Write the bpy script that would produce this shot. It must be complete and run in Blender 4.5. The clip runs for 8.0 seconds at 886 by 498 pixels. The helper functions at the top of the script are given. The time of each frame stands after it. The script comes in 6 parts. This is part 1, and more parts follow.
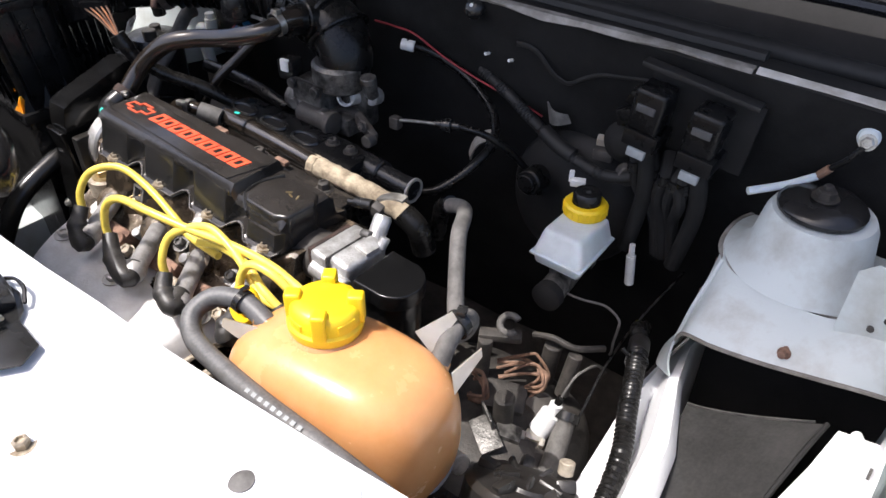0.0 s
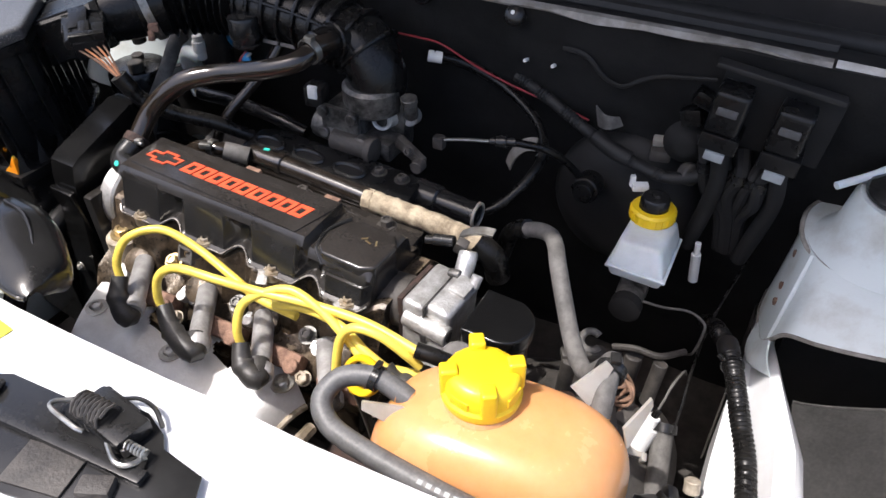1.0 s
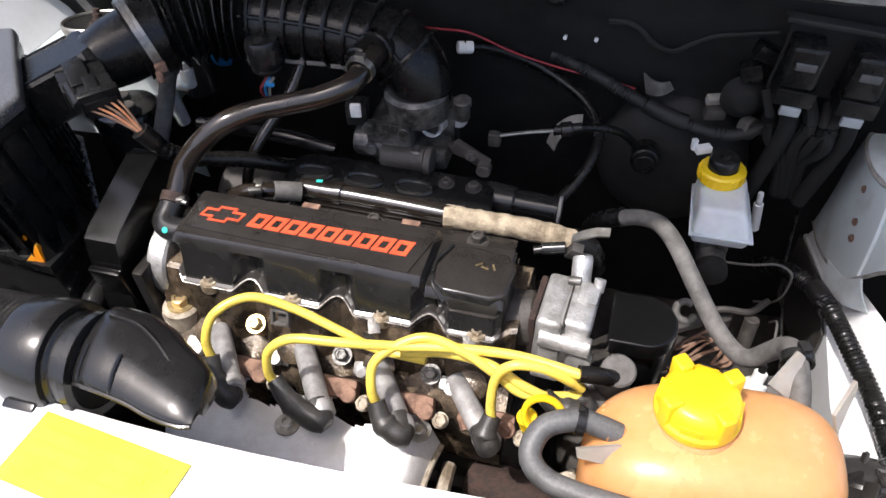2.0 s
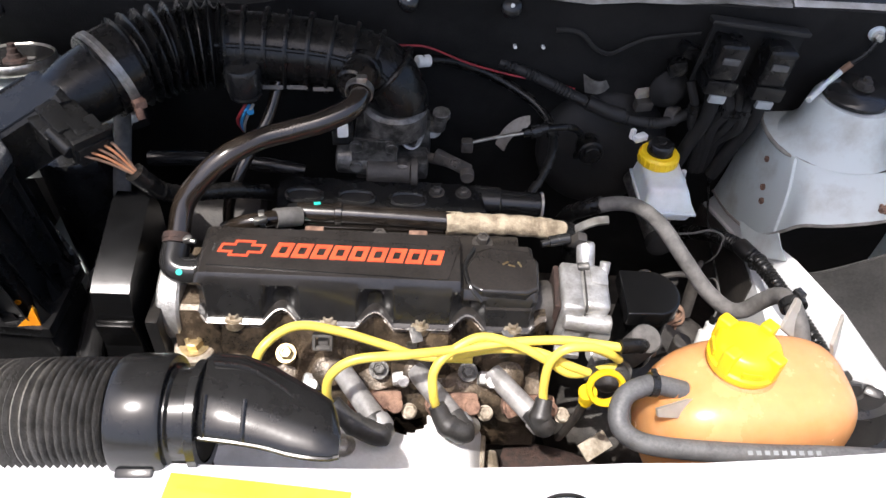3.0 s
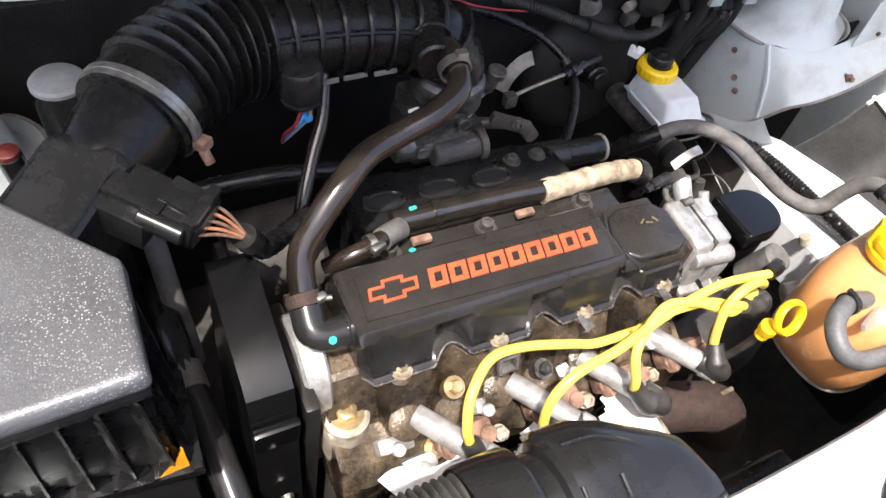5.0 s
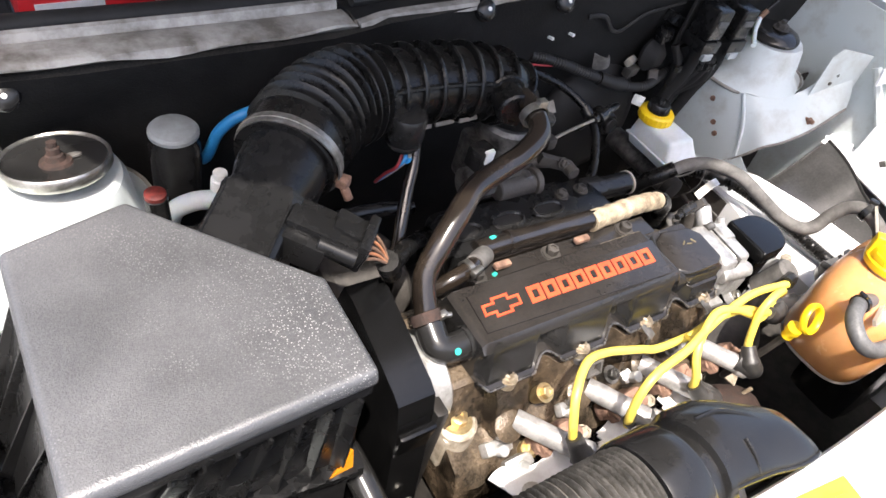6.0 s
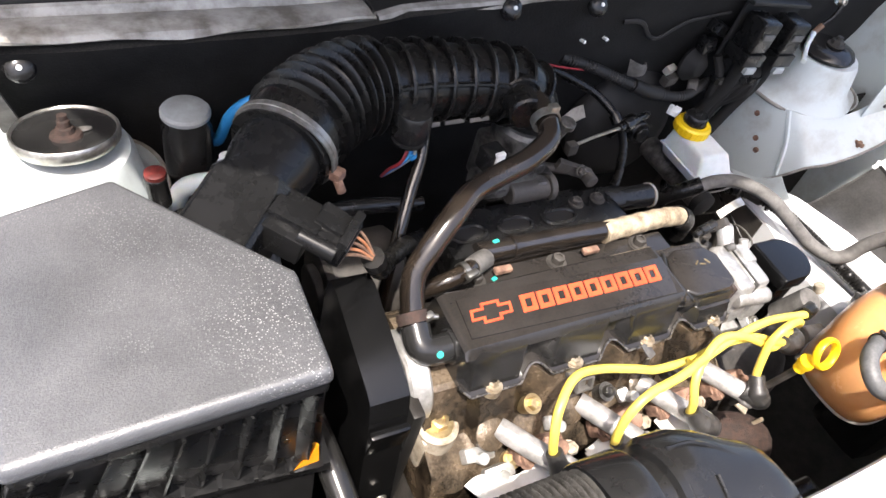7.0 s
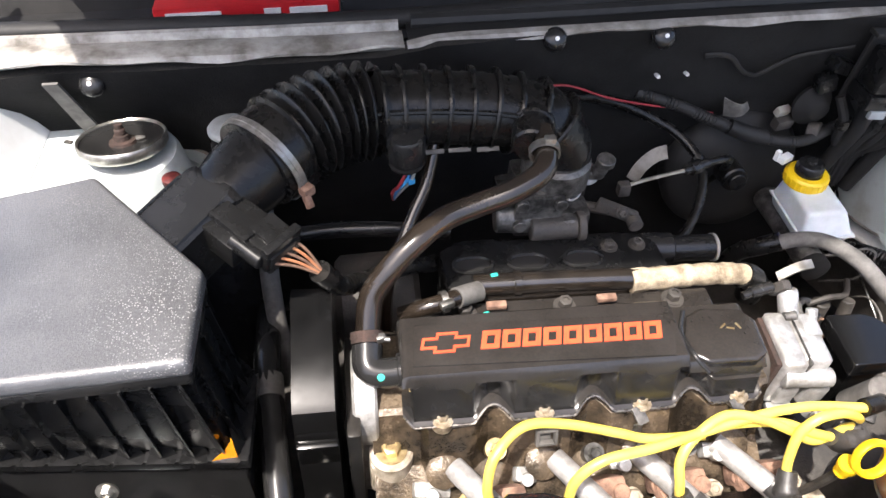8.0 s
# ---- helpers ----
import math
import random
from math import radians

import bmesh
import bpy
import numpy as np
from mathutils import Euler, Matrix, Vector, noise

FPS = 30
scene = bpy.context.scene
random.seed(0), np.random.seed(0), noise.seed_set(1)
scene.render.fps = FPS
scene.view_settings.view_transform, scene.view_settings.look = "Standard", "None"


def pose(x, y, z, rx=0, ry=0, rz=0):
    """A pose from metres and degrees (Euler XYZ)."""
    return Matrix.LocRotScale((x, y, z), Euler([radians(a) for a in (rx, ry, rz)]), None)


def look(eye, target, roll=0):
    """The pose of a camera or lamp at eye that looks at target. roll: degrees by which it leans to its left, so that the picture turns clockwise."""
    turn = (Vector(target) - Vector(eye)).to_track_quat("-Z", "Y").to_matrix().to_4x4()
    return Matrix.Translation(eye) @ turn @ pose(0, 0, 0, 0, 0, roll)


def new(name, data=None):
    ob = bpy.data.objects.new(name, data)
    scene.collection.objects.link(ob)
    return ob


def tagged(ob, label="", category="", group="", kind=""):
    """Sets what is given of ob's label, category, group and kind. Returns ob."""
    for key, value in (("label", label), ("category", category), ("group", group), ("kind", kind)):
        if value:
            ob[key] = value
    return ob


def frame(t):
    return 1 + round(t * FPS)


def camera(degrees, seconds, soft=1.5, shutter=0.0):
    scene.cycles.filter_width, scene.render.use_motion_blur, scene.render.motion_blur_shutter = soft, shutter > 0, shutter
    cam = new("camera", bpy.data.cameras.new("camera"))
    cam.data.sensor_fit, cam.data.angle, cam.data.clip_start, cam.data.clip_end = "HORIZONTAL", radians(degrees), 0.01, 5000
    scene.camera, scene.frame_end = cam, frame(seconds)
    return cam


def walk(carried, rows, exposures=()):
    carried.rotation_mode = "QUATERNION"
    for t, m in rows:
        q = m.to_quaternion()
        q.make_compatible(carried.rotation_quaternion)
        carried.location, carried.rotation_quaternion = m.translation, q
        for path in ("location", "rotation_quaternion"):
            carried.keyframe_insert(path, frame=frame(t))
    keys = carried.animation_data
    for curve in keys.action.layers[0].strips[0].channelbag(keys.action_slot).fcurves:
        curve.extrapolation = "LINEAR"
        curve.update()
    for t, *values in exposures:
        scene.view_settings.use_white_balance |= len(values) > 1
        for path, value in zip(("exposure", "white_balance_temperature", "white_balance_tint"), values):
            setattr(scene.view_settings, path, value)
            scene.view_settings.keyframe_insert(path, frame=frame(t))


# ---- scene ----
cam = camera(62.8, 8.0)
PATH = [
    (0, (0.6, -0.411, 1.252), (-0.364, 0.857, 0.043), 0.7),
    (0.5, (0.522, -0.448, 1.267), (-0.349, 0.899, 0.073), 0.7),
    (1, (0.413, -0.444, 1.28), (-0.325, 0.905, 0.0), -0.8),
    (1.5, (0.281, -0.442, 1.297), (-0.301, 0.895, -0.073), -4.6),
    (2, (0.195, -0.447, 1.316), (-0.244, 0.907, -0.089), -4.7),
    (2.2, (0.155, -0.453, 1.315), (-0.193, 0.91, -0.107), -2.4),
    (3.3, (-0.061, -0.5, 1.371), (0.116, 0.924, -0.022), 4.2),
    (3.5, (-0.093, -0.499, 1.377), (0.114, 0.937, 0.001), 5.2),
    (4, (-0.157, -0.423, 1.331), (0.172, 0.897, -0.135), 5.1),
    (4.2, (-0.184, -0.372, 1.307), (0.234, 0.841, -0.227), 6.5),
    (5.3, (-0.398, -0.293, 1.33), (0.456, 0.715, -0.171), 14.1),
    (5.5, (-0.442, -0.289, 1.336), (0.495, 0.704, -0.127), 15.9),
    (6, (-0.515, -0.279, 1.344), (0.441, 0.763, -0.07), 14.9),
    (6.5, (-0.518, -0.282, 1.345), (0.433, 0.765, -0.069), 15.9),
    (7, (-0.46, -0.296, 1.353), (0.355, 0.806, -0.103), 15.2),
    (7.5, (-0.302, -0.338, 1.353), (0.132, 0.92, -0.141), 7.3),
    (8, (-0.225, -0.369, 1.361), (-0.037, 1.003, -0.082), 0.5),
]
EXPOSURES = [(0.0, 1.10, 6300, 13), (2.0, 1.01, 6300, 13), (3.5, 1.27, 6300, 13), (5.5, 1.67, 6550, 12), (6.5, 1.77, 6600, 12), (8.0, 1.81, 6550, 12)]
walk(cam, [(t, look(eye, target, roll)) for t, eye, target, roll in PATH], EXPOSURES)

# ---- daylight: clear sky, sun from the car's front, high and a little to its left ----
SUN = Vector((-0.25, -0.312, 0.91)).normalized()
world = bpy.data.worlds.new("sky")
scene.world = world
world.use_nodes = True
wn = world.node_tree.nodes
sky = wn.new("ShaderNodeTexSky")
sky.sky_type = "NISHITA"
sky.sun_disc = False
sky.dust_density = 4.0
sky.air_density = 0.8
sky.sun_elevation = math.asin(SUN.z)
sky.sun_rotation = math.atan2(SUN.x, SUN.y)
wn["Background"].inputs["Strength"].default_value = 0.15
world.node_tree.links.new(sky.outputs["Color"], wn["Background"].inputs["Color"])
sun = new("sun", bpy.data.lights.new("sun", "SUN"))
sun.data.energy, sun.data.angle, sun.data.color = 2.85, radians(0.6), (1.0, 0.95, 0.88)
sun.matrix_world = look(SUN * 20, (0, 0, 0))


# ---- materials ----
def mat(name, c1, c2=None, rough=0.5, metal=0.0, scale=40.0, fine=400.0, bump=0.15, dust=0.0,
        dust_col=(0.30, 0.27, 0.22), coat=0.0, spec=0.5, sss=0.0, trans=0.0, spread=(0.38, 0.62), speck=0.0):
    """A surface with broad stains, fine grain and, where asked, settled dust and painted sparkle."""
    m = bpy.data.materials.new(name)
    m.use_nodes = True
    nt = m.node_tree
    n, l = nt.nodes, nt.links
    b = n["Principled BSDF"]
    c2 = c2 or tuple(v * 0.72 for v in c1)
    tc = n.new("ShaderNodeTexCoord")
    n1 = n.new("ShaderNodeTexNoise")
    n1.inputs["Scale"].default_value, n1.inputs["Detail"].default_value = scale, 6
    n1.inputs["Roughness"].default_value = 0.65
    l.new(tc.outputs["Object"], n1.inputs["Vector"])
    n2 = n.new("ShaderNodeTexNoise")
    n2.inputs["Scale"].default_value, n2.inputs["Detail"].default_value = fine, 3
    l.new(tc.outputs["Object"], n2.inputs["Vector"])
    r = n.new("ShaderNodeValToRGB")
    r.color_ramp.elements[0].position, r.color_ramp.elements[1].position = spread
    r.color_ramp.elements[0].color, r.color_ramp.elements[1].color = (*c2, 1), (*c1, 1)
    l.new(n1.outputs["Fac"], r.inputs["Fac"])
    col = r.outputs["Color"]
    if dust > 0:
        geo = n.new("ShaderNodeNewGeometry")
        sep = n.new("ShaderNodeSeparateXYZ")
        l.new(geo.outputs["Normal"], sep.inputs["Vector"])
        up = n.new("ShaderNodeMapRange")
        up.inputs["From Min"].default_value, up.inputs["From Max"].default_value = 0.2, 0.95
        l.new(sep.outputs["Z"], up.inputs["Value"])
        nz = n.new("ShaderNodeMapRange")
        nz.inputs["From Min"].default_value, nz.inputs["From Max"].default_value = 0.35, 0.75
        l.new(n2.outputs["Fac"], nz.inputs["Value"])
        nm = n.new("ShaderNodeMath"); nm.operation = "ADD"
        l.new(nz.outputs["Result"], nm.inputs[0])
        l.new(n1.outputs["Fac"], nm.inputs[1])
        mu = n.new("ShaderNodeMath"); mu.operation = "MULTIPLY"
        l.new(up.outputs["Result"], mu.inputs[0])
        l.new(nm.outputs[0], mu.inputs[1])
        mu2 = n.new("ShaderNodeMath"); mu2.operation = "MULTIPLY"; mu2.use_clamp = True
        mu2.inputs[1].default_value = dust
        l.new(mu.outputs[0], mu2.inputs[0])
        mx = n.new("ShaderNodeMix"); mx.data_type = "RGBA"
        mx.inputs["B"].default_value = (*dust_col, 1)
        l.new(mu2.outputs[0], mx.inputs["Factor"])
        l.new(col, mx.inputs["A"])
        col = mx.outputs["Result"]
    # pale specks in the colour, for dust grains and sun sparkle alike
    if speck > 0:
        vo = n.new("ShaderNodeTexVoronoi")
        vo.inputs["Scale"].default_value = 560
        l.new(tc.outputs["Object"], vo.inputs["Vector"])
        th = n.new("ShaderNodeMapRange")
        th.inputs["From Min"].default_value, th.inputs["From Max"].default_value = 0.38, 0.10
        l.new(vo.outputs["Distance"], th.inputs["Value"])
        rnd = n.new("ShaderNodeSeparateColor")
        l.new(vo.outputs["Color"], rnd.inputs["Color"])
        gt = n.new("ShaderNodeMath"); gt.operation = "GREATER_THAN"; gt.inputs[1].default_value = 1 - speck
        l.new(rnd.outputs["Red"], gt.inputs[0])
        pr = n.new("ShaderNodeMath"); pr.operation = "MULTIPLY"
        l.new(gt.outputs[0], pr.inputs[0]); l.new(th.outputs["Result"], pr.inputs[1])
        pr2 = n.new("ShaderNodeMath"); pr2.operation = "MULTIPLY"; pr2.use_clamp = True
        am = n.new("ShaderNodeMapRange")
        am.inputs["From Min"].default_value, am.inputs["From Max"].default_value = 0.45, 0.64
        n3 = n.new("ShaderNodeTexNoise")
        n3.inputs["Scale"].default_value, n3.inputs["Detail"].default_value = 6, 6
        l.new(tc.outputs["Object"], n3.inputs["Vector"])
        l.new(n3.outputs["Fac"], am.inputs["Value"])
        l.new(pr.outputs[0], pr2.inputs[0]); l.new(am.outputs["Result"], pr2.inputs[1])
        mx2 = n.new("ShaderNodeMix"); mx2.data_type = "RGBA"
        mx2.inputs["B"].default_value = (0.52, 0.51, 0.49, 1)
        l.new(pr2.outputs[0], mx2.inputs["Factor"])
        l.new(col, mx2.inputs["A"])
        col = mx2.outputs["Result"]
    l.new(col, b.inputs["Base Color"])
    rr = n.new("ShaderNodeMapRange")
    rr.inputs["To Min"].default_value, rr.inputs["To Max"].default_value = max(0.04, rough - 0.12), min(1, rough + 0.15)
    l.new(n1.outputs["Fac"], rr.inputs["Value"])
    l.new(rr.outputs["Result"], b.inputs["Roughness"])
    b.inputs["Metallic"].default_value = metal
    b.inputs["Coat Weight"].default_value = coat
    b.inputs["Coat Roughness"].default_value = 0.15
    b.inputs["Specular IOR Level"].default_value = spec
    if sss:
        b.inputs["Subsurface Weight"].default_value = sss
        b.inputs["Subsurface Radius"].default_value = (0.02, 0.012, 0.006)
        b.inputs["Subsurface Scale"].default_value = 1.0
    if trans:
        b.inputs["Transmission Weight"].default_value = trans
    if bump:
        bp = n.new("ShaderNodeBump")
        bp.inputs["Strength"].default_value, bp.inputs["Distance"].default_value = bump, 0.0012
        ad = n.new("ShaderNodeMath"); ad.operation = "ADD"
        l.new(n1.outputs["Fac"], ad.inputs[0]); l.new(n2.outputs["Fac"], ad.inputs[1])
        l.new(ad.outputs[0], bp.inputs["Height"])
        l.new(bp.outputs["Normal"], b.inputs["Normal"])
    return m


WHITE = mat("white_paint", (0.80, 0.81, 0.82), (0.70, 0.70, 0.69), rough=0.35, coat=0.3, scale=12, bump=0.05, spread=(0.3, 0.6))
WHITE_DIRTY = mat("dusty_white_paint", (0.51, 0.560, 0.560), (0.37, 0.375, 0.35), rough=0.5, scale=16, bump=0.1, spread=(0.25, 0.5))
LIPM = mat("old_cream_paint", (0.52, 0.50, 0.46), (0.32, 0.295, 0.25), rough=0.55, scale=22, spread=(0.35, 0.6))
SEAM = mat("seam_paint", (0.30, 0.285, 0.26), (0.15, 0.135, 0.115), rough=0.6, scale=30)
FELT = mat("black_insulation", (0.017, 0.0168, 0.0165), (0.010, 0.0099, 0.0097), rough=0.9, scale=14, fine=420, bump=0.7, dust=0.05, spec=0.12)
BLACK = mat("black_plastic", (0.016, 0.016, 0.016), (0.010, 0.010, 0.010), rough=0.22, scale=35, bump=0.05, dust=0.015, spec=0.42)
DUSTY = mat("dusty_black_plastic", (0.020, 0.0195, 0.019), (0.012, 0.012, 0.012), rough=0.30, scale=30, bump=0.1, dust=0.05, dust_col=(0.20, 0.15, 0.10))
GLOSS = mat("glossy_black_plastic", (0.021, 0.0207, 0.0203), (0.014, 0.0138, 0.0135), rough=0.17, scale=25, bump=0.025, spec=0.42)
SATIN = mat("satin_black_plastic", (0.017, 0.0168, 0.0165), (0.011, 0.0108, 0.0106), rough=0.19, scale=18, fine=300, bump=0.02, dust=0.010, dust_col=(0.22, 0.20, 0.175), spec=0.45)
JET = mat("jet_black_plastic", (0.0055, 0.0055, 0.0056), (0.004, 0.004, 0.004), rough=0.20, scale=25, bump=0.02, spec=0.4)
CASE = mat("black_case_plastic", (0.011, 0.011, 0.0112), (0.007, 0.007, 0.007), rough=0.26, scale=25, bump=0.03, spec=0.26)
LID = mat("grained_lid_plastic", (0.058, 0.060, 0.066), (0.034, 0.036, 0.040), rough=0.31, scale=9, fine=900, bump=0.4, dust=0.14, spec=0.75,
          dust_col=(0.36, 0.35, 0.33), speck=0.72)
COVER = mat("cover_plastic", (0.021, 0.0207, 0.0205), (0.0135, 0.0133, 0.013), rough=0.19, scale=22, fine=500, bump=0.05, dust=0.05, dust_col=(0.20, 0.14, 0.09))
SHINE = mat("bare_gasket_edge", (0.30, 0.28, 0.25), (0.09, 0.08, 0.07), rough=0.26, metal=0.8, scale=60, bump=0.2)
RUBBER = mat("black_rubber", (0.0085, 0.0083, 0.0080), (0.0056, 0.0054, 0.0053), rough=0.26, scale=45, bump=0.08, dust=0.014, spec=0.27)
RAIL = mat("oily_rail_paint", (0.021, 0.0165, 0.0125), (0.010, 0.008, 0.0065), rough=0.20, scale=40, bump=0.04, spec=0.8, coat=0.4)
PIPE = mat("oily_hose", (0.023, 0.0172, 0.0128), (0.010, 0.0078, 0.0062), rough=0.15, scale=30, bump=0.05, dust=0.02, dust_col=(0.24, 0.18, 0.12), spec=0.65)
BAND = mat("dull_clamp_band", (0.34, 0.33, 0.31), (0.17, 0.16, 0.145), rough=0.38, metal=0.75, scale=70)
GREYRUB = mat("dusty_grey_rubber", (0.135, 0.127, 0.118), (0.07, 0.066, 0.06), rough=0.7, scale=60, bump=0.2)
DARKRUB = mat("grey_rubber", (0.085, 0.086, 0.088), (0.05, 0.05, 0.051), rough=0.5, scale=60, bump=0.12, dust=0.25, dust_col=(0.24, 0.235, 0.225))
BOOT = mat("dusty_boot_rubber", (0.030, 0.029, 0.028), (0.016, 0.0155, 0.015), rough=0.42, scale=60, bump=0.15, dust=0.10, dust_col=(0.22, 0.20, 0.18))
CORR = mat("dusty_corrugated_paper", (0.085, 0.079, 0.070), (0.030, 0.028, 0.024), rough=0.6, scale=70, bump=0.35, dust=0.22)
ALU = mat("cast_aluminium", (0.56, 0.56, 0.55), (0.34, 0.33, 0.31), rough=0.40, metal=0.6, scale=60, bump=0.5)
SLEEVE = mat("dull_alloy_sleeve", (0.44, 0.43, 0.42), (0.26, 0.25, 0.24), rough=0.42, metal=0.35, scale=50, bump=0.2)
SHIELD = mat("aluminium_sheet", (0.80, 0.80, 0.79), (0.66, 0.65, 0.63), rough=0.5, metal=0.12, scale=35, bump=0.3)
STEEL = mat("zinc_steel", (0.56, 0.55, 0.52), (0.36, 0.34, 0.30), rough=0.36, metal=0.95, scale=80)
BOLTM = mat("tarnished_flange_bolt", (0.50, 0.44, 0.34), (0.22, 0.17, 0.11), rough=0.4, metal=0.6, scale=90, bump=0.3)
BRASS = mat("yellow_zinc", (0.58, 0.47, 0.26), (0.38, 0.27, 0.13), rough=0.38, metal=0.85, scale=80)
RUST = mat("rusty_iron", (0.30, 0.18, 0.125), (0.12, 0.065, 0.045), rough=0.85, scale=70, bump=0.8)
LUGM = mat("pale_cast_lug", (0.52, 0.46, 0.37), (0.20, 0.16, 0.11), rough=0.55, metal=0.2, scale=40, bump=0.5)
MATT = mat("grey_felt_mat", (0.13, 0.128, 0.125), (0.085, 0.083, 0.08), rough=0.95, scale=12, fine=300, bump=0.5, spec=0.1)
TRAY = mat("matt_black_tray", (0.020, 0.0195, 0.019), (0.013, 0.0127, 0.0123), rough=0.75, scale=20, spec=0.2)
LINER = mat("dusty_wheel_liner", (0.036, 0.035, 0.034), (0.022, 0.0215, 0.021), rough=0.15, scale=10, fine=300, bump=0.02, dust=0.04, dust_col=(0.25, 0.24, 0.22))
WORN = mat("worn_dark_edge", (0.060, 0.058, 0.055), (0.03, 0.029, 0.028), rough=0.8, scale=60, spec=0.2)
STRIP = mat("weathered_rubber", (0.021, 0.0205, 0.020), (0.014, 0.0137, 0.0134), rough=0.55, scale=40, bump=0.08, spec=0.28)
# grimy metal; also the shade tone on the lower wing and rail side
DARKIRON = mat("dark_grimy_metal_and_shade", (0.062, 0.055, 0.048), (0.024, 0.0215, 0.019), rough=0.6, scale=35, bump=0.5)
HEADM = mat("grimy_head_casting", (0.135, 0.098, 0.064), (0.013, 0.0098, 0.007), rough=0.24, metal=0.2, scale=26, bump=0.7, spread=(0.42, 0.66), dust=0.20, dust_col=(0.40, 0.32, 0.23))
TANK = mat("aged_tank_plastic", (0.66, 0.345, 0.15), (0.54, 0.24, 0.085), rough=0.24, scale=13, bump=0.04, sss=0.3, spread=(0.3, 0.7))
CANCAP = mat("dusty_pale_cap", (0.30, 0.325, 0.335), (0.19, 0.20, 0.20), rough=0.45, scale=20, bump=0.05)
TAB = mat("milky_plastic", (0.50, 0.47, 0.42), (0.38, 0.34, 0.29), rough=0.35, scale=25, sss=0.2, trans=0.35)
YELLOW = mat("yellow_cap_plastic", (0.85, 0.60, 0.015), (0.78, 0.50, 0.01), rough=0.33, scale=15, bump=0.03)
WIRE = mat("yellow_silicone", (0.82, 0.64, 0.10), (0.60, 0.42, 0.07), rough=0.36, scale=60, bump=0.08, spread=(0.25, 0.5))
MILK = mat("white_reservoir_plastic", (0.66, 0.71, 0.73), (0.52, 0.56, 0.57), rough=0.35, scale=20, sss=0.25, bump=0.03)
CLOTH = mat("frayed_tan_sleeve", (0.47, 0.39, 0.27), (0.17, 0.13, 0.085), rough=0.9, scale=55, fine=600, bump=1.0, spread=(0.36, 0.60))
EMBLEM = mat("orange_red_paint", (0.78, 0.105, 0.035), (0.62, 0.075, 0.03), rough=0.45, scale=80)
LABEL = mat("yellow_sticker", (0.85, 0.72, 0.04), (0.80, 0.64, 0.03), rough=0.4, scale=40)
AMBER = mat("amber_plastic", (0.95, 0.32, 0.015), (0.85, 0.24, 0.01), rough=0.2, scale=40, sss=0.3)
OCHRE = mat("ochre_print", (0.80, 0.56, 0.03), (0.76, 0.52, 0.03), rough=0.45, scale=40)
RED = mat("red_plastic", (0.52, 0.02, 0.025), (0.42, 0.015, 0.02), rough=0.3, scale=20)
BLUE = mat("blue_tube", (0.03, 0.25, 0.55), (0.02, 0.18, 0.42), rough=0.4, scale=30)
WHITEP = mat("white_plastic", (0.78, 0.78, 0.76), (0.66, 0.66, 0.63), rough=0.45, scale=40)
COPPER = mat("orange_wire", (0.55, 0.25, 0.12), (0.40, 0.15, 0.07), rough=0.45, scale=60)
TANWIRE = mat("dusty_brown_wire", (0.26, 0.15, 0.095), (0.13, 0.075, 0.05), rough=0.7, scale=60)
GRIMALU = mat("grimy_alloy_casting", (0.165, 0.158, 0.147), (0.030, 0.0285, 0.026), rough=0.34, metal=0.45, scale=60, bump=0.5)
REDW = mat("red_wire", (0.30, 0.02, 0.028), (0.20, 0.014, 0.02), rough=0.5, scale=60)
RUSTD = mat("dark_rust", (0.050, 0.027, 0.020), (0.020, 0.013, 0.010), rough=0.8, scale=120, bump=0.8)
REDCAP = mat("worn_red_plastic", (0.15, 0.018, 0.013), (0.045, 0.010, 0.009), rough=0.5, scale=90)
CREAM = mat("pale_cream_paint", (0.40, 0.385, 0.35), (0.13, 0.115, 0.095), rough=0.5, scale=26, spread=(0.36, 0.62))
TEAL = mat("teal_paint_dot", (0.03, 0.55, 0.42), (0.02, 0.45, 0.35), rough=0.5)
CONCRETE = mat("pale_concrete", (0.42, 0.40, 0.37), (0.33, 0.31, 0.29), rough=0.9, scale=6, fine=150, bump=0.6)


# ---- mesh tools ----
BASE = {}


def finish(bm, angle=38):
    bmesh.ops.recalc_face_normals(bm, faces=bm.faces)
    for f in bm.faces:
        f.smooth = True
    lim = radians(angle)
    for e in bm.edges:
        e.smooth = len(e.link_faces) == 2 and e.calc_face_angle(0) < lim


def thing(name, base, label, category, group="", kind=""):
    ob = new(name)
    ob.location = base
    ob.empty_display_size = 0.02
    BASE[ob.name] = Vector(base)
    return tagged(ob, label, category, group, kind)


def part(name, bm, material, parent, label="", angle=38):
    finish(bm, angle)
    base = BASE[parent.name]
    bm.transform(Matrix.Translation(-base))
    me = bpy.data.meshes.new(name)
    bm.to_mesh(me)
    bm.free()
    me.materials.append(material)
    ob = new(name, me)
    ob.parent = parent
    BASE[ob.name] = base
    if label:
        ob["label"] = label
    return ob


def single(name, base, bm, material, label, category, group="", kind="", angle=38):
    finish(bm, angle)
    bm.transform(Matrix.Translation(-Vector(base)))
    me = bpy.data.meshes.new(name)
    bm.to_mesh(me)
    bm.free()
    me.materials.append(material)
    ob = new(name, me)
    ob.location = base
    BASE[ob.name] = Vector(base)
    return tagged(ob, label, category, group, kind)


def moved(ob, dx, dy, dz):
    """Sets a thing a little aside from where its parts were drawn."""
    ob.location = BASE[ob.name] + Vector((dx, dy, dz))
    return ob


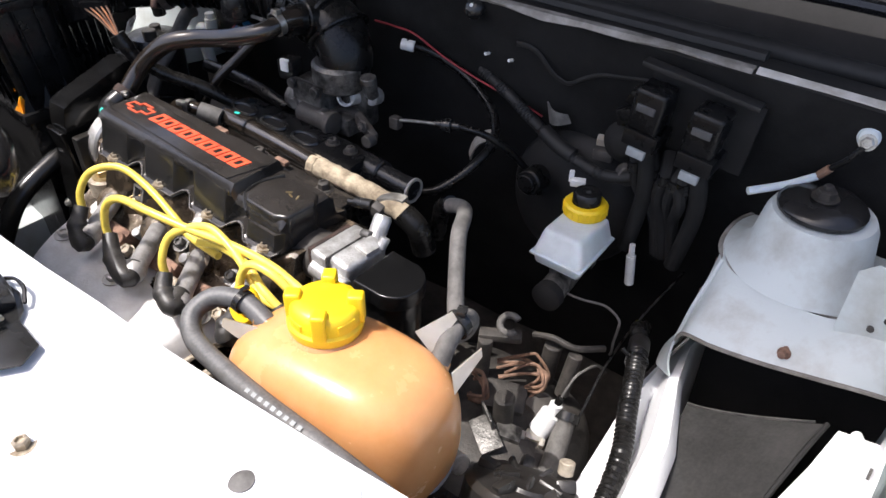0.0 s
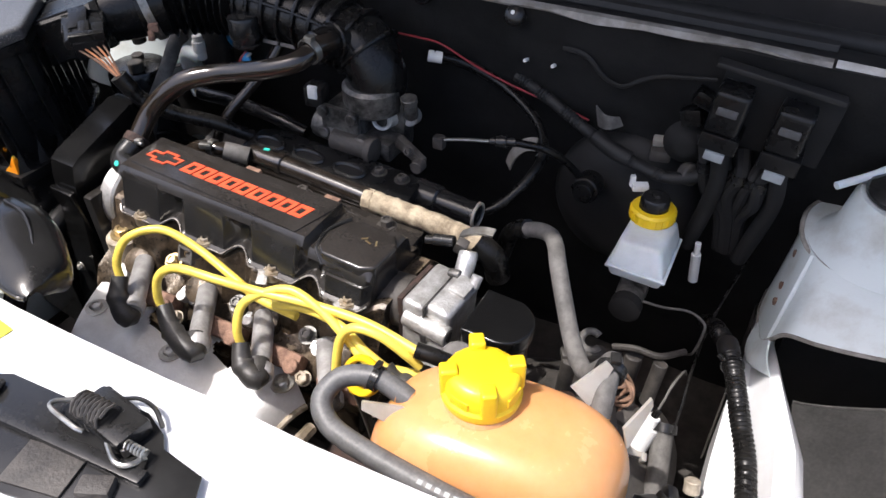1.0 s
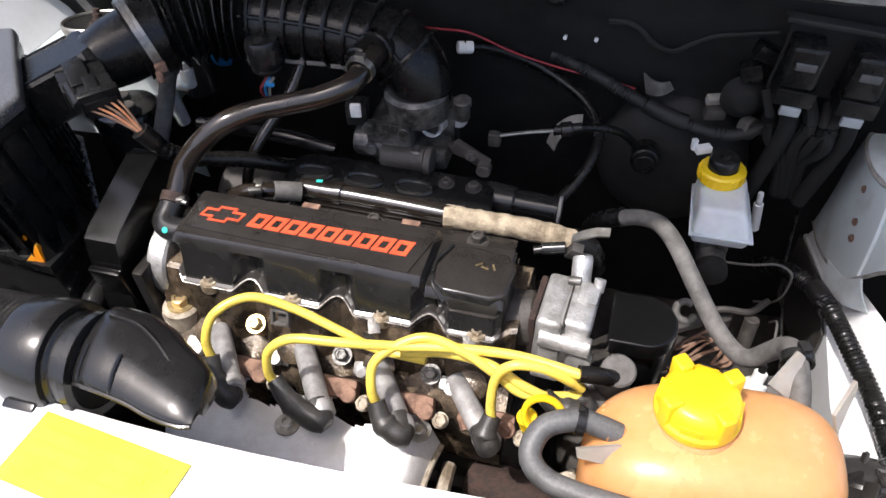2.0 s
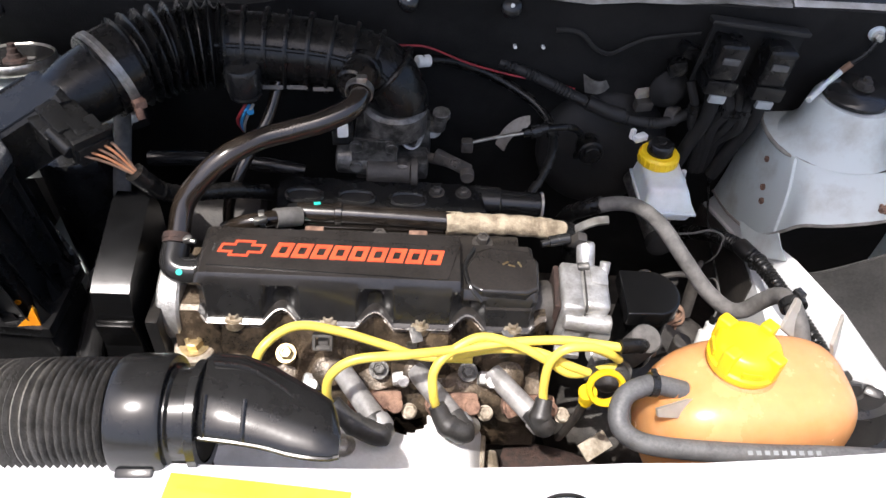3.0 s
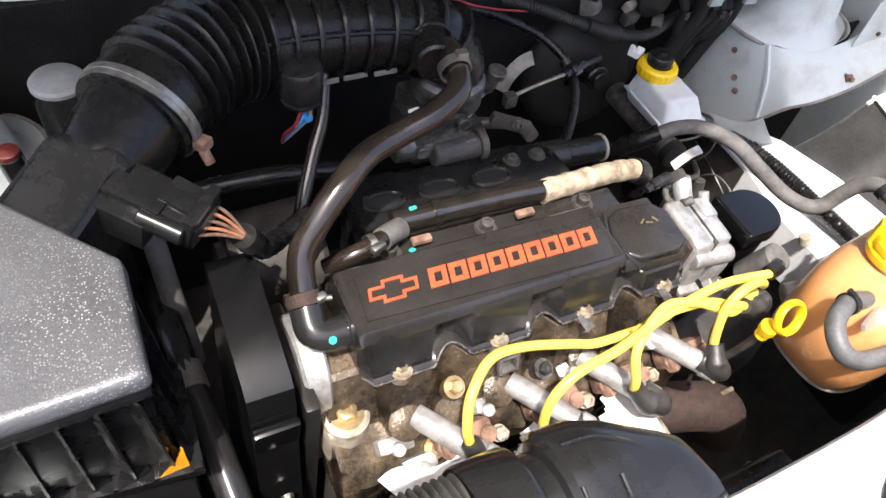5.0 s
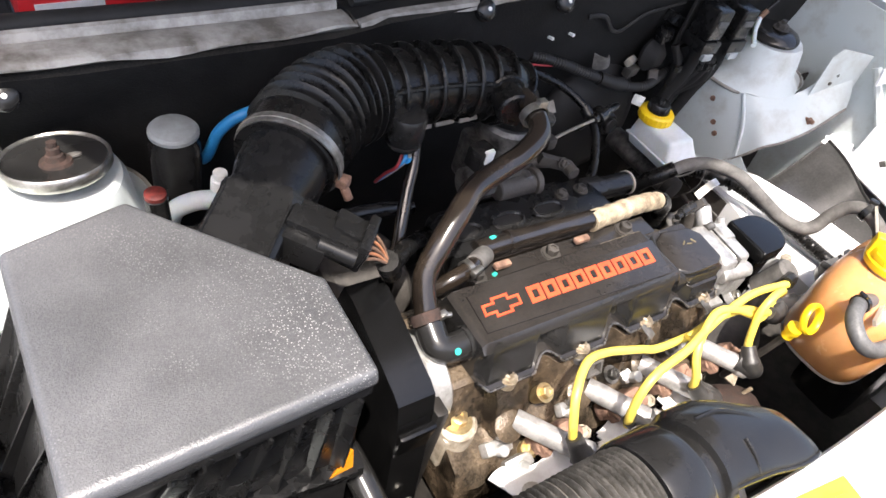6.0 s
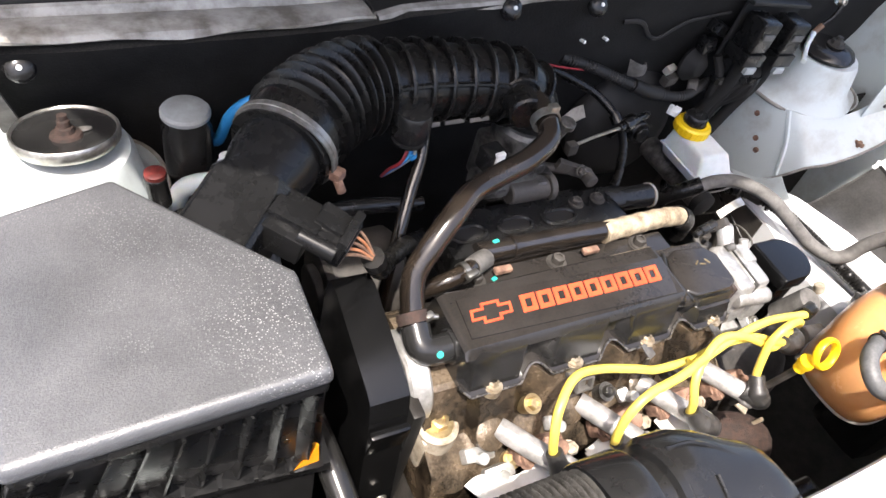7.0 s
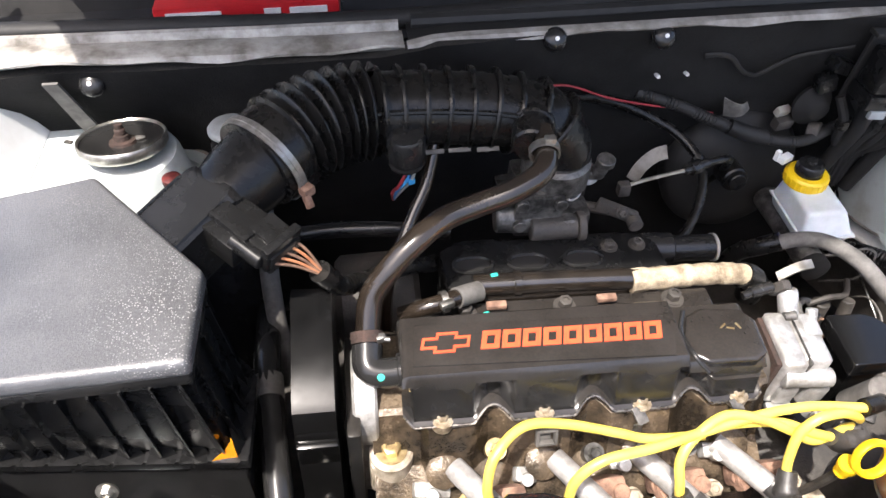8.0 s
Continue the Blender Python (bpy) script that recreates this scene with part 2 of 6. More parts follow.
def bevel(bm, w, seg=2, angle=30):
    es = [e for e in bm.edges if len(e.link_faces) == 2 and e.calc_face_angle(0) > radians(angle)]
    if es and w > 0:
        bmesh.ops.bevel(bm, geom=es, offset=w, segments=seg, profile=0.6, affect="EDGES", clamp_overlap=True)


def merged(*bms):
    out = bms[0]
    for b in bms[1:]:
        me = bpy.data.meshes.new("tmp")
        b.to_mesh(me)
        b.free()
        out.from_mesh(me)
        bpy.data.meshes.remove(me)
    return out


def box(x0, x1, y0, y1, z0, z1, w=0.003, seg=2, m=None):
    bm = bmesh.new()
    bmesh.ops.create_cube(bm, size=1)
    bm.transform(Matrix.Translation(((x0 + x1) / 2, (y0 + y1) / 2, (z0 + z1) / 2)) @ Matrix.Diagonal((x1 - x0, y1 - y0, z1 - z0, 1)))
    bevel(bm, w, seg)
    if m is not None:
        bm.transform(m)
    return bm


def obox(centre, size, rot=(0, 0, 0), w=0.003, seg=2):
    sx, sy, sz = (v / 2 for v in size)
    return box(-sx, sx, -sy, sy, -sz, sz, w, seg, pose(*centre, *rot))


def prism(poly, z0, z1, w=0.004, seg=2, top=None):
    """A prism over a polygon; top: another polygon of as many corners for its upper end."""
    bm = bmesh.new()
    lo = [bm.verts.new((x, y, z0)) for x, y in poly]
    hi = [bm.verts.new((x, y, z1)) for x, y in (top or poly)]
    n = len(lo)
    bm.faces.new(lo[::-1])
    bm.faces.new(hi)
    for i in range(n):
        bm.faces.new((lo[i], lo[(i + 1) % n], hi[(i + 1) % n], hi[i]))
    bmesh.ops.recalc_face_normals(bm, faces=bm.faces)
    bevel(bm, w, seg)
    return bm


def spline(pts, steps=8):
    """Points of a smooth curve through pts."""
    p = [Vector(q) for q in pts]
    if len(p) < 3:
        return [p[0].lerp(p[1], i / steps) for i in range(steps + 1)]
    p = [p[0] * 2 - p[1], *p, p[-1] * 2 - p[-2]]
    out = []
    for i in range(1, len(p) - 2):
        a, b, c, d = p[i - 1:i + 3]
        for k in range(steps):
            t = k / steps
            out.append(0.5 * (2 * b + (c - a) * t + (2 * a - 5 * b + 4 * c - d) * t * t + (3 * b - a - 3 * c + d) * t ** 3))
    out.append(p[-2])
    return out


def sweep(path, radius, sides=12, shape=None, caps=True, up=(0, 0, 1)):
    """A tube along a list of points. radius: a number or a function of the share of the way; shape: (a, b) or function for an oval."""
    bm = bmesh.new()
    n = len(path)
    rings = []
    prev = Vector(up)
    total = sum((path[i + 1] - path[i]).length for i in range(n - 1))
    run = 0
    for i, p in enumerate(path):
        d = (path[min(i + 1, n - 1)] - path[max(i - 1, 0)]).normalized()
        side = d.cross(prev)
        if side.length < 1e-4:
            side = d.cross(Vector((1, 0.2, 0)))
        side.normalize()
        u = side.cross(d).normalized()
        prev = u
        if i:
            run += (p - path[i - 1]).length
        s = run / total
        r = radius(s) if callable(radius) else radius
        a, b = (shape(s) if callable(shape) else shape) if shape else (1, 1)
        rings.append([bm.verts.new(p + side * (math.cos(2 * math.pi * k / sides) * r * a) + u * (math.sin(2 * math.pi * k / sides) * r * b)) for k in range(sides)])
    for r0, r1 in zip(rings, rings[1:]):
        for k in range(sides):
            bm.faces.new((r0[k], r0[(k + 1) % sides], r1[(k + 1) % sides], r1[k]))
    if caps:
        bm.faces.new(rings[0][::-1])
        bm.faces.new(rings[-1])
    return bm


def tube(pts, r, sides=12, steps=8, **kw):
    return sweep(spline(pts, steps), r, sides, **kw)


def lathe(profile, m=None, sides=28):
    """Profile of (radius, height) turned about z, then placed by m."""
    bm = bmesh.new()
    rings = []
    for r, z in profile:
        if r < 1e-5:
            rings.append([bm.verts.new((0, 0, z))])
        else:
            rings.append([bm.verts.new((r * math.cos(2 * math.pi * k / sides), r * math.sin(2 * math.pi * k / sides), z)) for k in range(sides)])
    for a, b in zip(rings, rings[1:]):
        for k in range(sides):
            k2 = (k + 1) % sides
            if len(a) == 1 and len(b) == 1:
                continue
            if len(a) == 1:
                bm.faces.new((a[0], b[k], b[k2]))
            elif len(b) == 1:
                bm.faces.new((a[k], a[k2], b[0]))
            else:
                bm.faces.new((a[k], a[k2], b[k2], b[k]))
    if m is not None:
        bm.transform(m)
    return bm


def aim(p, d):
    """Pose at p with z along d."""
    return Matrix.Translation(p) @ Vector(d).to_track_quat("Z", "Y").to_matrix().to_4x4()


def rod(a, b, r, sides=14, w=0.0):
    a, b = Vector(a), Vector(b)
    h = (b - a).length
    w = w or min(r, h) * 0.12
    return lathe([(0, 0), (r - w, 0), (r, w), (r, h - w), (r - w, h), (0, h)], aim(a, b - a), sides)


def hexbolt(p, d=(0, 0, 1), r=0.006, h=0.005, washer=0.009):
    m = aim(p, d)
    head = lathe([(0, 0.0015), (r, 0.0015), (r, h), (r * 0.8, h + 0.001), (r * 0.55, h + 0.001), (r * 0.5, h - 0.001), (0, h - 0.001)], m, 6)
    return merged(lathe([(0, 0), (washer, 0), (washer, 0.0015), (0, 0.0015)], m, 18), head)


def loft(sections):
    """Skin between closed rings of as many points each, with both ends capped."""
    bm = bmesh.new()
    rings = [[bm.verts.new(p) for p in s] for s in sections]
    n = len(rings[0])
    for a, b in zip(rings, rings[1:]):
        for k in range(n):
            bm.faces.new((a[k], a[(k + 1) % n], b[(k + 1) % n], b[k]))
    bm.faces.new(rings[0][::-1])
    bm.faces.new(rings[-1])
    return bm


def sheet(rows, thick=0.0015):
    """A thin curved sheet over a grid of points, with thickness downward along its normals."""
    bm = bmesh.new()
    g = [[bm.verts.new(p) for p in r] for r in rows]
    for a, b in zip(g, g[1:]):
        for k in range(len(a) - 1):
            bm.faces.new((a[k], a[k + 1], b[k + 1], b[k]))
    bmesh.ops.recalc_face_normals(bm, faces=bm.faces)
    bmesh.ops.solidify(bm, geom=list(bm.faces), thickness=thick)
    return bm


def grown(poly, d):
    cx = sum(p[0] for p in poly) / len(poly)
    cy = sum(p[1] for p in poly) / len(poly)
    return [(cx + (x - cx) * (1 + d), cy + (y - cy) * (1 + d)) for x, y in poly]


def superell(c, h, e1=0.6, e2=0.6, nu=40, nv=24, bend=None):
    """A rounded box: a superellipsoid with half-sizes h."""
    def pw(v, e):
        return math.copysign(abs(v) ** e, v)
    bm = bmesh.new()
    rings = []
    for j in range(nv + 1):
        ph = -math.pi / 2 + math.pi * j / nv
        ring = []
        for i in range(nu):
            th = 2 * math.pi * i / nu
            x = pw(math.cos(ph), e1) * pw(math.cos(th), e2)
            y = pw(math.cos(ph), e1) * pw(math.sin(th), e2)
            z = pw(math.sin(ph), e1)
            ring.append((c[0] + h[0] * x, c[1] + h[1] * y, c[2] + h[2] * z))
        rings.append(ring)
    vs = [[bm.verts.new(bend(Vector(p)) if bend else p) for p in r] for r in rings[1:-1]]
    lo = bm.verts.new(bend(Vector((c[0], c[1], c[2] - h[2]))) if bend else (c[0], c[1], c[2] - h[2]))
    hi = bm.verts.new(bend(Vector((c[0], c[1], c[2] + h[2]))) if bend else (c[0], c[1], c[2] + h[2]))
    for a, b in zip(vs, vs[1:]):
        for k in range(nu):
            bm.faces.new((a[k], a[(k + 1) % nu], b[(k + 1) % nu], b[k]))
    for k in range(nu):
        bm.faces.new((lo, vs[0][(k + 1) % nu], vs[0][k]))
        bm.faces.new((hi, vs[-1][k], vs[-1][(k + 1) % nu]))
    return bm


# ---- ground and car body ----
# out of view; assumed concrete, kept pale to bounce fill into the bay
single("ground", (0, 0, 0), sheet([[(x, y, 0) for x in np.linspace(-60, 60, 9)] for y in np.linspace(-60, 60, 9)], 0.05), CONCRETE,
       "unseen ground under the parked car, pale concrete for fill light", "ground", kind="structure")

body = thing("car_body", (0, 0, 0.30), "white car body with an open engine bay, dusty and worn", "car body", kind="structure")


def crown(x):
    """Rise of the front crossmember towards its middle."""
    return 0.024 * max(0, 1 - (abs(x + 0.03) / 0.40) ** 2)


def front_panel():
    pts = [(-0.233, 0.70), (-0.233, 0.862), (-0.2355, 0.8675), (-0.241, 0.870), (-0.36, 0.868), (-0.44, 0.862), (-0.475, 0.845),
           (-0.48, 0.60), (-0.472, 0.60), (-0.467, 0.842), (-0.438, 0.855), (-0.36, 0.861), (-0.249, 0.863), (-0.242, 0.861), (-0.239, 0.857), (-0.239, 0.70)]
    bows = ((-0.70, -0.052), (-0.5, -0.032), (-0.36, -0.017), (-0.28, -0.006), (-0.22, 0.003), (-0.17, 0.006), (-0.12, 0.0095), (-0.07, 0.0118), (-0.02, 0.0122), (0.03, 0.0115), (0.08, 0.010), (0.145, 0.006), (0.20, 0.0042), (0.28, -0.003), (0.37, -0.0135), (0.46, -0.021), (0.56, -0.030), (0.70, -0.047))
    bm = loft([[(x, y - bow, z + crown(x)) for y, z in pts] for x, bow in bows])
    fp = part("front_panel", bm, WHITE, body, "bright white painted front crossmember")
    part("panel_bolt", hexbolt((0.224, -0.343, 0.8665 + crown(0.224)), r=0.0055, h=0.006, washer=0.0085), BOLTM, fp, "tarnished bolt")
    part("panel_bolt", hexbolt((-0.268, -0.338, 0.8665 + crown(-0.268)), r=0.0055, h=0.006, washer=0.0085), BOLTM, fp, "tarnished bolt")
    part("panel_plug", lathe([(0, 0), (0.0085, 0), (0.0085, 0.0012), (0.005, 0.0022), (0, 0.0022)], pose(0.343, -0.273, 0.868 + crown(0.343))), GREYRUB, fp, "grey rubber plug")
    part("panel_boss", lathe([(0.021, 0), (0.019, 0.004), (0.012, 0.006), (0, 0.0065)], pose(0.391, -0.246, 0.868)), WHITE, fp)
    # sticker with unreadable lines
    turn = pose(-0.112, -0.284, 0.0, rz=-7.5)

    def laid(x0, x1, y0, y1, lift):
        rows = []
        for y in (y0, y1):
            row = [turn @ Vector((x, y, 0.0)) for x in np.linspace(x0, x1, 9)]
            rows.append([(p.x, p.y, 0.8690 + 0.02 * min(0, p.y + 0.27) + crown(p.x) + lift) for p in row])
        return sheet(rows, 0.0006)
    st = part("sticker", laid(-0.062, 0.062, -0.026, 0.026, 0.0022), LABEL, fp, "yellow warning sticker")
    for i in range(4):
        part("text_bar", laid(-0.054, 0.040 + 0.01 * (i % 2), -0.018 + i * 0.011, -0.0155 + i * 0.011, 0.0030), OCHRE, st, "ochre text bar")


front_panel()
part("bumper", sheet([[(x, -0.478 - 0.05 * (1 - (x / 0.78) ** 2) * (0.4 + 0.6 * math.sin(math.pi * v)), 0.842 - 0.60 * v) for x in np.linspace(-0.78, 0.78, 21)] for v in np.linspace(0, 1, 12)], 0.004), WHITE, body, "plain white bumper skin")


def hood_latch():
    t = thing("hood_latch", (0.06, -0.31, 0.86), "black steel hood latch with springs and wire catches", "latch")
    poly = [(-0.12, -0.335), (-0.06, -0.302), (-0.026, -0.285), (0.024, -0.282), (0.036, -0.274), (0.048, -0.268), (0.083, -0.266), (0.104, -0.274), (0.112, -0.282), (0.147, -0.286),
            (0.156, -0.303), (0.138, -0.330), (0.05, -0.350), (-0.10, -0.365)]
    part("plate", prism(poly, 0.8712, 0.8732, 0.0008), GLOSS, t, "black latch plate")
    part("channel", merged(obox((0.02, -0.312, 0.8765), (0.20, 0.010, 0.006), (0, 0, 4), 0.002), obox((-0.06, -0.318, 0.8765), (0.09, 0.022, 0.006), (0, 0, 20), 0.003)), BLACK, t)
    part("housing", merged(obox((0.072, -0.284, 0.880), (0.050, 0.026, 0.014), (0, 0, -8), 0.004), obox((0.066, -0.272, 0.8785), (0.034, 0.008, 0.010), (0, 0, -8), 0.002)), BLACK, t)
    part("spring", sweep([Vector((0.050 + 0.026 * k / 70, -0.287 + 0.0085 * math.cos(k * 0.75), 0.888 + 0.0075 * math.sin(k * 0.75))) for k in range(71)], 0.0013, 6), DARKIRON, t, "dark coil spring")
    part("catch", tube([(0.034, -0.284, 0.878), (0.028, -0.292, 0.882), (0.032, -0.297, 0.883), (0.056, -0.300, 0.882), (0.062, -0.299, 0.880)], 0.0017, 8, steps=4), STEEL, t, "bright wire catch")
    part("catch", tube([(0.082, -0.298, 0.879), (0.098, -0.306, 0.883), (0.106, -0.306, 0.883), (0.110, -0.300, 0.881), (0.108, -0.290, 0.878)], 0.0018, 8, steps=4), STEEL, t, "bright wire catch")
    part("small_spring", sweep([Vector((0.096 + 0.016 * k / 40, -0.294 + 0.003 * math.cos(k * 0.9), 0.882 + 0.003 * math.sin(k * 0.9))) for k in range(41)], 0.0009, 5), STEEL, t)
    part("rivet", merged(rod((0.095, -0.296, 0.874), (0.095, -0.296, 0.881), 0.0028), rod((0.060, -0.293, 0.874), (0.060, -0.293, 0.882), 0.0025)), STEEL, t)
    part("edge_tab", tube([(0.062, -0.2665, 0.876), (0.074, -0.263, 0.879), (0.088, -0.264, 0.879), (0.101, -0.271, 0.875)], 0.0016, 6), GLOSS, t)
    part("grey_plate", obox((0.058, -0.327, 0.8745), (0.044, 0.030, 0.002), (0, 0, 12), 0.0006), DARKIRON, t, "dark worn plate")
    part("lever", obox((0.098, -0.322, 0.876), (0.022, 0.014, 0.008), (0, 0, 25), 0.003), DARKIRON, t)
    return t


moved(hood_latch(), 0.016, -0.009, 0.0215)

# firewall with insulation, leaning back towards its foot
def fw_top(x):
    return 0.957 + 0.013 * min(1, max(0, (x + 0.20) / 0.06)) - 0.010 * max(0, (x - 0.3) / 0.4)


fw = part("firewall", sheet([[(x, 0.314 + (0.95 - z) * 0.22 + 0.004 * math.sin(x * 9) + 0.0025 * math.sin(x * 31 + z * 22) * math.sin(z * 40 - x * 7) + 0.02 * min(1, max(0, (-0.37 - x) / 0.06)) * min(1, max(0, (0.93 - z) / 0.04)), z)
                              for x, z in ((x, fw_top(x) + (0.30 - fw_top(x)) * k / 33) for x in np.linspace(-0.74, 0.74, 75))] for k in range(34)], 0.012), FELT, body, "black insulated firewall")
for x, y, z in ((-0.016, 0.298, 0.963), (0.104, 0.298, 0.958), (-0.497, 0.309, 0.939)):
    clip = part("clip", lathe([(0.013, -0.004), (0.013, 0.002), (0.010, 0.006), (0.004, 0.008), (0, 0.008)], aim((x, y, z), (0, -0.8, 0.6))), BLACK, fw, "black push clip")
    part("pin", lathe([(0.0024, 0.007), (0.0024, 0.0090), (0, 0.0094)], aim((x, y, z), (0, -0.8, 0.6)), 10), WHITEP, clip, "white pin")
for x in (0.115, 0.150):
    part("stud", rod((x, 0.318, 0.898), (x, 0.309, 0.900), 0.0022), WHITEP, fw, "pale stud end")

# cowl: seam lip, weatherstrip and plenum behind it
def lip_run(xs, drop, material, label, deep=True):
    rows = []
    for x in xs:
        dz = 0.012 * max(0, (-0.25 - x) / 0.45) + (0.004 if deep else fw_top(x) - 0.955)
        wob = 0.003 * math.sin(x * 21) + 0.002 * math.sin(x * 57)
        back = [(x, 0.320, 0.960 + dz), (x, 0.338, 0.958 + dz), (x, 0.352, 0.948 + dz)] if deep else [(x, 0.309, 0.958 + dz), (x, 0.313, 0.955 + dz), (x, 0.316, 0.948 + dz)]
        edge = 0.956 + 0.004 * min(1, max(0, (x + 0.36) / 0.18)) if deep else 0.953 - drop
        rows.append([(x, 0.3005 if deep else 0.2975, edge + wob + dz), (x, 0.304 if deep else 0.301, (0.959 if deep else 0.957 - drop * 0.5) + dz)] + back)
    part("cowl_lip", sheet(rows, 0.003), material, body, label)


part("cowl_ledge", sheet([[(x, 0.310, fw_top(x) - 0.001), (x, 0.330, fw_top(x)), (x, 0.356, fw_top(x) - 0.004)] for x in np.linspace(-0.17, 0.72, 20)], 0.003), STRIP, body, "black cowl ledge")

lip_run(np.linspace(-0.72, -0.175, 30), 0.005, CREAM, "cream painted cowl lip")
lip_run(np.linspace(-0.172, 0.434, 24), 0.0, SEAM, "dirty cowl lip", False)
lip_run(np.linspace(0.437, 0.72, 14), 0.004, LIPM, "pale cowl lip", False)
part("cowl_flange", sheet([[(x, 0.340, 0.958 + 0.010 * s), (x, 0.344, 0.967 + 0.012 * s), (x, 0.349, 0.968 + 0.012 * s)] for x, s in ((-0.72, 1.0), (-0.58, 0.72), (-0.45, 0.5), (-0.32, 0.25), (-0.178, 0.1))], 0.002), CREAM, body, "pale upper flange edge")
part("weatherstrip", tube([(-0.72, 0.370, 0.972), (-0.4, 0.370, 0.963), (-0.19, 0.368, 0.959), (0.1, 0.365, 0.968), (0.4, 0.368, 0.966), (0.72, 0.38, 0.955)], 0.0115, 10), STRIP, body, "black rubber weatherstrip")
part("weatherstrip", tube([(-0.165, 0.338, 0.972), (0.0, 0.336, 0.972), (0.2, 0.336, 0.972), (0.435, 0.338, 0.968)], 0.008, 8), STRIP, body, "black rubber edge")
part("plenum", sheet([[(x, y, z) for x in np.linspace(-0.80, 0.80, 9)] for y, z in ((0.352, 0.945), (0.39, 0.92), (0.44, 0.86), (0.62, 0.86), (0.70, 0.99), (1.0, 1.16), (1.2, 1.27))], 0.004), TRAY, body, "black plenum tray")


def strut_tower(cx, cy, top, s, name_label, foot=True):
    """s: +1 for the tower at +x, -1 for the mirrored one."""
    def ring(hx, hy, z, r, n=40, ox=0.0, oy=0.0):
        out = []
        for k in range(n):
            a = 2 * math.pi * k / n
            e = r
            out.append((cx + ox + hx * math.copysign(abs(math.cos(a)) ** e, math.cos(a)), cy + oy + hy * math.copysign(abs(math.sin(a)) ** e, math.sin(a)), z))
        return out
    g = 0.006 if foot else 0.0
    secs = [ring(0.096, 0.094, top - 0.125, 0.65, ox=0.036 * s, oy=0.030), ring(0.100, 0.084, top - 0.088, 0.75, ox=0.018 * s, oy=0.026),
            ring(0.092, 0.078, top - 0.082, 0.8, ox=0.010 * s, oy=0.02), ring(0.072 + g, 0.072 + g, top - 0.079, 0.95), ring(0.058 + g, 0.059 + g, top - 0.062, 1.0), ring(0.051 + g, 0.051 + g, top - 0.022, 1.0), ring(0.047 + g, 0.047 + g, top - 0.014, 1.0)]
    tw = part("strut_tower", loft(secs if foot else secs[1:]), WHITE_DIRTY, body, name_label)
    part("tower_lip", sweep([Vector(p) for p in ring(0.093, 0.079, top - 0.083, 0.8, ox=0.010 * s, oy=0.02)] + [Vector(ring(0.093, 0.079, top - 0.083, 0.8, ox=0.010 * s, oy=0.02)[0])], 0.0028, 6, caps=False), SEAM, tw, "dirty sealed seam")
    return tw


strut_tower(0.541, 0.265, 0.880, 1, "dusty white suspension strut tower", False)
strut_tower(-0.476, 0.268, 0.893, -1, "sunlit white suspension strut tower")

mountR = thing("strut_mount", (0.541, 0.265, 0.866), "black domed rubber strut mount with a dark nut", "strut mount", "strut mounts")
part("cap", lathe([(0.045, 0), (0.0455, 0.005), (0.042, 0.010), (0.031, 0.014), (0.015, 0.016), (0, 0.016)], pose(0.541, 0.265, 0.866)), GLOSS, mountR)
part("nut", merged(hexbolt((0.541, 0.258, 0.884), r=0.010, h=0.009, washer=0.014), rod((0.541, 0.258, 0.886), (0.541, 0.258, 0.899), 0.005)), DARKIRON, mountR, "dark nut on a rod")
mountL = thing("strut_mount", (-0.476, 0.268, 0.879), "black dished strut mount with a rusty nut", "strut mount", "strut mounts")
part("rim", lathe([(0.046, -0.002), (0.049, 0.002), (0.049, 0.010), (0.0475, 0.012), (0.0455, 0.010), (0.0455, 0.004), (0.044, 0.0)], pose(-0.476, 0.268, 0.879), 36), STEEL, mountL, "dull steel rim")
part("cap", lathe([(0.046, 0.009), (0.042, 0.006), (0.02, 0.004), (0, 0.004)], pose(-0.476, 0.268, 0.879)), GLOSS, mountL)
part("nut", merged(lathe([(0.015, 0.004), (0.014, 0.007), (0.009, 0.008), (0.008, 0.013), (0.006, 0.014), (0.006, 0.020), (0.0045, 0.021), (0.0045, 0.026), (0, 0.026)], pose(-0.476, 0.268, 0.879), 22), hexbolt((-0.476, 0.268, 0.885), r=0.0085, h=0.006, washer=0.010)), RUSTD, mountL, "rusty nut on a rod")
# pale disc stands in for the oval highlight in the dish
part("oval_highlight", lathe([(0.006, 0), (0.006, 0.0015), (0, 0.002)], pose(-0.460, 0.274, 0.884) @ Matrix.Diagonal((1.3, 0.7, 1, 1)), 16), GREYRUB, mountL, "pale disc painted in as an oval highlight")

mountL.matrix_world = pose(-0.474, 0.270, 0.888, -11) @ Matrix.Scale(0.93, 4)

mountR.matrix_world = pose(0.538, 0.265, 0.868) @ Matrix.Scale(0.9, 4)
# apron round the foot of the tower, with the wheel-arch gap beneath it
APRON = [((0.466, 0.345, 0.790), (0.452, 0.350, 0.640)), ((0.463, 0.300, 0.796), (0.448, 0.290, 0.655)), ((0.464, 0.264, 0.799), (0.452, 0.235, 0.672)), ((0.469, 0.240, 0.800), (0.456, 0.198, 0.692)),
         ((0.478, 0.222, 0.801), (0.463, 0.172, 0.722)), ((0.492, 0.210, 0.801), (0.473, 0.154, 0.750)), ((0.515, 0.201, 0.801), (0.502, 0.145, 0.758)), ((0.550, 0.196, 0.801), (0.546, 0.141, 0.767)),
         ((0.585, 0.197, 0.803), (0.592, 0.143, 0.775)), ((0.612, 0.192, 0.820), (0.628, 0.148, 0.779)), ((0.66, 0.178, 0.84), (0.662, 0.152, 0.782))]
tops, feet = spline([a for a, b in APRON], 5), spline([b for a, b in APRON], 5)
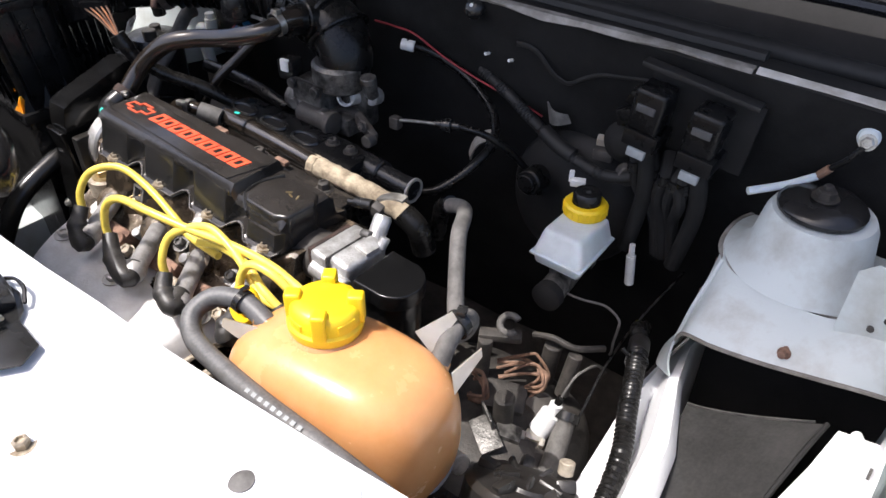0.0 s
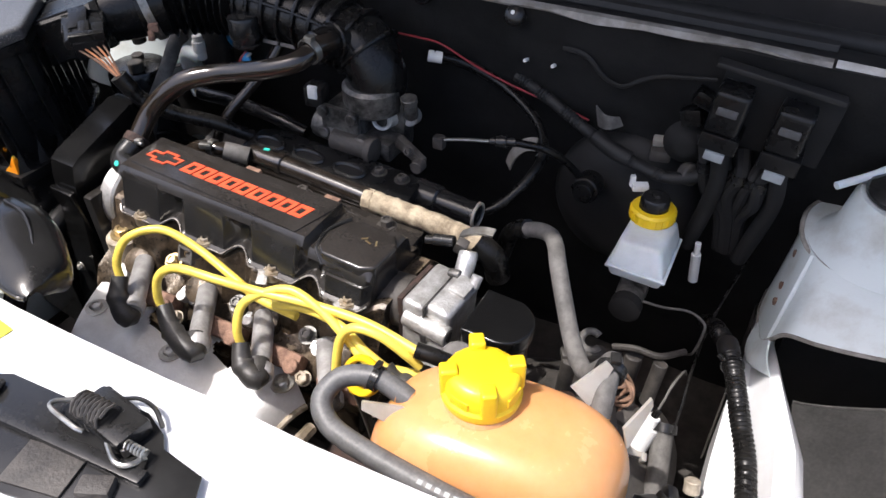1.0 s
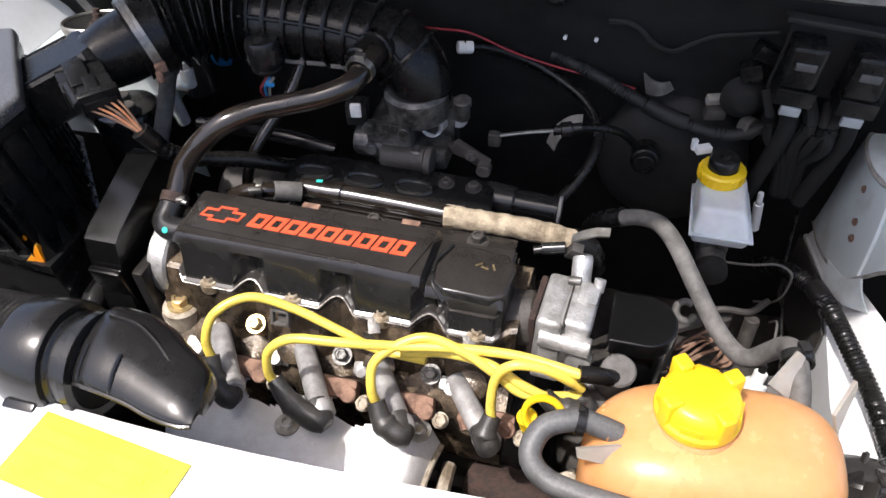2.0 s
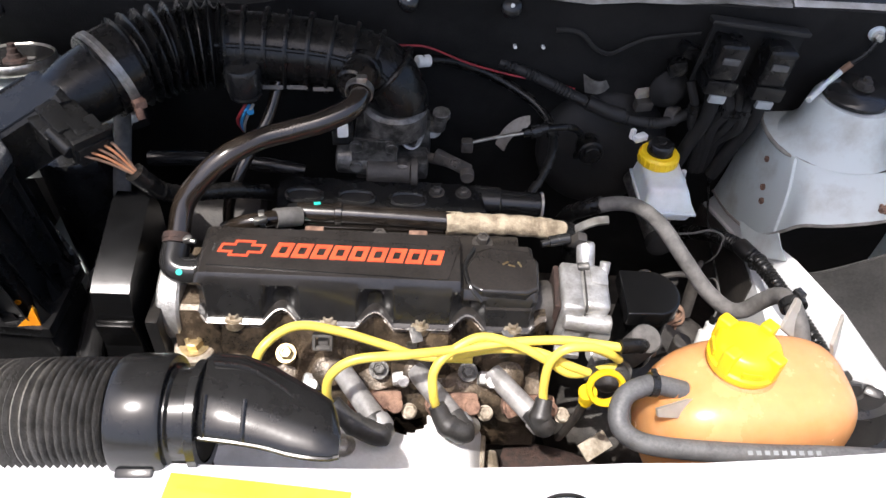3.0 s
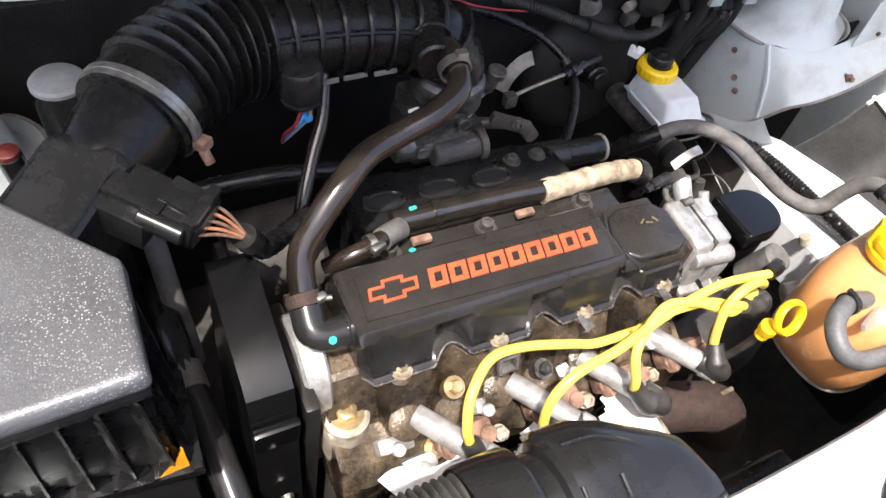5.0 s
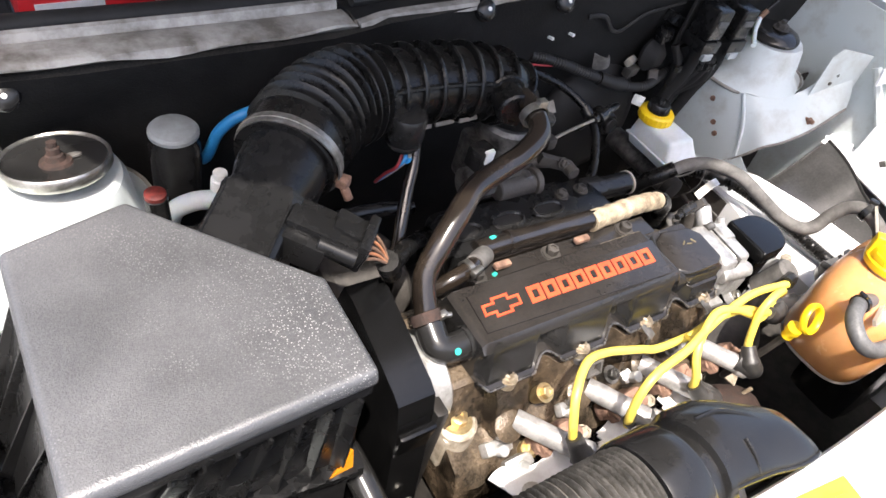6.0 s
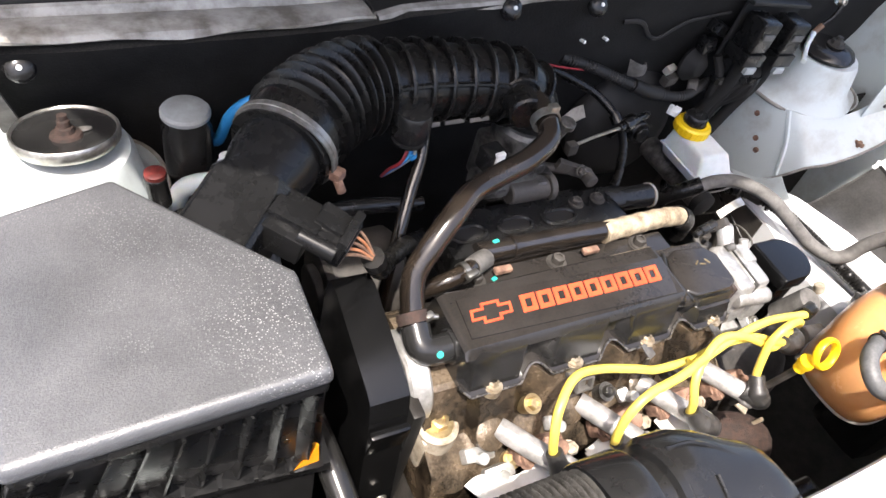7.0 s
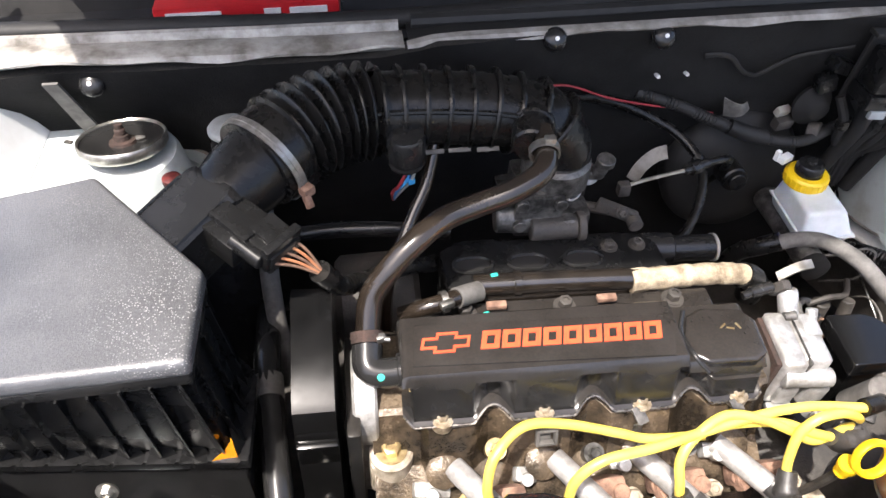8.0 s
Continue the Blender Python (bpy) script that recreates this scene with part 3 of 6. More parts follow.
part("tower_apron", sheet([[a.lerp(b, v) + Vector((0, -0.006, 0)) * math.sin(math.pi * v) for a, b in zip(tops, feet)] for v in np.linspace(0, 1, 8)], 0.002), WHITE_DIRTY, body, "dusty white tower apron")
part("apron_edge", sweep(feet, 0.0022, 6), SEAM, body, "dirty cut edge")
part("tower_stud", merged(rod((0.563, 0.160, 0.780), (0.562, 0.144, 0.783), 0.0035), lathe([(0.006, 0), (0.006, 0.002), (0, 0.002)], aim((0.563, 0.152, 0.781), (0, -1, 0.2)))), RUST, body, "rusty stud")
part("tower_seam", tube([(0.474, 0.226, 0.799), (0.467, 0.198, 0.762), (0.461, 0.180, 0.716)], 0.003, 6), WHITE_DIRTY, body, "pale weld seam")
for x, y, z in ((0.462, 0.262, 0.770), (0.459, 0.240, 0.740), (0.458, 0.228, 0.726)):
    part("rust_spot", lathe([(0.0045, -0.004), (0.0045, 0.0008), (0, 0.001)], aim((x - 0.0015, y, z), (-1, -0.3, 0.1)), 10), RUST, body, "rusty hole")
brace = sheet([[(0.590 + 0.082 * u, 0.188 - 0.020 * u, 0.800 + v * (0.068 + 0.018 * min(1, u * 6) - 0.016 * u)) for u in np.linspace(0, 1, 14)] for v in np.linspace(0, 1, 5)], 0.002)
part("wing_brace", brace, WHITE_DIRTY, body, "white wing brace plate")
for x, z in ((0.625, 0.836), (0.616, 0.822)):
    part("slot", lathe([(0.003, -0.002), (0.003, 0.001), (0, 0.001)], aim((x, 0.178, z), (0, -1, 0)), 10), DARKIRON, body, "small dark hole")
part("wing_bracket", obox((0.644, 0.124, 0.866), (0.022, 0.004, 0.030), (0, -14, -12), 0.001), WHITE, body, "small white wing bracket")
part("inner_wing", sheet([[(0.672 + 0.045 * (z - 0.70), y, z) for y in np.linspace(0.42, -0.46, 12)] for z in np.linspace(0.93, 0.45, 8)], 0.002), WHITE_DIRTY, body, "pale inner wing panel")
part("wing_stiffener", tube([(0.668, 0.15, 0.86), (0.664, 0.10, 0.80), (0.662, 0.06, 0.745)], 0.007, 8), WHITE_DIRTY, body)
cp = part("corner_plate", prism([(0.628, 0.142), (0.618, 0.085), (0.598, 0.0), (0.575, -0.09), (0.568, -0.235), (0.672, -0.235), (0.676, 0.15)], 0.728, 0.732, 0.001), WHITE, body, "sunlit white corner plate")
vb = part("corner_bracket", loft([[(0.656 + dx, y, z) for y, z in ((0.098, 0.73), (0.094, 0.790), (0.078, 0.812), (0.030, 0.806), (0.0, 0.782), (-0.06, 0.776), (-0.10, 0.73))] for dx in (0.0, 0.003)]), WHITE, body, "sunlit white corner bracket")
for y, z in ((0.058, 0.783), (0.050, 0.748), (0.012, 0.760)):
    part("slot", obox((0.6555, y, z), (0.002, 0.0095, 0.0095), (45, 0, 0), 0.0), DARKIRON, vb, "dark lozenge slot")
part("pressing", merged(tube([(0.642, 0.145, 0.733), (0.652, 0.125, 0.735), (0.660, 0.105, 0.738)], 0.005, 8), tube([(0.630, -0.10, 0.733), (0.645, -0.13, 0.734), (0.655, -0.16, 0.735)], 0.005, 8)), WHITE, cp)
part("rail", loft([[(x0 - s, y, z - 0.055 * s / 0.052), (x0 - 0.75 * s, y, z - 0.045 * s / 0.052), (x0 - 0.010, y, z - 0.016 - 0.026 * min(1, max(0, (s - 0.013) / 0.02))), (x0 + 0.002, y, z + 0.006), (x0 + r * 0.65, y, z + 0.010), (x0 + r, y, z), (x0 + r, y, z - 0.13), (x0 - s, y, z - 0.13)]
                   for x0, y, z, s, r in ((0.462, 0.36, 0.62, 0.012, 0.010), (0.462, 0.22, 0.668, 0.013, 0.011), (0.472, 0.14, 0.690, 0.030, 0.018), (0.490, 0.06, 0.690, 0.047, 0.028), (0.500, -0.05, 0.690, 0.052, 0.032), (0.505, -0.225, 0.690, 0.052, 0.034))]), WHITE, body, "white side rail flange")
rt, rb_ = spline([(0.451, 0.245, 0.674), (0.456, 0.198, 0.694), (0.463, 0.173, 0.722)], 4), spline([(0.446, 0.195, 0.672), (0.454, 0.165, 0.684), (0.474, 0.146, 0.696)], 4)
part("rail_riser", sheet([[a.lerp(b, v) + Vector((-0.003, -0.003, 0.0)) * math.sin(math.pi * v) for a, b in zip(rt, rb_)] for v in np.linspace(0, 1, 6)], 0.002), WHITE_DIRTY, body, "white curved panel joining tower and rail")
# dark sheet over the white rail's inner face: shade and grime as colour
part("rail_side", sheet([[(x0 - s - 0.0025, y, z - 0.06 * s / 0.052 - 0.12 * v) for x0, y, z, s in ((0.462, 0.36, 0.62, 0.012), (0.462, 0.22, 0.668, 0.013), (0.472, 0.14, 0.690, 0.030))] for v in np.linspace(0, 1, 4)], 0.002), DARKIRON, body, "rail side with shade and grime put into its dark colour")
LINE = [(0.500 + 0.012 * v + (0.118 - 0.055 * v) * u, 0.132 - 0.004 * u - 0.21 * v, 0.684 + 0.062 * u ** 1.3 * (1 - 0.35 * v) - 0.030 * v + 0.006 * math.sin(math.pi * min(1, 2.2 * v))) for v in np.linspace(0, 1, 18) for u in np.linspace(0, 1, 14)]
liner = part("wheel_liner", sheet([LINE[k * 14:k * 14 + 14] for k in range(18)], 0.003), LINER, body, "dusty glossy black wheel arch liner")
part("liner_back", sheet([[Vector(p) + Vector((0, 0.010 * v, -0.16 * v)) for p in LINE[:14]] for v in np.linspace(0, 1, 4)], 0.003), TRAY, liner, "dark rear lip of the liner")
part("liner_edge", sweep([Vector(LINE[k * 14 + 13]) for k in range(18)], 0.0024, 6), TRAY, liner, "dark outer edge")
part("liner_ridge", sweep([Vector(p) + Vector((0, 0.001, 0.001)) for p in LINE[:13]], 0.0016, 6), WORN, liner)
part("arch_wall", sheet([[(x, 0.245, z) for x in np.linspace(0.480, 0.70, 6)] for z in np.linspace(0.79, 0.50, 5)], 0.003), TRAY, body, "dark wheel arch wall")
# other side
part("wing_ledge", sheet([[(x, y, 0.858) for x in np.linspace(-0.515, -0.578, 5)] for y in np.linspace(0.40, 0.135, 6)], 0.002), WHITE_DIRTY, body, "dusty white inner wing ledge")
part("upper_wing", sheet([[(-0.578 - 0.07 * u - 0.015 * u * u, y, 0.858 + 0.15 * u) for u in np.linspace(0, 1, 7)] for y in np.linspace(0.42, -0.45, 18)], 0.002), WHITE, body, "sunlit white inner wing wall")
part("ledge_slot", prism([(-0.556, 0.322), (-0.548, 0.319), (-0.546, 0.323), (-0.554, 0.326)], 0.8585, 0.8605, 0.0), DARKIRON, body, "small dark slot")
# white panel given a dark colour in place of the bay's shade
part("lower_wing", sheet([[(-0.60 + 0.05 * (0.8 - z), y, z) for y in np.linspace(0.38, -0.45, 10)] for z in np.linspace(0.84, 0.40, 6)], 0.002), DARKIRON, body, "lower wing with shade put into its dark colour")
part("rail", box(-0.54, -0.46, -0.22, 0.36, 0.52, 0.60, 0.01), WHITE_DIRTY, body, "white side rail")
part("corner_seal", sheet([[(-0.538 + 0.015 * u + (0.012 + 0.004 * u) * v, 0.296 + 0.030 * v, 0.952 - 0.09 * v) for u in np.linspace(0, 1, 4)] for v in np.linspace(0, 1, 6)], 0.003), GREYRUB, body, "dusty corner seal")
for s in (-1, 1):
    part("wing", sheet([[(s * (0.70 + 0.035 * u + 0.06 * u * u), y, 0.925 - 0.03 * (y + 0.45) * -0.6 - 0.58 * u * u) for u in np.linspace(0, 1, 12)] for y in np.linspace(0.6, -0.55, 14)], 0.003), WHITE, body, "white front wing")
part("undertray", sheet([[(x, y, 0.36 + 0.01 * math.sin(9 * x) * math.sin(7 * y)) for x in np.linspace(-0.70, 0.70, 15)] for y in np.linspace(-0.47, 0.45, 12)], 0.004), DARKIRON, body, "grimy undertray")

# open bonnet on its prop, hinged at the cowl
HINGE, TILTED, LENGTH = Vector((0, 0.62, 1.0)), radians(39.8), 1.054


def bonnet():
    rows = []
    for v in np.linspace(0, 1, 16):
        half = 0.655 - 0.075 * v - 0.12 * max(0, v - 0.8) ** 1.5 * 8
        row = []
        for u in np.linspace(-1, 1, 21):
            d = LENGTH * (v - 0.05 * u * u * v)
            lift = 0.035 * math.sin(math.pi * v) * (1 - u * u)
            row.append((half * u, HINGE.y - d * math.cos(TILTED) + lift * -math.sin(TILTED) * -1, HINGE.z + d * math.sin(TILTED) + lift * math.cos(TILTED)))
        rows.append(row)
    t = thing("bonnet", HINGE, "open white car bonnet held up over the engine bay", "car bonnet")
    part("skin", sheet(rows, 0.004), WHITE, t)
    # unseen mat, added so the white underside reflects less into the bay
    part("bounce_mat", sheet([[Vector(p) + Vector((0, -math.sin(TILTED), -math.cos(TILTED))) * 0.012 for p in r[1:-1]] for r in rows[1:-1]], 0.006), MATT, t, "unseen grey mat added to temper light off the bonnet")
    return t


bonnet()

# ---- engine ----
engine = thing("engine", (-0.06, 0.0, 0.40), "grimy four-cylinder car engine with a black valve cover", "engine")
BOLTX = (-0.185, -0.095, -0.006, 0.085)
# the engine hangs a little askew on its mounts
LEAN = pose(-0.077, -0.030, 0.813, 1.0, 1.9, -0.6) @ Matrix.Translation((0.083, 0.030, -0.810))


def leaning(ob):
    ob.matrix_world = LEAN @ Matrix.Translation(BASE[ob.name])
    return ob


def wave(x):
    """1 at the crown of the arches between the cover's bolts, 0 at the bolts."""
    w = 0.0
    for c in (-0.228, -0.140, -0.050, 0.040, 0.118):
        d = abs(x - c) / 0.0185
        if d < 1:
            s = math.cos(math.pi * d / 2)
            w = max(w, 1.14 * s * s / (s + 0.14))
    return w


def valve_cover():
    secs = []
    x0, x1 = -0.219, 0.106
    for i in range(241):
        x = x0 + (x1 - x0) * i / 240
        w = wave(x)
        e = min((x - x0), (x1 - x)) / 0.006
        rnd = 0.004 * (1 - min(1, e)) ** 2
        g = 0.017 * w ** 0.8
        low = 0.0115 * min(1, max(0, (x - 0.030) / 0.004))
        prof = [(-0.050 + 0.0120 * w, 0.7950 + 0.009 * w), (-0.050 + 0.0120 * w, 0.7975 + 0.009 * w), (-0.0480 + 0.0115 * w, 0.7988 + 0.009 * w),
                (-0.0455 + g * 1.0, 0.800 + 0.009 * w), (-0.0410 + g * 1.0, 0.820), (-0.0380 + g * 0.55, 0.8320 - low), (-0.0362, 0.8390 - low), (-0.0325, 0.8450 - rnd - low), (-0.0300, 0.8475 - rnd - low),
                (0.030, 0.8475 - rnd - low), (0.0325, 0.8450 - rnd - low), (0.036, 0.828), (0.040, 0.806), (0.052, 0.803), (0.056, 0.800), (0.056, 0.792)]
        secs.append([(x, y, z) for y, z in prof])
    vc = part("valve_cover", loft(secs), COVER, engine, "black moulded plastic valve cover", angle=28)
    # raised border round the emblem field and the field itself
    part("emblem_field", prism([(-0.209, -0.0215), (0.018, -0.030), (0.030, 0.014), (-0.205, 0.021)], 0.8472, 0.8492, 0.0006), COVER, vc, "flat recessed emblem field")
    # brand emblem and lettering as plain slanted shapes
    def frame_shape(x, y, w, h, t, skew):
        o = [(x, y), (x + w, y), (x + w + skew, y + h), (x + skew, y + h)]
        k = t / w
        i = [(x + t + skew * t / h, y + t), (x + w - t + skew * t / h, y + t), (x + w - t + skew * (1 - t / h), y + h - t), (x + t + skew * (1 - t / h), y + h - t)]
        bm = bmesh.new()
        lo = [[bm.verts.new((px, py, z)) for px, py in q] for q, z in ((o, 0.8492), (o, 0.8502), (i, 0.8502), (i, 0.8492))]
        for a, b in ((0, 1), (1, 2), (2, 3)):
            for k in range(4):
                bm.faces.new((lo[a][k], lo[a][(k + 1) % 4], lo[b][(k + 1) % 4], lo[b][k]))
        return bm
    def cross(w, h, a, b, t):
        """Outline of a slanted plus of half-size w x h with arms a, b, thinned by t."""
        q = [(-w + t, -b + t), (-a + t, -b + t), (-a + t, -h + t), (a - t, -h + t), (a - t, -b + t), (w - t, -b + t), (w - t, b - t), (a - t, b - t), (a - t, h - t), (-a + t, h - t), (-a + t, b - t), (-w + t, b - t)]
        return [(-0.179 + x + 0.25 * y, 0.0 + y) for x, y in q]
    bm = bmesh.new()
    loops = [[bm.verts.new((x, y, z)) for x, y in q] for q, z in ((cross(0.021, 0.0105, 0.0095, 0.0058, 0.0), 0.8492), (cross(0.021, 0.0105, 0.0095, 0.0058, 0.0), 0.8502), (cross(0.021, 0.0105, 0.0095, 0.0058, 0.0024), 0.8502), (cross(0.021, 0.0105, 0.0095, 0.0058, 0.0024), 0.8492))]
    for u, v in zip(loops, loops[1:]):
        for k in range(12):
            bm.faces.new((u[k], u[(k + 1) % 12], v[(k + 1) % 12], v[k]))
    part("emblem", bm, EMBLEM, vc, "orange-red outlined emblem")
    for i in range(9):
        part("letter_block", frame_shape(-0.150 + i * 0.0181, -0.0095 - 0.0003 * i, 0.0160, 0.0185, 0.0045, 0.0046), EMBLEM, vc, "orange-red raised block")
    oil = prism([(0.040, -0.026), (0.050, -0.034), (0.094, -0.035), (0.107, -0.028), (0.110, 0.008), (0.100, 0.022), (0.062, 0.026), (0.046, 0.018), (0.037, -0.004)], 0.800, 0.8395, 0.004, 3)
    oc = part("oil_filler_cap", oil, COVER, vc, "black oil filler housing")
    part("filler_groove", tube([(0.046, 0.024, 0.8372), (0.036, 0.0, 0.8372), (0.040, -0.026, 0.8368), (0.052, -0.036, 0.826)], 0.0022, 8), GLOSS, oc)
    for k, (x, y) in enumerate(((0.072, 0.0), (0.078, -0.003), (0.086, -0.001))):
        part("mark", obox((x + 0.004, y + 0.003, 0.8398), (0.007, 0.0016, 0.0008), (0, 0, 35 - 50 * k), 0), BRASS, oc, "faded yellow mark")
    lip = [Vector((x, -0.0508 + 0.0121 * wave(x), 0.7982 + 0.009 * wave(x))) for x in np.linspace(-0.216, 0.106, 240)]
    part("gasket_lip", sweep(lip, 0.0011, 7), SHINE, vc, "worn shiny gasket edge")
    for x in BOLTX:
        part("cover_bolt", merged(hexbolt((x, -0.0445, 0.7995), r=0.0052, h=0.0045, washer=0.0082), lathe([(0.0095, -0.01), (0.0095, 0.0), (0, 0.0)], pose(x, -0.0445, 0.7995), 16)), BOLTM, vc, "tarnished flange bolt")
    part("rear_shelf", box(-0.200, 0.100, 0.050, 0.078, 0.7945, 0.8035, 0.003), COVER, vc, "grimy rear cover flange")
    for x in (-0.150, -0.051, 0.06):
        part("cover_bolt", merged(hexbolt((x, 0.066, 0.804), r=0.0070, h=0.009, washer=0.010), lathe([(0.0115, -0.004), (0.0115, 0.0), (0, 0.0)], pose(x, 0.066, 0.804), 16)), DARKIRON, vc, "dark flange bolt")
    part("paint_dot", obox((-0.129, 0.063, 0.8040), (0.006, 0.004, 0.001), (0, 0, 20), 0), TEAL, vc, "teal paint dot")
    # breather elbow
    part("breather_elbow", merged(tube([(-0.215, -0.010, 0.826), (-0.236, -0.010, 0.826), (-0.246, -0.004, 0.829), (-0.246, 0.012, 0.836)], 0.0135, 14, steps=6), rod((-0.222, -0.010, 0.826), (-0.214, -0.010, 0.826), 0.0165)), GLOSS, vc, "glossy black breather elbow")
    return vc


valve_cover()


def cylinder_head():
    secs = []
    for i in range(61):
        x = -0.246 + 0.366 * i / 60
        w = wave(x) if x > -0.2 else 0.95
        n1 = 0.003 * math.sin(x * 120)
        prof = [(-0.095, 0.66), (-0.092 + n1, 0.705), (-0.080, 0.722 + n1), (-0.066 + 0.012 * w, 0.738), (-0.058 + 0.016 * w, 0.768 + n1), (-0.048 + 0.014 * w, 0.789 + 0.007 * w), (-0.043 + 0.014 * w, 0.792 + 0.007 * w),
                (0.054, 0.791), (0.075, 0.77), (0.085, 0.72), (0.085, 0.66)]
        secs.append([(x, y, z) for y, z in prof])
    hd = part("cylinder_head", loft(secs), HEADM, engine, "oil-stained cylinder head casting", angle=30)
    lug = lathe([(0.020, -0.03), (0.020, 0), (0.0175, 0.002), (0, 0.002)], pose(-0.230, -0.046, 0.752), 20)
    part("lug", merged(lug, box(-0.250, -0.215, -0.06, 0.0, 0.70, 0.749, 0.006)), LUGM, hd, "pale casting lug")
    part("head_bolt", merged(hexbolt((-0.230, -0.046, 0.754), r=0.009, h=0.009, washer=0.0145)), BRASS, hd, "yellow zinc head bolt")
    part("end_plate", merged(rod((-0.262, 0.0, 0.775), (-0.240, 0.0, 0.775), 0.044, 28), box(-0.258, -0.238, -0.04, 0.05, 0.66, 0.775, 0.008)), ALU, hd, "pale cast end plate")
    for k, (x, y, z) in enumerate(((-0.137, -0.058, 0.762), (-0.163, -0.088, 0.722), (-0.045, -0.064, 0.748), (0.045, -0.064, 0.748))):
        part("stud", merged(hexbolt((x, y, z), (0.05, -0.45, 0.9), r=0.0065, h=0.008, washer=0.0100), rod((x, y + 0.008, z - 0.016), (x, y, z), 0.009)), BRASS if k < 2 else GRIMALU, hd, "yellow zinc nut" if k < 2 else "grimy nut")
    for x, y, z, sx, sz, a in ((-0.196, -0.075, 0.728, 0.034, 0.012, 12), (-0.178, -0.092, 0.712, 0.030, 0.022, -8), (-0.110, -0.072, 0.735, 0.022, 0.010, 20), (-0.02, -0.070, 0.742, 0.022, 0.010, -14), (0.068, -0.070, 0.745, 0.026, 0.012, 10)):
        part("bracket", merged(obox((x, y, z), (sx, 0.014, sz), (25, a, 0), 0.003), rod((x, y - 0.004, z), (x, y - 0.010, z + 0.010), 0.006)), ALU, hd, "dull bracket")
    for x in (-0.205, -0.115, -0.025, 0.065):
        part("boss", lathe([(0.016, -0.03), (0.016, 0), (0.012, 0.003), (0, 0.003)], aim((x + 0.02, -0.070, 0.752), (0, -0.6, 0.8)), 18), HEADM, hd)
    for x in (-0.006, 0.085):
        part("wire_clip", merged(obox((x - 0.004, -0.056, 0.797), (0.011, 0.016, 0.0016), (25, 0, 20), 0.0005), obox((x - 0.007, -0.064, 0.786), (0.010, 0.0016, 0.018), (-8, 0, 15), 0.0005)), GRIMALU, hd, "dull steel wire clip")
    part("sensor_clip", merged(obox((-0.098, -0.067, 0.806), (0.017, 0.006, 0.003), (-20, 0, 0), 0.001), obox((-0.098, -0.071, 0.791), (0.017, 0.006, 0.003), (-20, 0, 0), 0.001), obox((-0.106, -0.069, 0.798), (0.003, 0.006, 0.017), (-20, 0, 0), 0.001), obox((-0.090, -0.069, 0.798), (0.003, 0.006, 0.017), (-20, 0, 0), 0.001), obox((-0.098, -0.058, 0.790), (0.010, 0.020, 0.006), (-20, 0, 0), 0.001)), GREYRUB, hd, "pale square clip")
    return hd


cylinder_head()
part("engine_block", merged(box(-0.24, 0.13, -0.085, 0.10, 0.42, 0.66, 0.012), box(-0.2, 0.1, -0.10, -0.08, 0.5, 0.6, 0.008)), DARKIRON, engine, "dark grimy engine block")


BOOTS = ((-0.129, -0.130, 0.753), (-0.037, -0.134, 0.751), (0.039, -0.131, 0.750), (0.116, -0.124, 0.748))


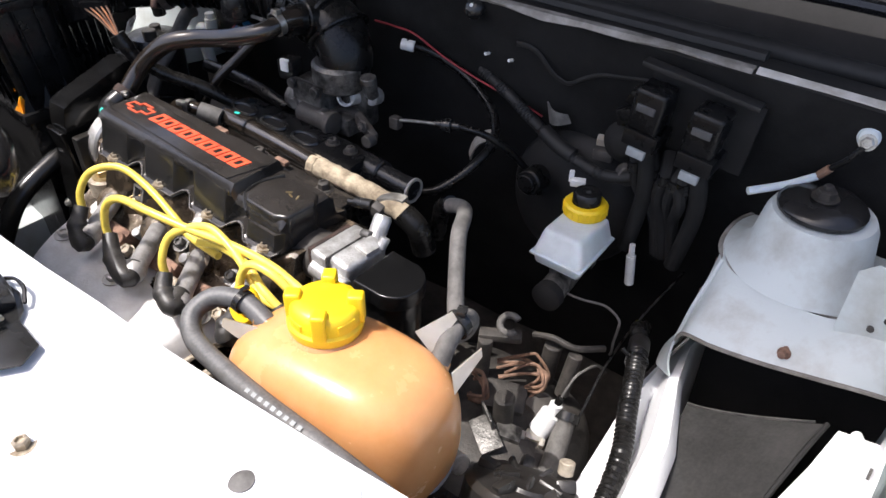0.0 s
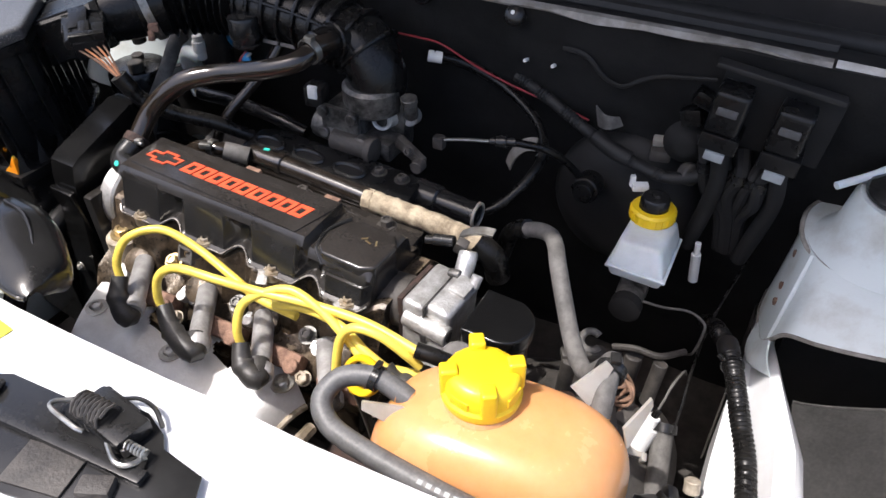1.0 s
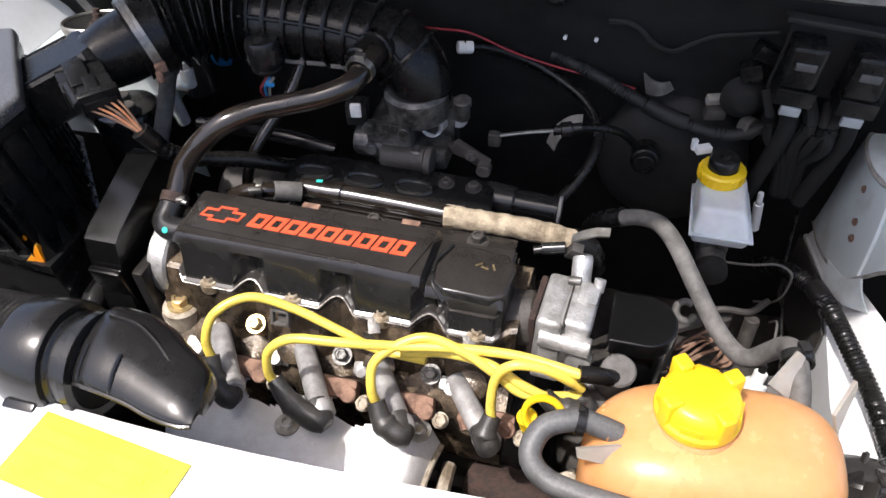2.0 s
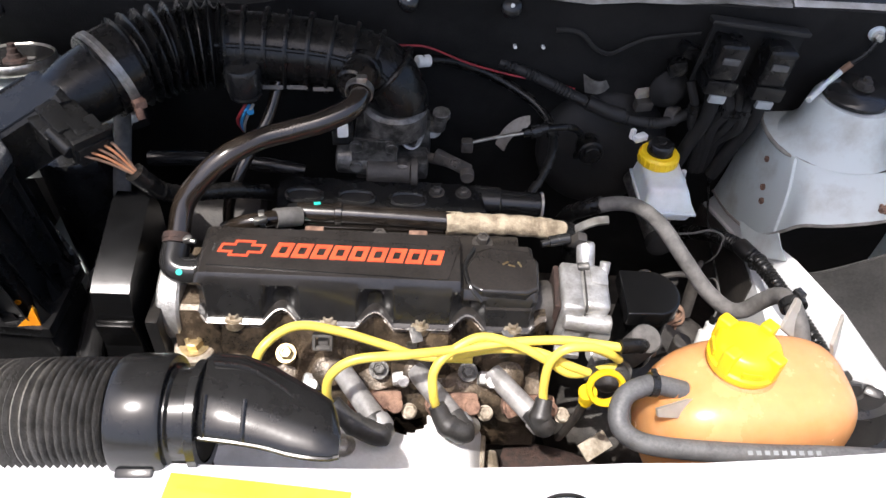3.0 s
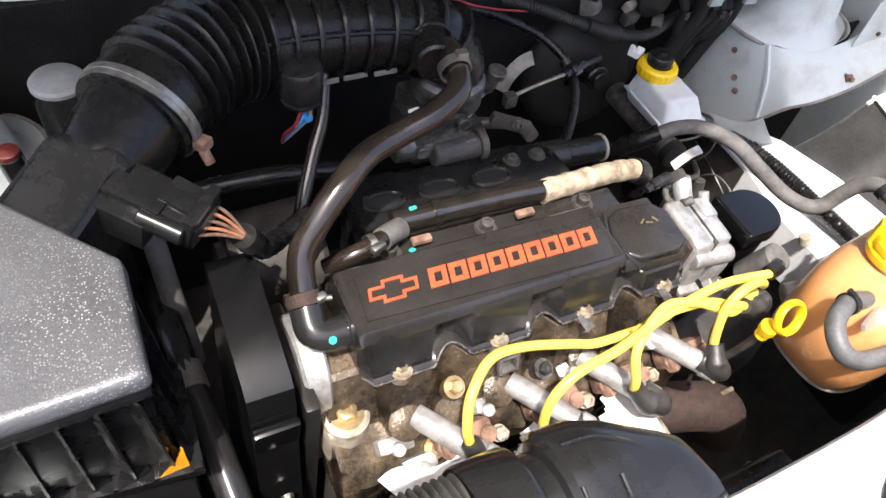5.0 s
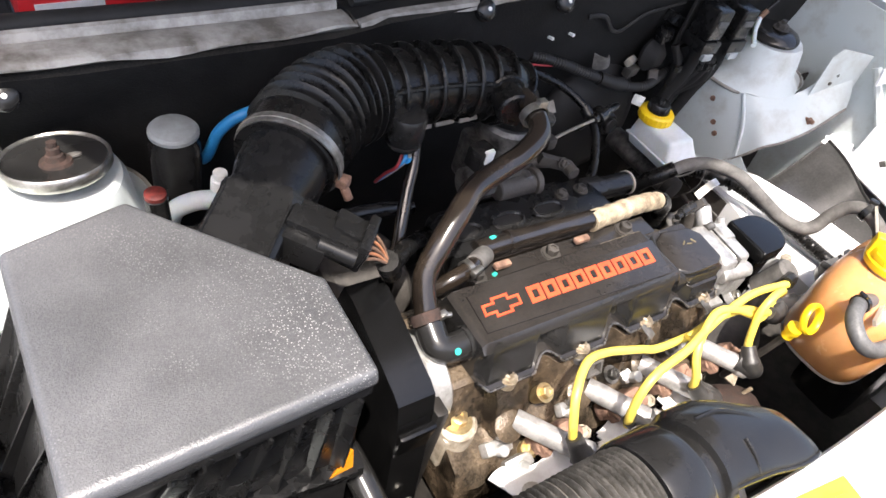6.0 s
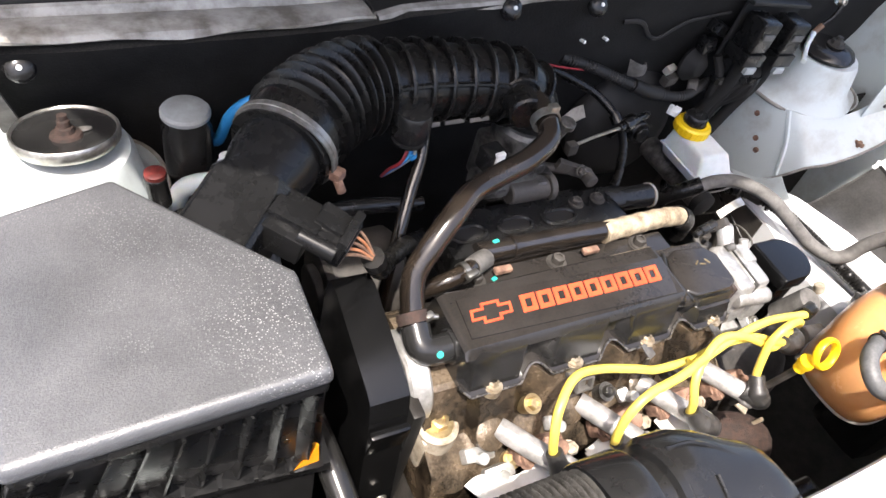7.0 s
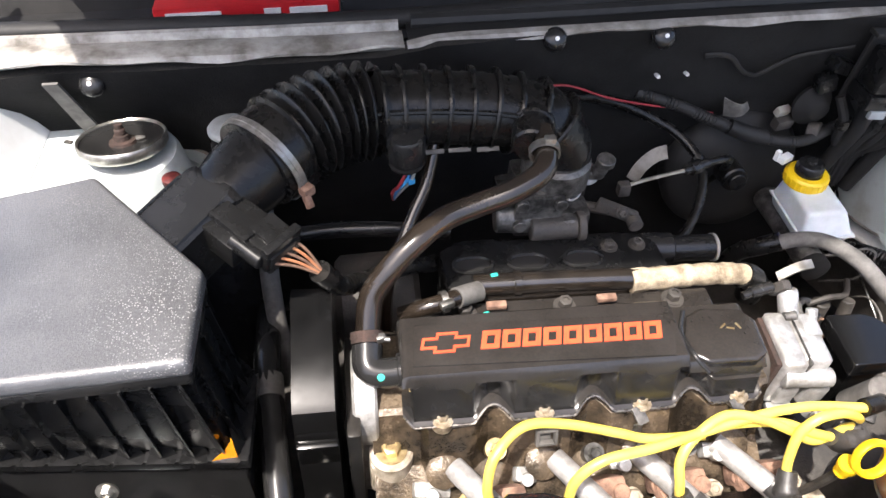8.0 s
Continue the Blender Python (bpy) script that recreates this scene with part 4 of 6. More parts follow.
def exhaust_side():
    for i, (x, y, z) in enumerate(BOOTS):
        b = Vector((x, y, z))
        a = Vector((x - 0.047, -0.066, 0.752))
        d = (b - a).normalized()
        part("plug_shield", merged(lathe([(0.0100, 0), (0.0105, 0.002), (0.0105, (b - a).length - 0.014), (0.0125, (b - a).length - 0.012), (0.0125, (b - a).length - 0.002), (0.011, (b - a).length), (0.007, (b - a).length), (0.007, 0.03)], aim(a, d), 20)), SLEEVE, engine, "dull aluminium plug shield")
        part("exhaust_flange", merged(obox((x - 0.010, -0.090, 0.732), (0.052, 0.020, 0.026), (30, 4, 4), 0.006), obox((x - 0.024, -0.098, 0.735), (0.020, 0.012, 0.012), (30, 4, 30), 0.003), rod((x + 0.010, -0.092, 0.728), (x + 0.010, -0.101, 0.742), 0.008), rod((x - 0.030, -0.088, 0.726), (x - 0.030, -0.097, 0.740), 0.007)), RUST, engine, "rusty exhaust flange")
        part("flange_nut", hexbolt((x + 0.024, -0.098, 0.727), (0, -0.5, 0.8), r=0.007, h=0.009, washer=0.008), LUGM, engine, "dull nut")
    def shield_point(u, v):
        left, right = -0.220 + 0.06 * v, 0.064 - 0.012 * v
        return Vector((left + (right - left) * u, -0.098 - 0.130 * v + 0.005 * math.sin(u * 23) * (1 - v) ** 2,
                       0.722 + 0.004 * math.sin(u * 23 + 1) * (1 - v) + 0.010 * math.sin(math.pi * v * 0.8) - 0.034 * v ** 2.2 - 0.03 * max(0, (u - 0.93) / 0.07) ** 2))
    bm = bmesh.new()
    grid = [[bm.verts.new(shield_point(u, v)) for u in np.linspace(0, 1, 97)] for v in np.linspace(0, 1, 37)]
    for a, b in zip(grid, grid[1:]):
        for k in range(96):
            c = (a[k].co + b[k + 1].co) / 2
            if all(((c.x - hx) / 0.026) ** 2 + ((c.y + 0.104) / 0.017) ** 2 > 1 for hx in (-0.110, -0.020)):
                bm.faces.new((a[k], a[k + 1], b[k + 1], b[k]))
    bmesh.ops.delete(bm, geom=[v for v in bm.verts if not v.link_faces], context="VERTS")
    bmesh.ops.recalc_face_normals(bm, faces=bm.faces)
    bmesh.ops.solidify(bm, geom=list(bm.faces), thickness=0.0018)
    hs = part("heat_shield", bm, SHIELD, engine, "bright pressed aluminium heat shield")
    part("fold", merged(tube([(0.064, -0.104, 0.690), (0.061, -0.13, 0.696), (0.057, -0.17, 0.692), (0.052, -0.206, 0.678)], 0.0035, 8), tube([(0.074, -0.112, 0.670), (0.075, -0.14, 0.674), (0.074, -0.18, 0.666), (0.070, -0.215, 0.65)], 0.007, 8)), LUGM, hs, "tan folded shield edge")
    for x, y, z in ((-0.075, -0.138, 0.728), (0.046, -0.112, 0.724), (-0.19, -0.13, 0.728)):
        part("shield_bolt", hexbolt((x, y, z), r=0.007, h=0.006, washer=0.012), STEEL, hs)
    part("downpipe", tube([(0.10, -0.095, 0.615), (0.15, -0.115, 0.632), (0.190, -0.130, 0.622), (0.212, -0.138, 0.57)], 0.028, 18), RUSTD, engine, "dark rusty downpipe")
    part("pipe_bracket", merged(obox((0.190, -0.094, 0.660), (0.034, 0.020, 0.003), (20, -10, 30), 0.001), obox((0.184, -0.124, 0.660), (0.009, 0.005, 0.016), (15, 20, 10), 0.002)), LUGM, engine, "cream pipe bracket")


exhaust_side()


def timing_cover():
    prof = [(0.062, 0.40), (0.066, 0.84), (0.060, 0.862), (0.045, 0.864), (-0.038, 0.839), (-0.048, 0.833), (-0.053, 0.815), (-0.068, 0.70), (-0.085, 0.60), (-0.085, 0.40)]
    bm = loft([[(x, y, z) for y, z in prof] for x in (-0.310, -0.275)])
    bevel(bm, 0.004, 2)
    t = part("timing_cover", bm, JET, engine, "black plastic timing belt cover")
    part("cover_step", obox((-0.292, -0.054, 0.76), (0.036, 0.008, 0.09), (8, 0, 0), 0.003), JET, t)
    part("cover_rib", box(-0.268, -0.255, -0.055, 0.05, 0.58, 0.80, 0.004), DUSTY, t)
    part("screw", hexbolt((-0.29, -0.075, 0.70), (0, -1, 0.1), r=0.004, h=0.004, washer=0.006), STEEL, t)


timing_cover()


def coolant_housing():
    h = part("coolant_housing", merged(obox((0.157, -0.002, 0.781), (0.024, 0.064, 0.064), (0, 2, -4), 0.006, 3), obox((0.179, -0.002, 0.781), (0.030, 0.058, 0.064), (0, 5, -4), 0.008, 3), obox((0.186, 0.010, 0.809), (0.020, 0.026, 0.014), (0, 8, -4), 0.005)), ALU, engine, "bright cast aluminium housing")
    part("barrel", merged(rod((0.148, -0.032, 0.792), (0.196, -0.035, 0.790), 0.0095, 20), obox((0.159, -0.033, 0.768), (0.020, 0.012, 0.030), (0, 2, -4), 0.005), obox((0.187, -0.034, 0.766), (0.024, 0.014, 0.030), (0, 5, -4), 0.005)), ALU, h)
    part("bore", rod((0.1962, -0.035, 0.790), (0.1970, -0.035, 0.790), 0.0055, 16), DARKIRON, h, "dark bore")
    part("rib", merged(obox((0.1690, -0.003, 0.783), (0.0016, 0.062, 0.0635), (0, 3, -4), 0.0005), rod((0.166, 0.022, 0.812), (0.178, 0.022, 0.814), 0.005)), GRIMALU, h)
    part("outlet", lathe([(0.0108, -0.010), (0.0108, 0.0), (0.0096, 0.003), (0.0096, 0.024), (0.008, 0.027), (0, 0.027)], aim((0.177, 0.029, 0.805), (-0.06, 0.62, 0.78)), 22), ALU, h, "pale alloy post")
    part("stub", rod((0.194, 0.018, 0.808), (0.195, 0.026, 0.818), 0.0055), ALU, h)
    part("foot", merged(rod((0.186, -0.040, 0.744), (0.191, -0.044, 0.753), 0.010), obox((0.158, -0.040, 0.748), (0.026, 0.012, 0.007), (0, 0, -4), 0.002)), ALU, h)
    part("housing_bolt", hexbolt((0.190, -0.045, 0.754), (0.3, -0.6, 0.7), r=0.0055, h=0.006, washer=0.007), STEEL, h)
    part("rust_gasket", obox((0.1420, -0.002, 0.781), (0.006, 0.056, 0.058), (0, 0, -4), 0.002), RUSTD, h, "rusty gasket edge")
    part("inlet_neck", merged(rod((0.108, -0.006, 0.778), (0.141, -0.004, 0.780), 0.027, 22)), DARKIRON, h)
    eye = part("lifting_eye", sheet([[(0.162 + 0.034 * u, 0.047 + 0.004 * u + 0.009 * v, 0.838 + 0.012 * u + 0.004 * math.sin(math.pi * u) + 0.002 * v) for u in np.linspace(0, 1, 9)] for v in np.linspace(0, 1, 3)], 0.003), STEEL, engine, "bent steel lifting eye")
    part("eye_foot", obox((0.166, 0.046, 0.828), (0.012, 0.010, 0.020), (20, 20, 8), 0.002), DARKIRON, eye)
    sensor = part("temperature_sensor", merged(rod((0.136, 0.044, 0.826), (0.158, 0.047, 0.830), 0.0060, 16), rod((0.128, 0.042, 0.824), (0.138, 0.044, 0.826), 0.0042)), BLACK, engine, "black temperature sensor")
    for ob in (h, eye, sensor):
        ob.location = (-0.009, 0.005, 0.0)
    return h


coolant_housing()


def intake_side():
    im = part("intake_manifold", merged(prism([(-0.165, 0.088), (0.055, 0.088), (0.066, 0.10), (0.062, 0.140), (0.04, 0.150), (-0.15, 0.150), (-0.168, 0.14)], 0.70, 0.815, 0.005),
             box(-0.15, 0.05, 0.14, 0.17, 0.72, 0.80, 0.012)), CASE, engine, "black intake manifold")
    for x in (-0.136, -0.079, -0.022):
        ring = [Vector((x + 0.020 * math.copysign(abs(math.cos(a)) ** 0.7, math.cos(a)), 0.116 + 0.010 * math.sin(a), 0.8165)) for a in np.linspace(0, 2 * math.pi, 25)]
        part("port_rim", sweep(ring, 0.0026, 6, caps=False), BLACK, im)
        part("port_hollow", prism([(p.x, p.y) for p in ring[:-1]], 0.8135, 0.8153, 0.0), TRAY, im, "dark hollow")
    for x in (0.01, 0.04):
        part("manifold_bolt", hexbolt((x, 0.131, 0.815), r=0.006, h=0.006, washer=0.009), DARKIRON, im)
    fr = part("fuel_rail", merged(tube([(-0.140, 0.089, 0.816), (-0.06, 0.089, 0.815), (0.03, 0.088, 0.812)], 0.0110, 14), rod((-0.1, 0.089, 0.816), (-0.092, 0.089, 0.816), 0.0130), box(-0.135, 0.02, 0.079, 0.098, 0.796, 0.810, 0.004)), RAIL, engine, "oily dark fuel rail pipe")
    part("paint_dot", obox((-0.119, 0.092, 0.8265), (0.007, 0.004, 0.001), (0, 0, 10), 0), TEAL, fr, "teal paint dot")
    for x in (-0.12, -0.01):
        part("brown_stain_clip", obox((x, 0.066, 0.812), (0.02, 0.008, 0.006), (0, 0, 0), 0.002), RUST, fr, "rusty clip")
    th = part("throttle_body", merged(box(-0.085, -0.040, 0.165, 0.225, 0.800, 0.862, 0.006), box(-0.042, 0.002, 0.200, 0.226, 0.800, 0.864, 0.008), box(-0.042, 0.000, 0.168, 0.202, 0.800, 0.826, 0.006), rod((-0.04, 0.20, 0.85), (-0.04, 0.20, 0.885), 0.036, 28), rod((-0.105, 0.175, 0.825), (-0.055, 0.172, 0.825), 0.018), rod((-0.03, 0.165, 0.82), (-0.03, 0.150, 0.82), 0.016)), GRIMALU, engine, "dark grimy throttle body")
    part("bore_ring", lathe([(0.0095, -0.004), (0.0125, -0.004), (0.0125, 0.004), (0.0115, 0.005), (0.0095, 0.005)], aim((-0.0215, 0.190, 0.8440), (0.35, -0.85, 0.35)), 22), ALU, th, "bright bore ring")
    part("idle_valve", merged(rod((-0.014, 0.212, 0.842), (-0.0215, 0.190, 0.844), 0.0118), rod((0.003, 0.222, 0.842), (0.004, 0.206, 0.845), 0.011)), ALU, th, "dull cast idle valve")
    part("throttle_flange", merged(obox((-0.062, 0.162, 0.842), (0.052, 0.008, 0.040), (0, 0, 0), 0.004), rod((-0.082, 0.158, 0.856), (-0.082, 0.152, 0.856), 0.007), rod((-0.042, 0.158, 0.856), (-0.042, 0.152, 0.856), 0.007), rod((-0.082, 0.158, 0.828), (-0.082, 0.152, 0.828), 0.007)), GRIMALU, th)
    part("throttle_lever", merged(rod((-0.070, 0.156, 0.822), (-0.020, 0.156, 0.822), 0.013, 18), rod((-0.020, 0.156, 0.822), (-0.012, 0.156, 0.822), 0.016, 18)), DARKIRON, th)
    part("vacuum_stub", merged(rod((-0.010, 0.212, 0.848), (0.011, 0.204, 0.852), 0.0075), rod((0.010, 0.205, 0.850), (0.012, 0.196, 0.878), 0.008), rod((0.012, 0.196, 0.872), (0.012, 0.195, 0.880), 0.010)), GRIMALU, th)
    part("linkage", merged(rod((-0.012, 0.196, 0.816), (0.022, 0.174, 0.825), 0.006), obox((0.028, 0.172, 0.826), (0.046, 0.010, 0.014), (0, 14, -20), 0.003), rod((0.045, 0.165, 0.82), (0.045, 0.152, 0.82), 0.008), hexbolt((0.03, 0.164, 0.832), (0, -1, 0.3), r=0.005, h=0.005, washer=0.007)), DARKIRON, th)
    part("valve_bore", rod((-0.021, 0.191, 0.844), (-0.0222, 0.1880, 0.8445), 0.0085), DARKIRON, th, "dark bore")
    part("white_clip", merged(obox((-0.096, 0.158, 0.875), (0.012, 0.006, 0.016), (0, 0, 10), 0.002)), WHITEP, th, "white square clip")
    part("sensor_body", obox((-0.098, 0.168, 0.868), (0.024, 0.022, 0.026), (0, 0, 10), 0.003), BLACK, th)
    part("pipe_stub", merged(rod((0.05, 0.140, 0.797), (0.132, 0.138, 0.796), 0.0145), rod((0.05, 0.140, 0.797), (0.085, 0.139, 0.797), 0.018)), BLACK, engine, "black coolant pipe")
    part("pipe_ring", lathe([(0.0125, 0), (0.0155, 0), (0.0155, 0.003), (0.0125, 0.003)], aim((0.131, 0.138, 0.796), (1, 0, 0))), TAB, engine, "tan pipe end ring")


intake_side()

tan = thing("sleeved_hose", (0.095, 0.095, 0.78), "tan frayed cloth-sleeved hose beside the fuel rail", "hose")
part("sleeve", sweep(spline([(0.024, 0.087, 0.811), (0.06, 0.090, 0.808), (0.11, 0.096, 0.802), (0.150, 0.098, 0.795), (0.168, 0.100, 0.782)], 8),
                     lambda s: 0.0122 + 0.0005 * math.sin(s * 37) + 0.0004 * math.sin(s * 91 + 1) - 0.0008 * s, 16), CLOTH, tan)
part("hose_end", tube([(0.150, 0.098, 0.795), (0.170, 0.101, 0.780), (0.176, 0.106, 0.75)], 0.0140, 12), RUBBER, tan)
part("frayed_edge", sweep(spline([(0.020, 0.086, 0.811), (0.030, 0.087, 0.811)], 3), 0.0130, 9), CLOTH, tan)

lx = thing("rail_fitting", (-0.155, 0.05, 0.83), "dusty grey fuel hose end with a chrome clamp", "hose fitting")
part("hose", tube([(-0.212, 0.062, 0.812), (-0.19, 0.058, 0.826), (-0.168, 0.062, 0.829), (-0.150, 0.072, 0.824)], 0.0085, 12), PIPE, lx, "brown oily hose")
part("sleeve", tube([(-0.160, 0.066, 0.827), (-0.148, 0.073, 0.823), (-0.136, 0.079, 0.819)], 0.0104, 14), GREYRUB, lx, "short dirty grey sleeve")
part("clamp", merged(lathe([(0.0088, -0.003), (0.0105, -0.003), (0.0105, 0.003), (0.0088, 0.003)], aim((-0.172, 0.061, 0.829), (1, 0.2, 0))), obox((-0.171, 0.050, 0.839), (0.014, 0.007, 0.007), (0, 0, 20), 0.002)), STEEL, lx, "bright chrome clamp")

coil = thing("ignition_coil", (0.215, -0.01, 0.70), "black moulded ignition coil beside the valve cover", "ignition coil")
dshape = [(0.200, -0.034)] + [(0.231 + 0.028 * math.cos(a), -0.004 + 0.030 * math.sin(a)) for a in np.linspace(-1.75, 1.75, 14)] + [(0.200, 0.026)]
part("case", prism(dshape, 0.794, 0.813, 0.003, 3), JET, coil)
part("core", prism(grown(dshape, -0.18), 0.71, 0.795, 0.004), JET, coil)
part("tower", merged(rod((0.208, -0.048, 0.765), (0.213, -0.062, 0.812), 0.0150, 18), rod((0.192, -0.052, 0.75), (0.196, -0.072, 0.768), 0.013)), GREYRUB, coil, "grey rubber coil tower")
part("coil_bracket", obox((0.185, -0.052, 0.752), (0.03, 0.01, 0.03), (0, 0, 10), 0.002), ALU, coil)

# ---- spark plug wires ----
def plug_wire(pts, boot, boot_end, r=0.0044, ends=None):
    t = thing("spark_plug_wire", pts[0], "yellow silicone spark plug wire with a black rubber boot", "spark plug wire", "spark plug wires")
    part("cable", tube(pts, r, 10, steps=8), WIRE, t)
    b0, b1 = Vector(boot), Vector(boot_end)
    mid = b0.lerp(b1, 0.5)
    part("boot", sweep(spline([b0, mid + Vector((-0.003, -0.006, -0.002)), b1 + Vector((0.002, -0.004, 0.0)), b1 + Vector((-0.008, 0.012, 0.002))], 6), lambda s: 0.0080 + 0.0035 * min(1, s * 1.6) + (0.0016 if 0.3 < s < 0.42 else 0), 14), BOOT, t)
    if ends:
        part("coil_boot", sweep(spline(ends, 5), 0.0075, 12), RUBBER, t)
    return t


plug_wire([(-0.147, -0.114, 0.776), (-0.151, -0.108, 0.800), (-0.143, -0.092, 0.822), (-0.116, -0.072, 0.828), (-0.078, -0.066, 0.814), (-0.030, -0.070, 0.796), (0.000, -0.074, 0.786), (0.05, -0.076, 0.784)],
          (-0.148, -0.113, 0.784), BOOTS[0])
plug_wire([(-0.080, -0.122, 0.768), (-0.085, -0.121, 0.788), (-0.080, -0.116, 0.814), (-0.058, -0.110, 0.829), (-0.015, -0.104, 0.828), (0.03, -0.092, 0.820), (0.08, -0.082, 0.818), (0.135, -0.076, 0.814), (0.193, -0.082, 0.810)],
          (-0.081, -0.121, 0.778), BOOTS[1], ends=[(0.186, -0.081, 0.811), (0.205, -0.076, 0.806), (0.220, -0.066, 0.792)])
plug_wire([(0.016, -0.120, 0.764), (0.012, -0.118, 0.785), (0.012, -0.106, 0.806), (0.026, -0.094, 0.818), (0.055, -0.082, 0.826), (0.09, -0.084, 0.816), (0.12, -0.090, 0.800), (0.145, -0.094, 0.786), (0.19, -0.080, 0.778)],
          (0.015, -0.120, 0.772), BOOTS[2])
plug_wire([(0.118, -0.112, 0.760), (0.116, -0.106, 0.780), (0.119, -0.098, 0.808), (0.132, -0.094, 0.824), (0.156, -0.090, 0.822), (0.178, -0.086, 0.806), (0.190, -0.082, 0.792)],
          (0.118, -0.110, 0.768), BOOTS[3])
plug_wire([(0.03, -0.082, 0.797), (0.07, -0.080, 0.806), (0.11, -0.084, 0.806), (0.14, -0.092, 0.796), (0.165, -0.092, 0.782)], (0.160, -0.092, 0.785), (0.192, -0.084, 0.770))

dip = thing("dipstick", (0.158, -0.125, 0.74), "yellow ring-topped oil dipstick", "dipstick")
ring = [Vector((0.164 + 0.0150 * math.cos(a), -0.130 + 0.007 * math.sin(a), 0.816 + 0.0135 * math.sin(a))) for a in np.linspace(0, 2 * math.pi, 29)]
part("ring", sweep(ring, 0.0031, 9, shape=(1.0, 1.5), caps=False), YELLOW, dip)
part("grip", merged(rod((0.152, -0.126, 0.796), (0.150, -0.127, 0.806), 0.0085), rod((0.151, -0.125, 0.786), (0.152, -0.126, 0.796), 0.0065)), YELLOW, dip)
part("tube", tube([(0.151, -0.125, 0.788), (0.150, -0.115, 0.74), (0.145, -0.10, 0.68)], 0.0042, 8), DARKIRON, dip, "dark steel dipstick tube")

for ob in (engine, tan, lx, coil):
    leaning(ob)

# ---- air filter box ----
LIDPOLY = [(-0.531, 0.092), (-0.449, 0.112), (-0.352, -0.004), (-0.354, -0.086), (-0.535, -0.090)]
LOWPOLY = [(-0.578, 0.098), (-0.448, 0.124), (-0.343, 0.004), (-0.346, -0.075), (-0.580, -0.050)]


def air_box():
    t = thing("air_filter_box", (-0.45, 0.0, 0.50), "dusty grained black air filter box with a five-sided lid", "air filter box")
    bm = prism(grown(LIDPOLY, 0.03), 0.950, 0.965, 0.006, 4, top=grown(LIDPOLY, 0.012))
    part("lid", bm, LID, t, "grey-dusted grained lid with sun sparkle in its colour")
    lower = part("case_wall", prism(grown(LOWPOLY, -0.085), 0.8136, 0.9495, 0.003, top=grown(LIDPOLY, -0.05)), CASE, t, "black ribbed case")
    part("lid_rim", prism(grown(LIDPOLY, 0.0), 0.938, 0.9497, 0.002), CASE, t, "glossy lid rim")
    part("flange", prism(grown(LOWPOLY, 0.04), 0.800, 0.8135, 0.002), CASE, t)
    part("bottom_case", prism(grown(LOWPOLY, -0.03), 0.55, 0.799, 0.006), BLACK, t)
    n = len(LOWPOLY)
    up = grown(LIDPOLY, 0.02)
    inl, inu = grown(LOWPOLY, -0.12), grown(LIDPOLY, -0.08)
    for i in range(n):
        e = (i + 1) % n
        a, b = Vector((*LOWPOLY[i], 0)), Vector((*LOWPOLY[e], 0))
        d = b - a
        dn = d.normalized()
        nrm = Vector((d.y, -d.x, 0)).normalized()
        if nrm.dot((a + b) / 2 - Vector((-0.45, 0.01, 0))) < 0:
            nrm = -nrm
        k = max(2, int(d.length / 0.026))
        for j in range(k):
            s = (j + 0.5) / k
            lo = a + d * s
            hi = Vector((*up[i], 0)).lerp(Vector((*up[e], 0)), s)
            li = Vector((*inl[i], 0)).lerp(Vector((*inl[e], 0)), s)
            hin = Vector((*inu[i], 0)).lerp(Vector((*inu[e], 0)), s)
            ring4 = [(li, 0.8136), (lo, 0.8136), (hi, 0.938), (hin, 0.938)]
            part("rib", loft([[(q.x + dn.x * w, q.y + dn.y * w, z) for q, z in ring4] for w in (-0.0009, 0.0009)]), CASE, lower)
            q = a + d * ((j + 0.06) / k) - nrm * 0.004
            q2 = a + d * ((j + 0.94) / k) - nrm * 0.004
            mid = (q + q2) / 2 - nrm * 0.004
            part("gusset", loft([[(q.x, q.y, 0.8137), (q2.x, q2.y, 0.8137), (mid.x, mid.y, 0.842)], [(q.x + nrm.x * 0.009, q.y + nrm.y * 0.009, 0.8137), (q2.x + nrm.x * 0.009, q2.y + nrm.y * 0.009, 0.8137), (mid.x + nrm.x * 0.009, mid.y + nrm.y * 0.009, 0.8142)]]), CASE, lower)
    part("amber_tab", loft([[(-0.371, -0.0755, 0.8136), (-0.350, -0.0745, 0.8136), (-0.353, -0.062, 0.8136)], [(-0.358, -0.0740, 0.826), (-0.3505, -0.0735, 0.828), (-0.353, -0.065, 0.827)], [(-0.3515, -0.0725, 0.836), (-0.3505, -0.0720, 0.837), (-0.352, -0.069, 0.8365)]]), AMBER, t, "amber plastic tab")
    part("orange_dot", lathe([(0.0028, 0), (0.0028, 0.001), (0, 0.0015)], aim((-0.362, -0.070, 0.842), (0, -1, 0.2)), 12), AMBER, t, "small orange mark")
    part("case_screw", hexbolt((-0.452, -0.088, 0.808), (0, -1, 0.3), r=0.005, h=0.005, washer=0.009), STEEL, t)
    return t


moved(air_box(), 0.0, 0.011, 0.003)

# airflow sensor housing, clamp, bellows and ribbed duct
af = thing("airflow_sensor", (-0.36, 0.09, 0.90), "black airflow sensor tube between filter box and intake hose", "airflow sensor")
A0, A1 = Vector((-0.398, 0.062, 0.926)), Vector((-0.312, 0.152, 0.952))
axis = (A1 - A0).normalized()
sd = axis.cross(Vector((0, 0, 1))).normalized()
upv = sd.cross(axis)


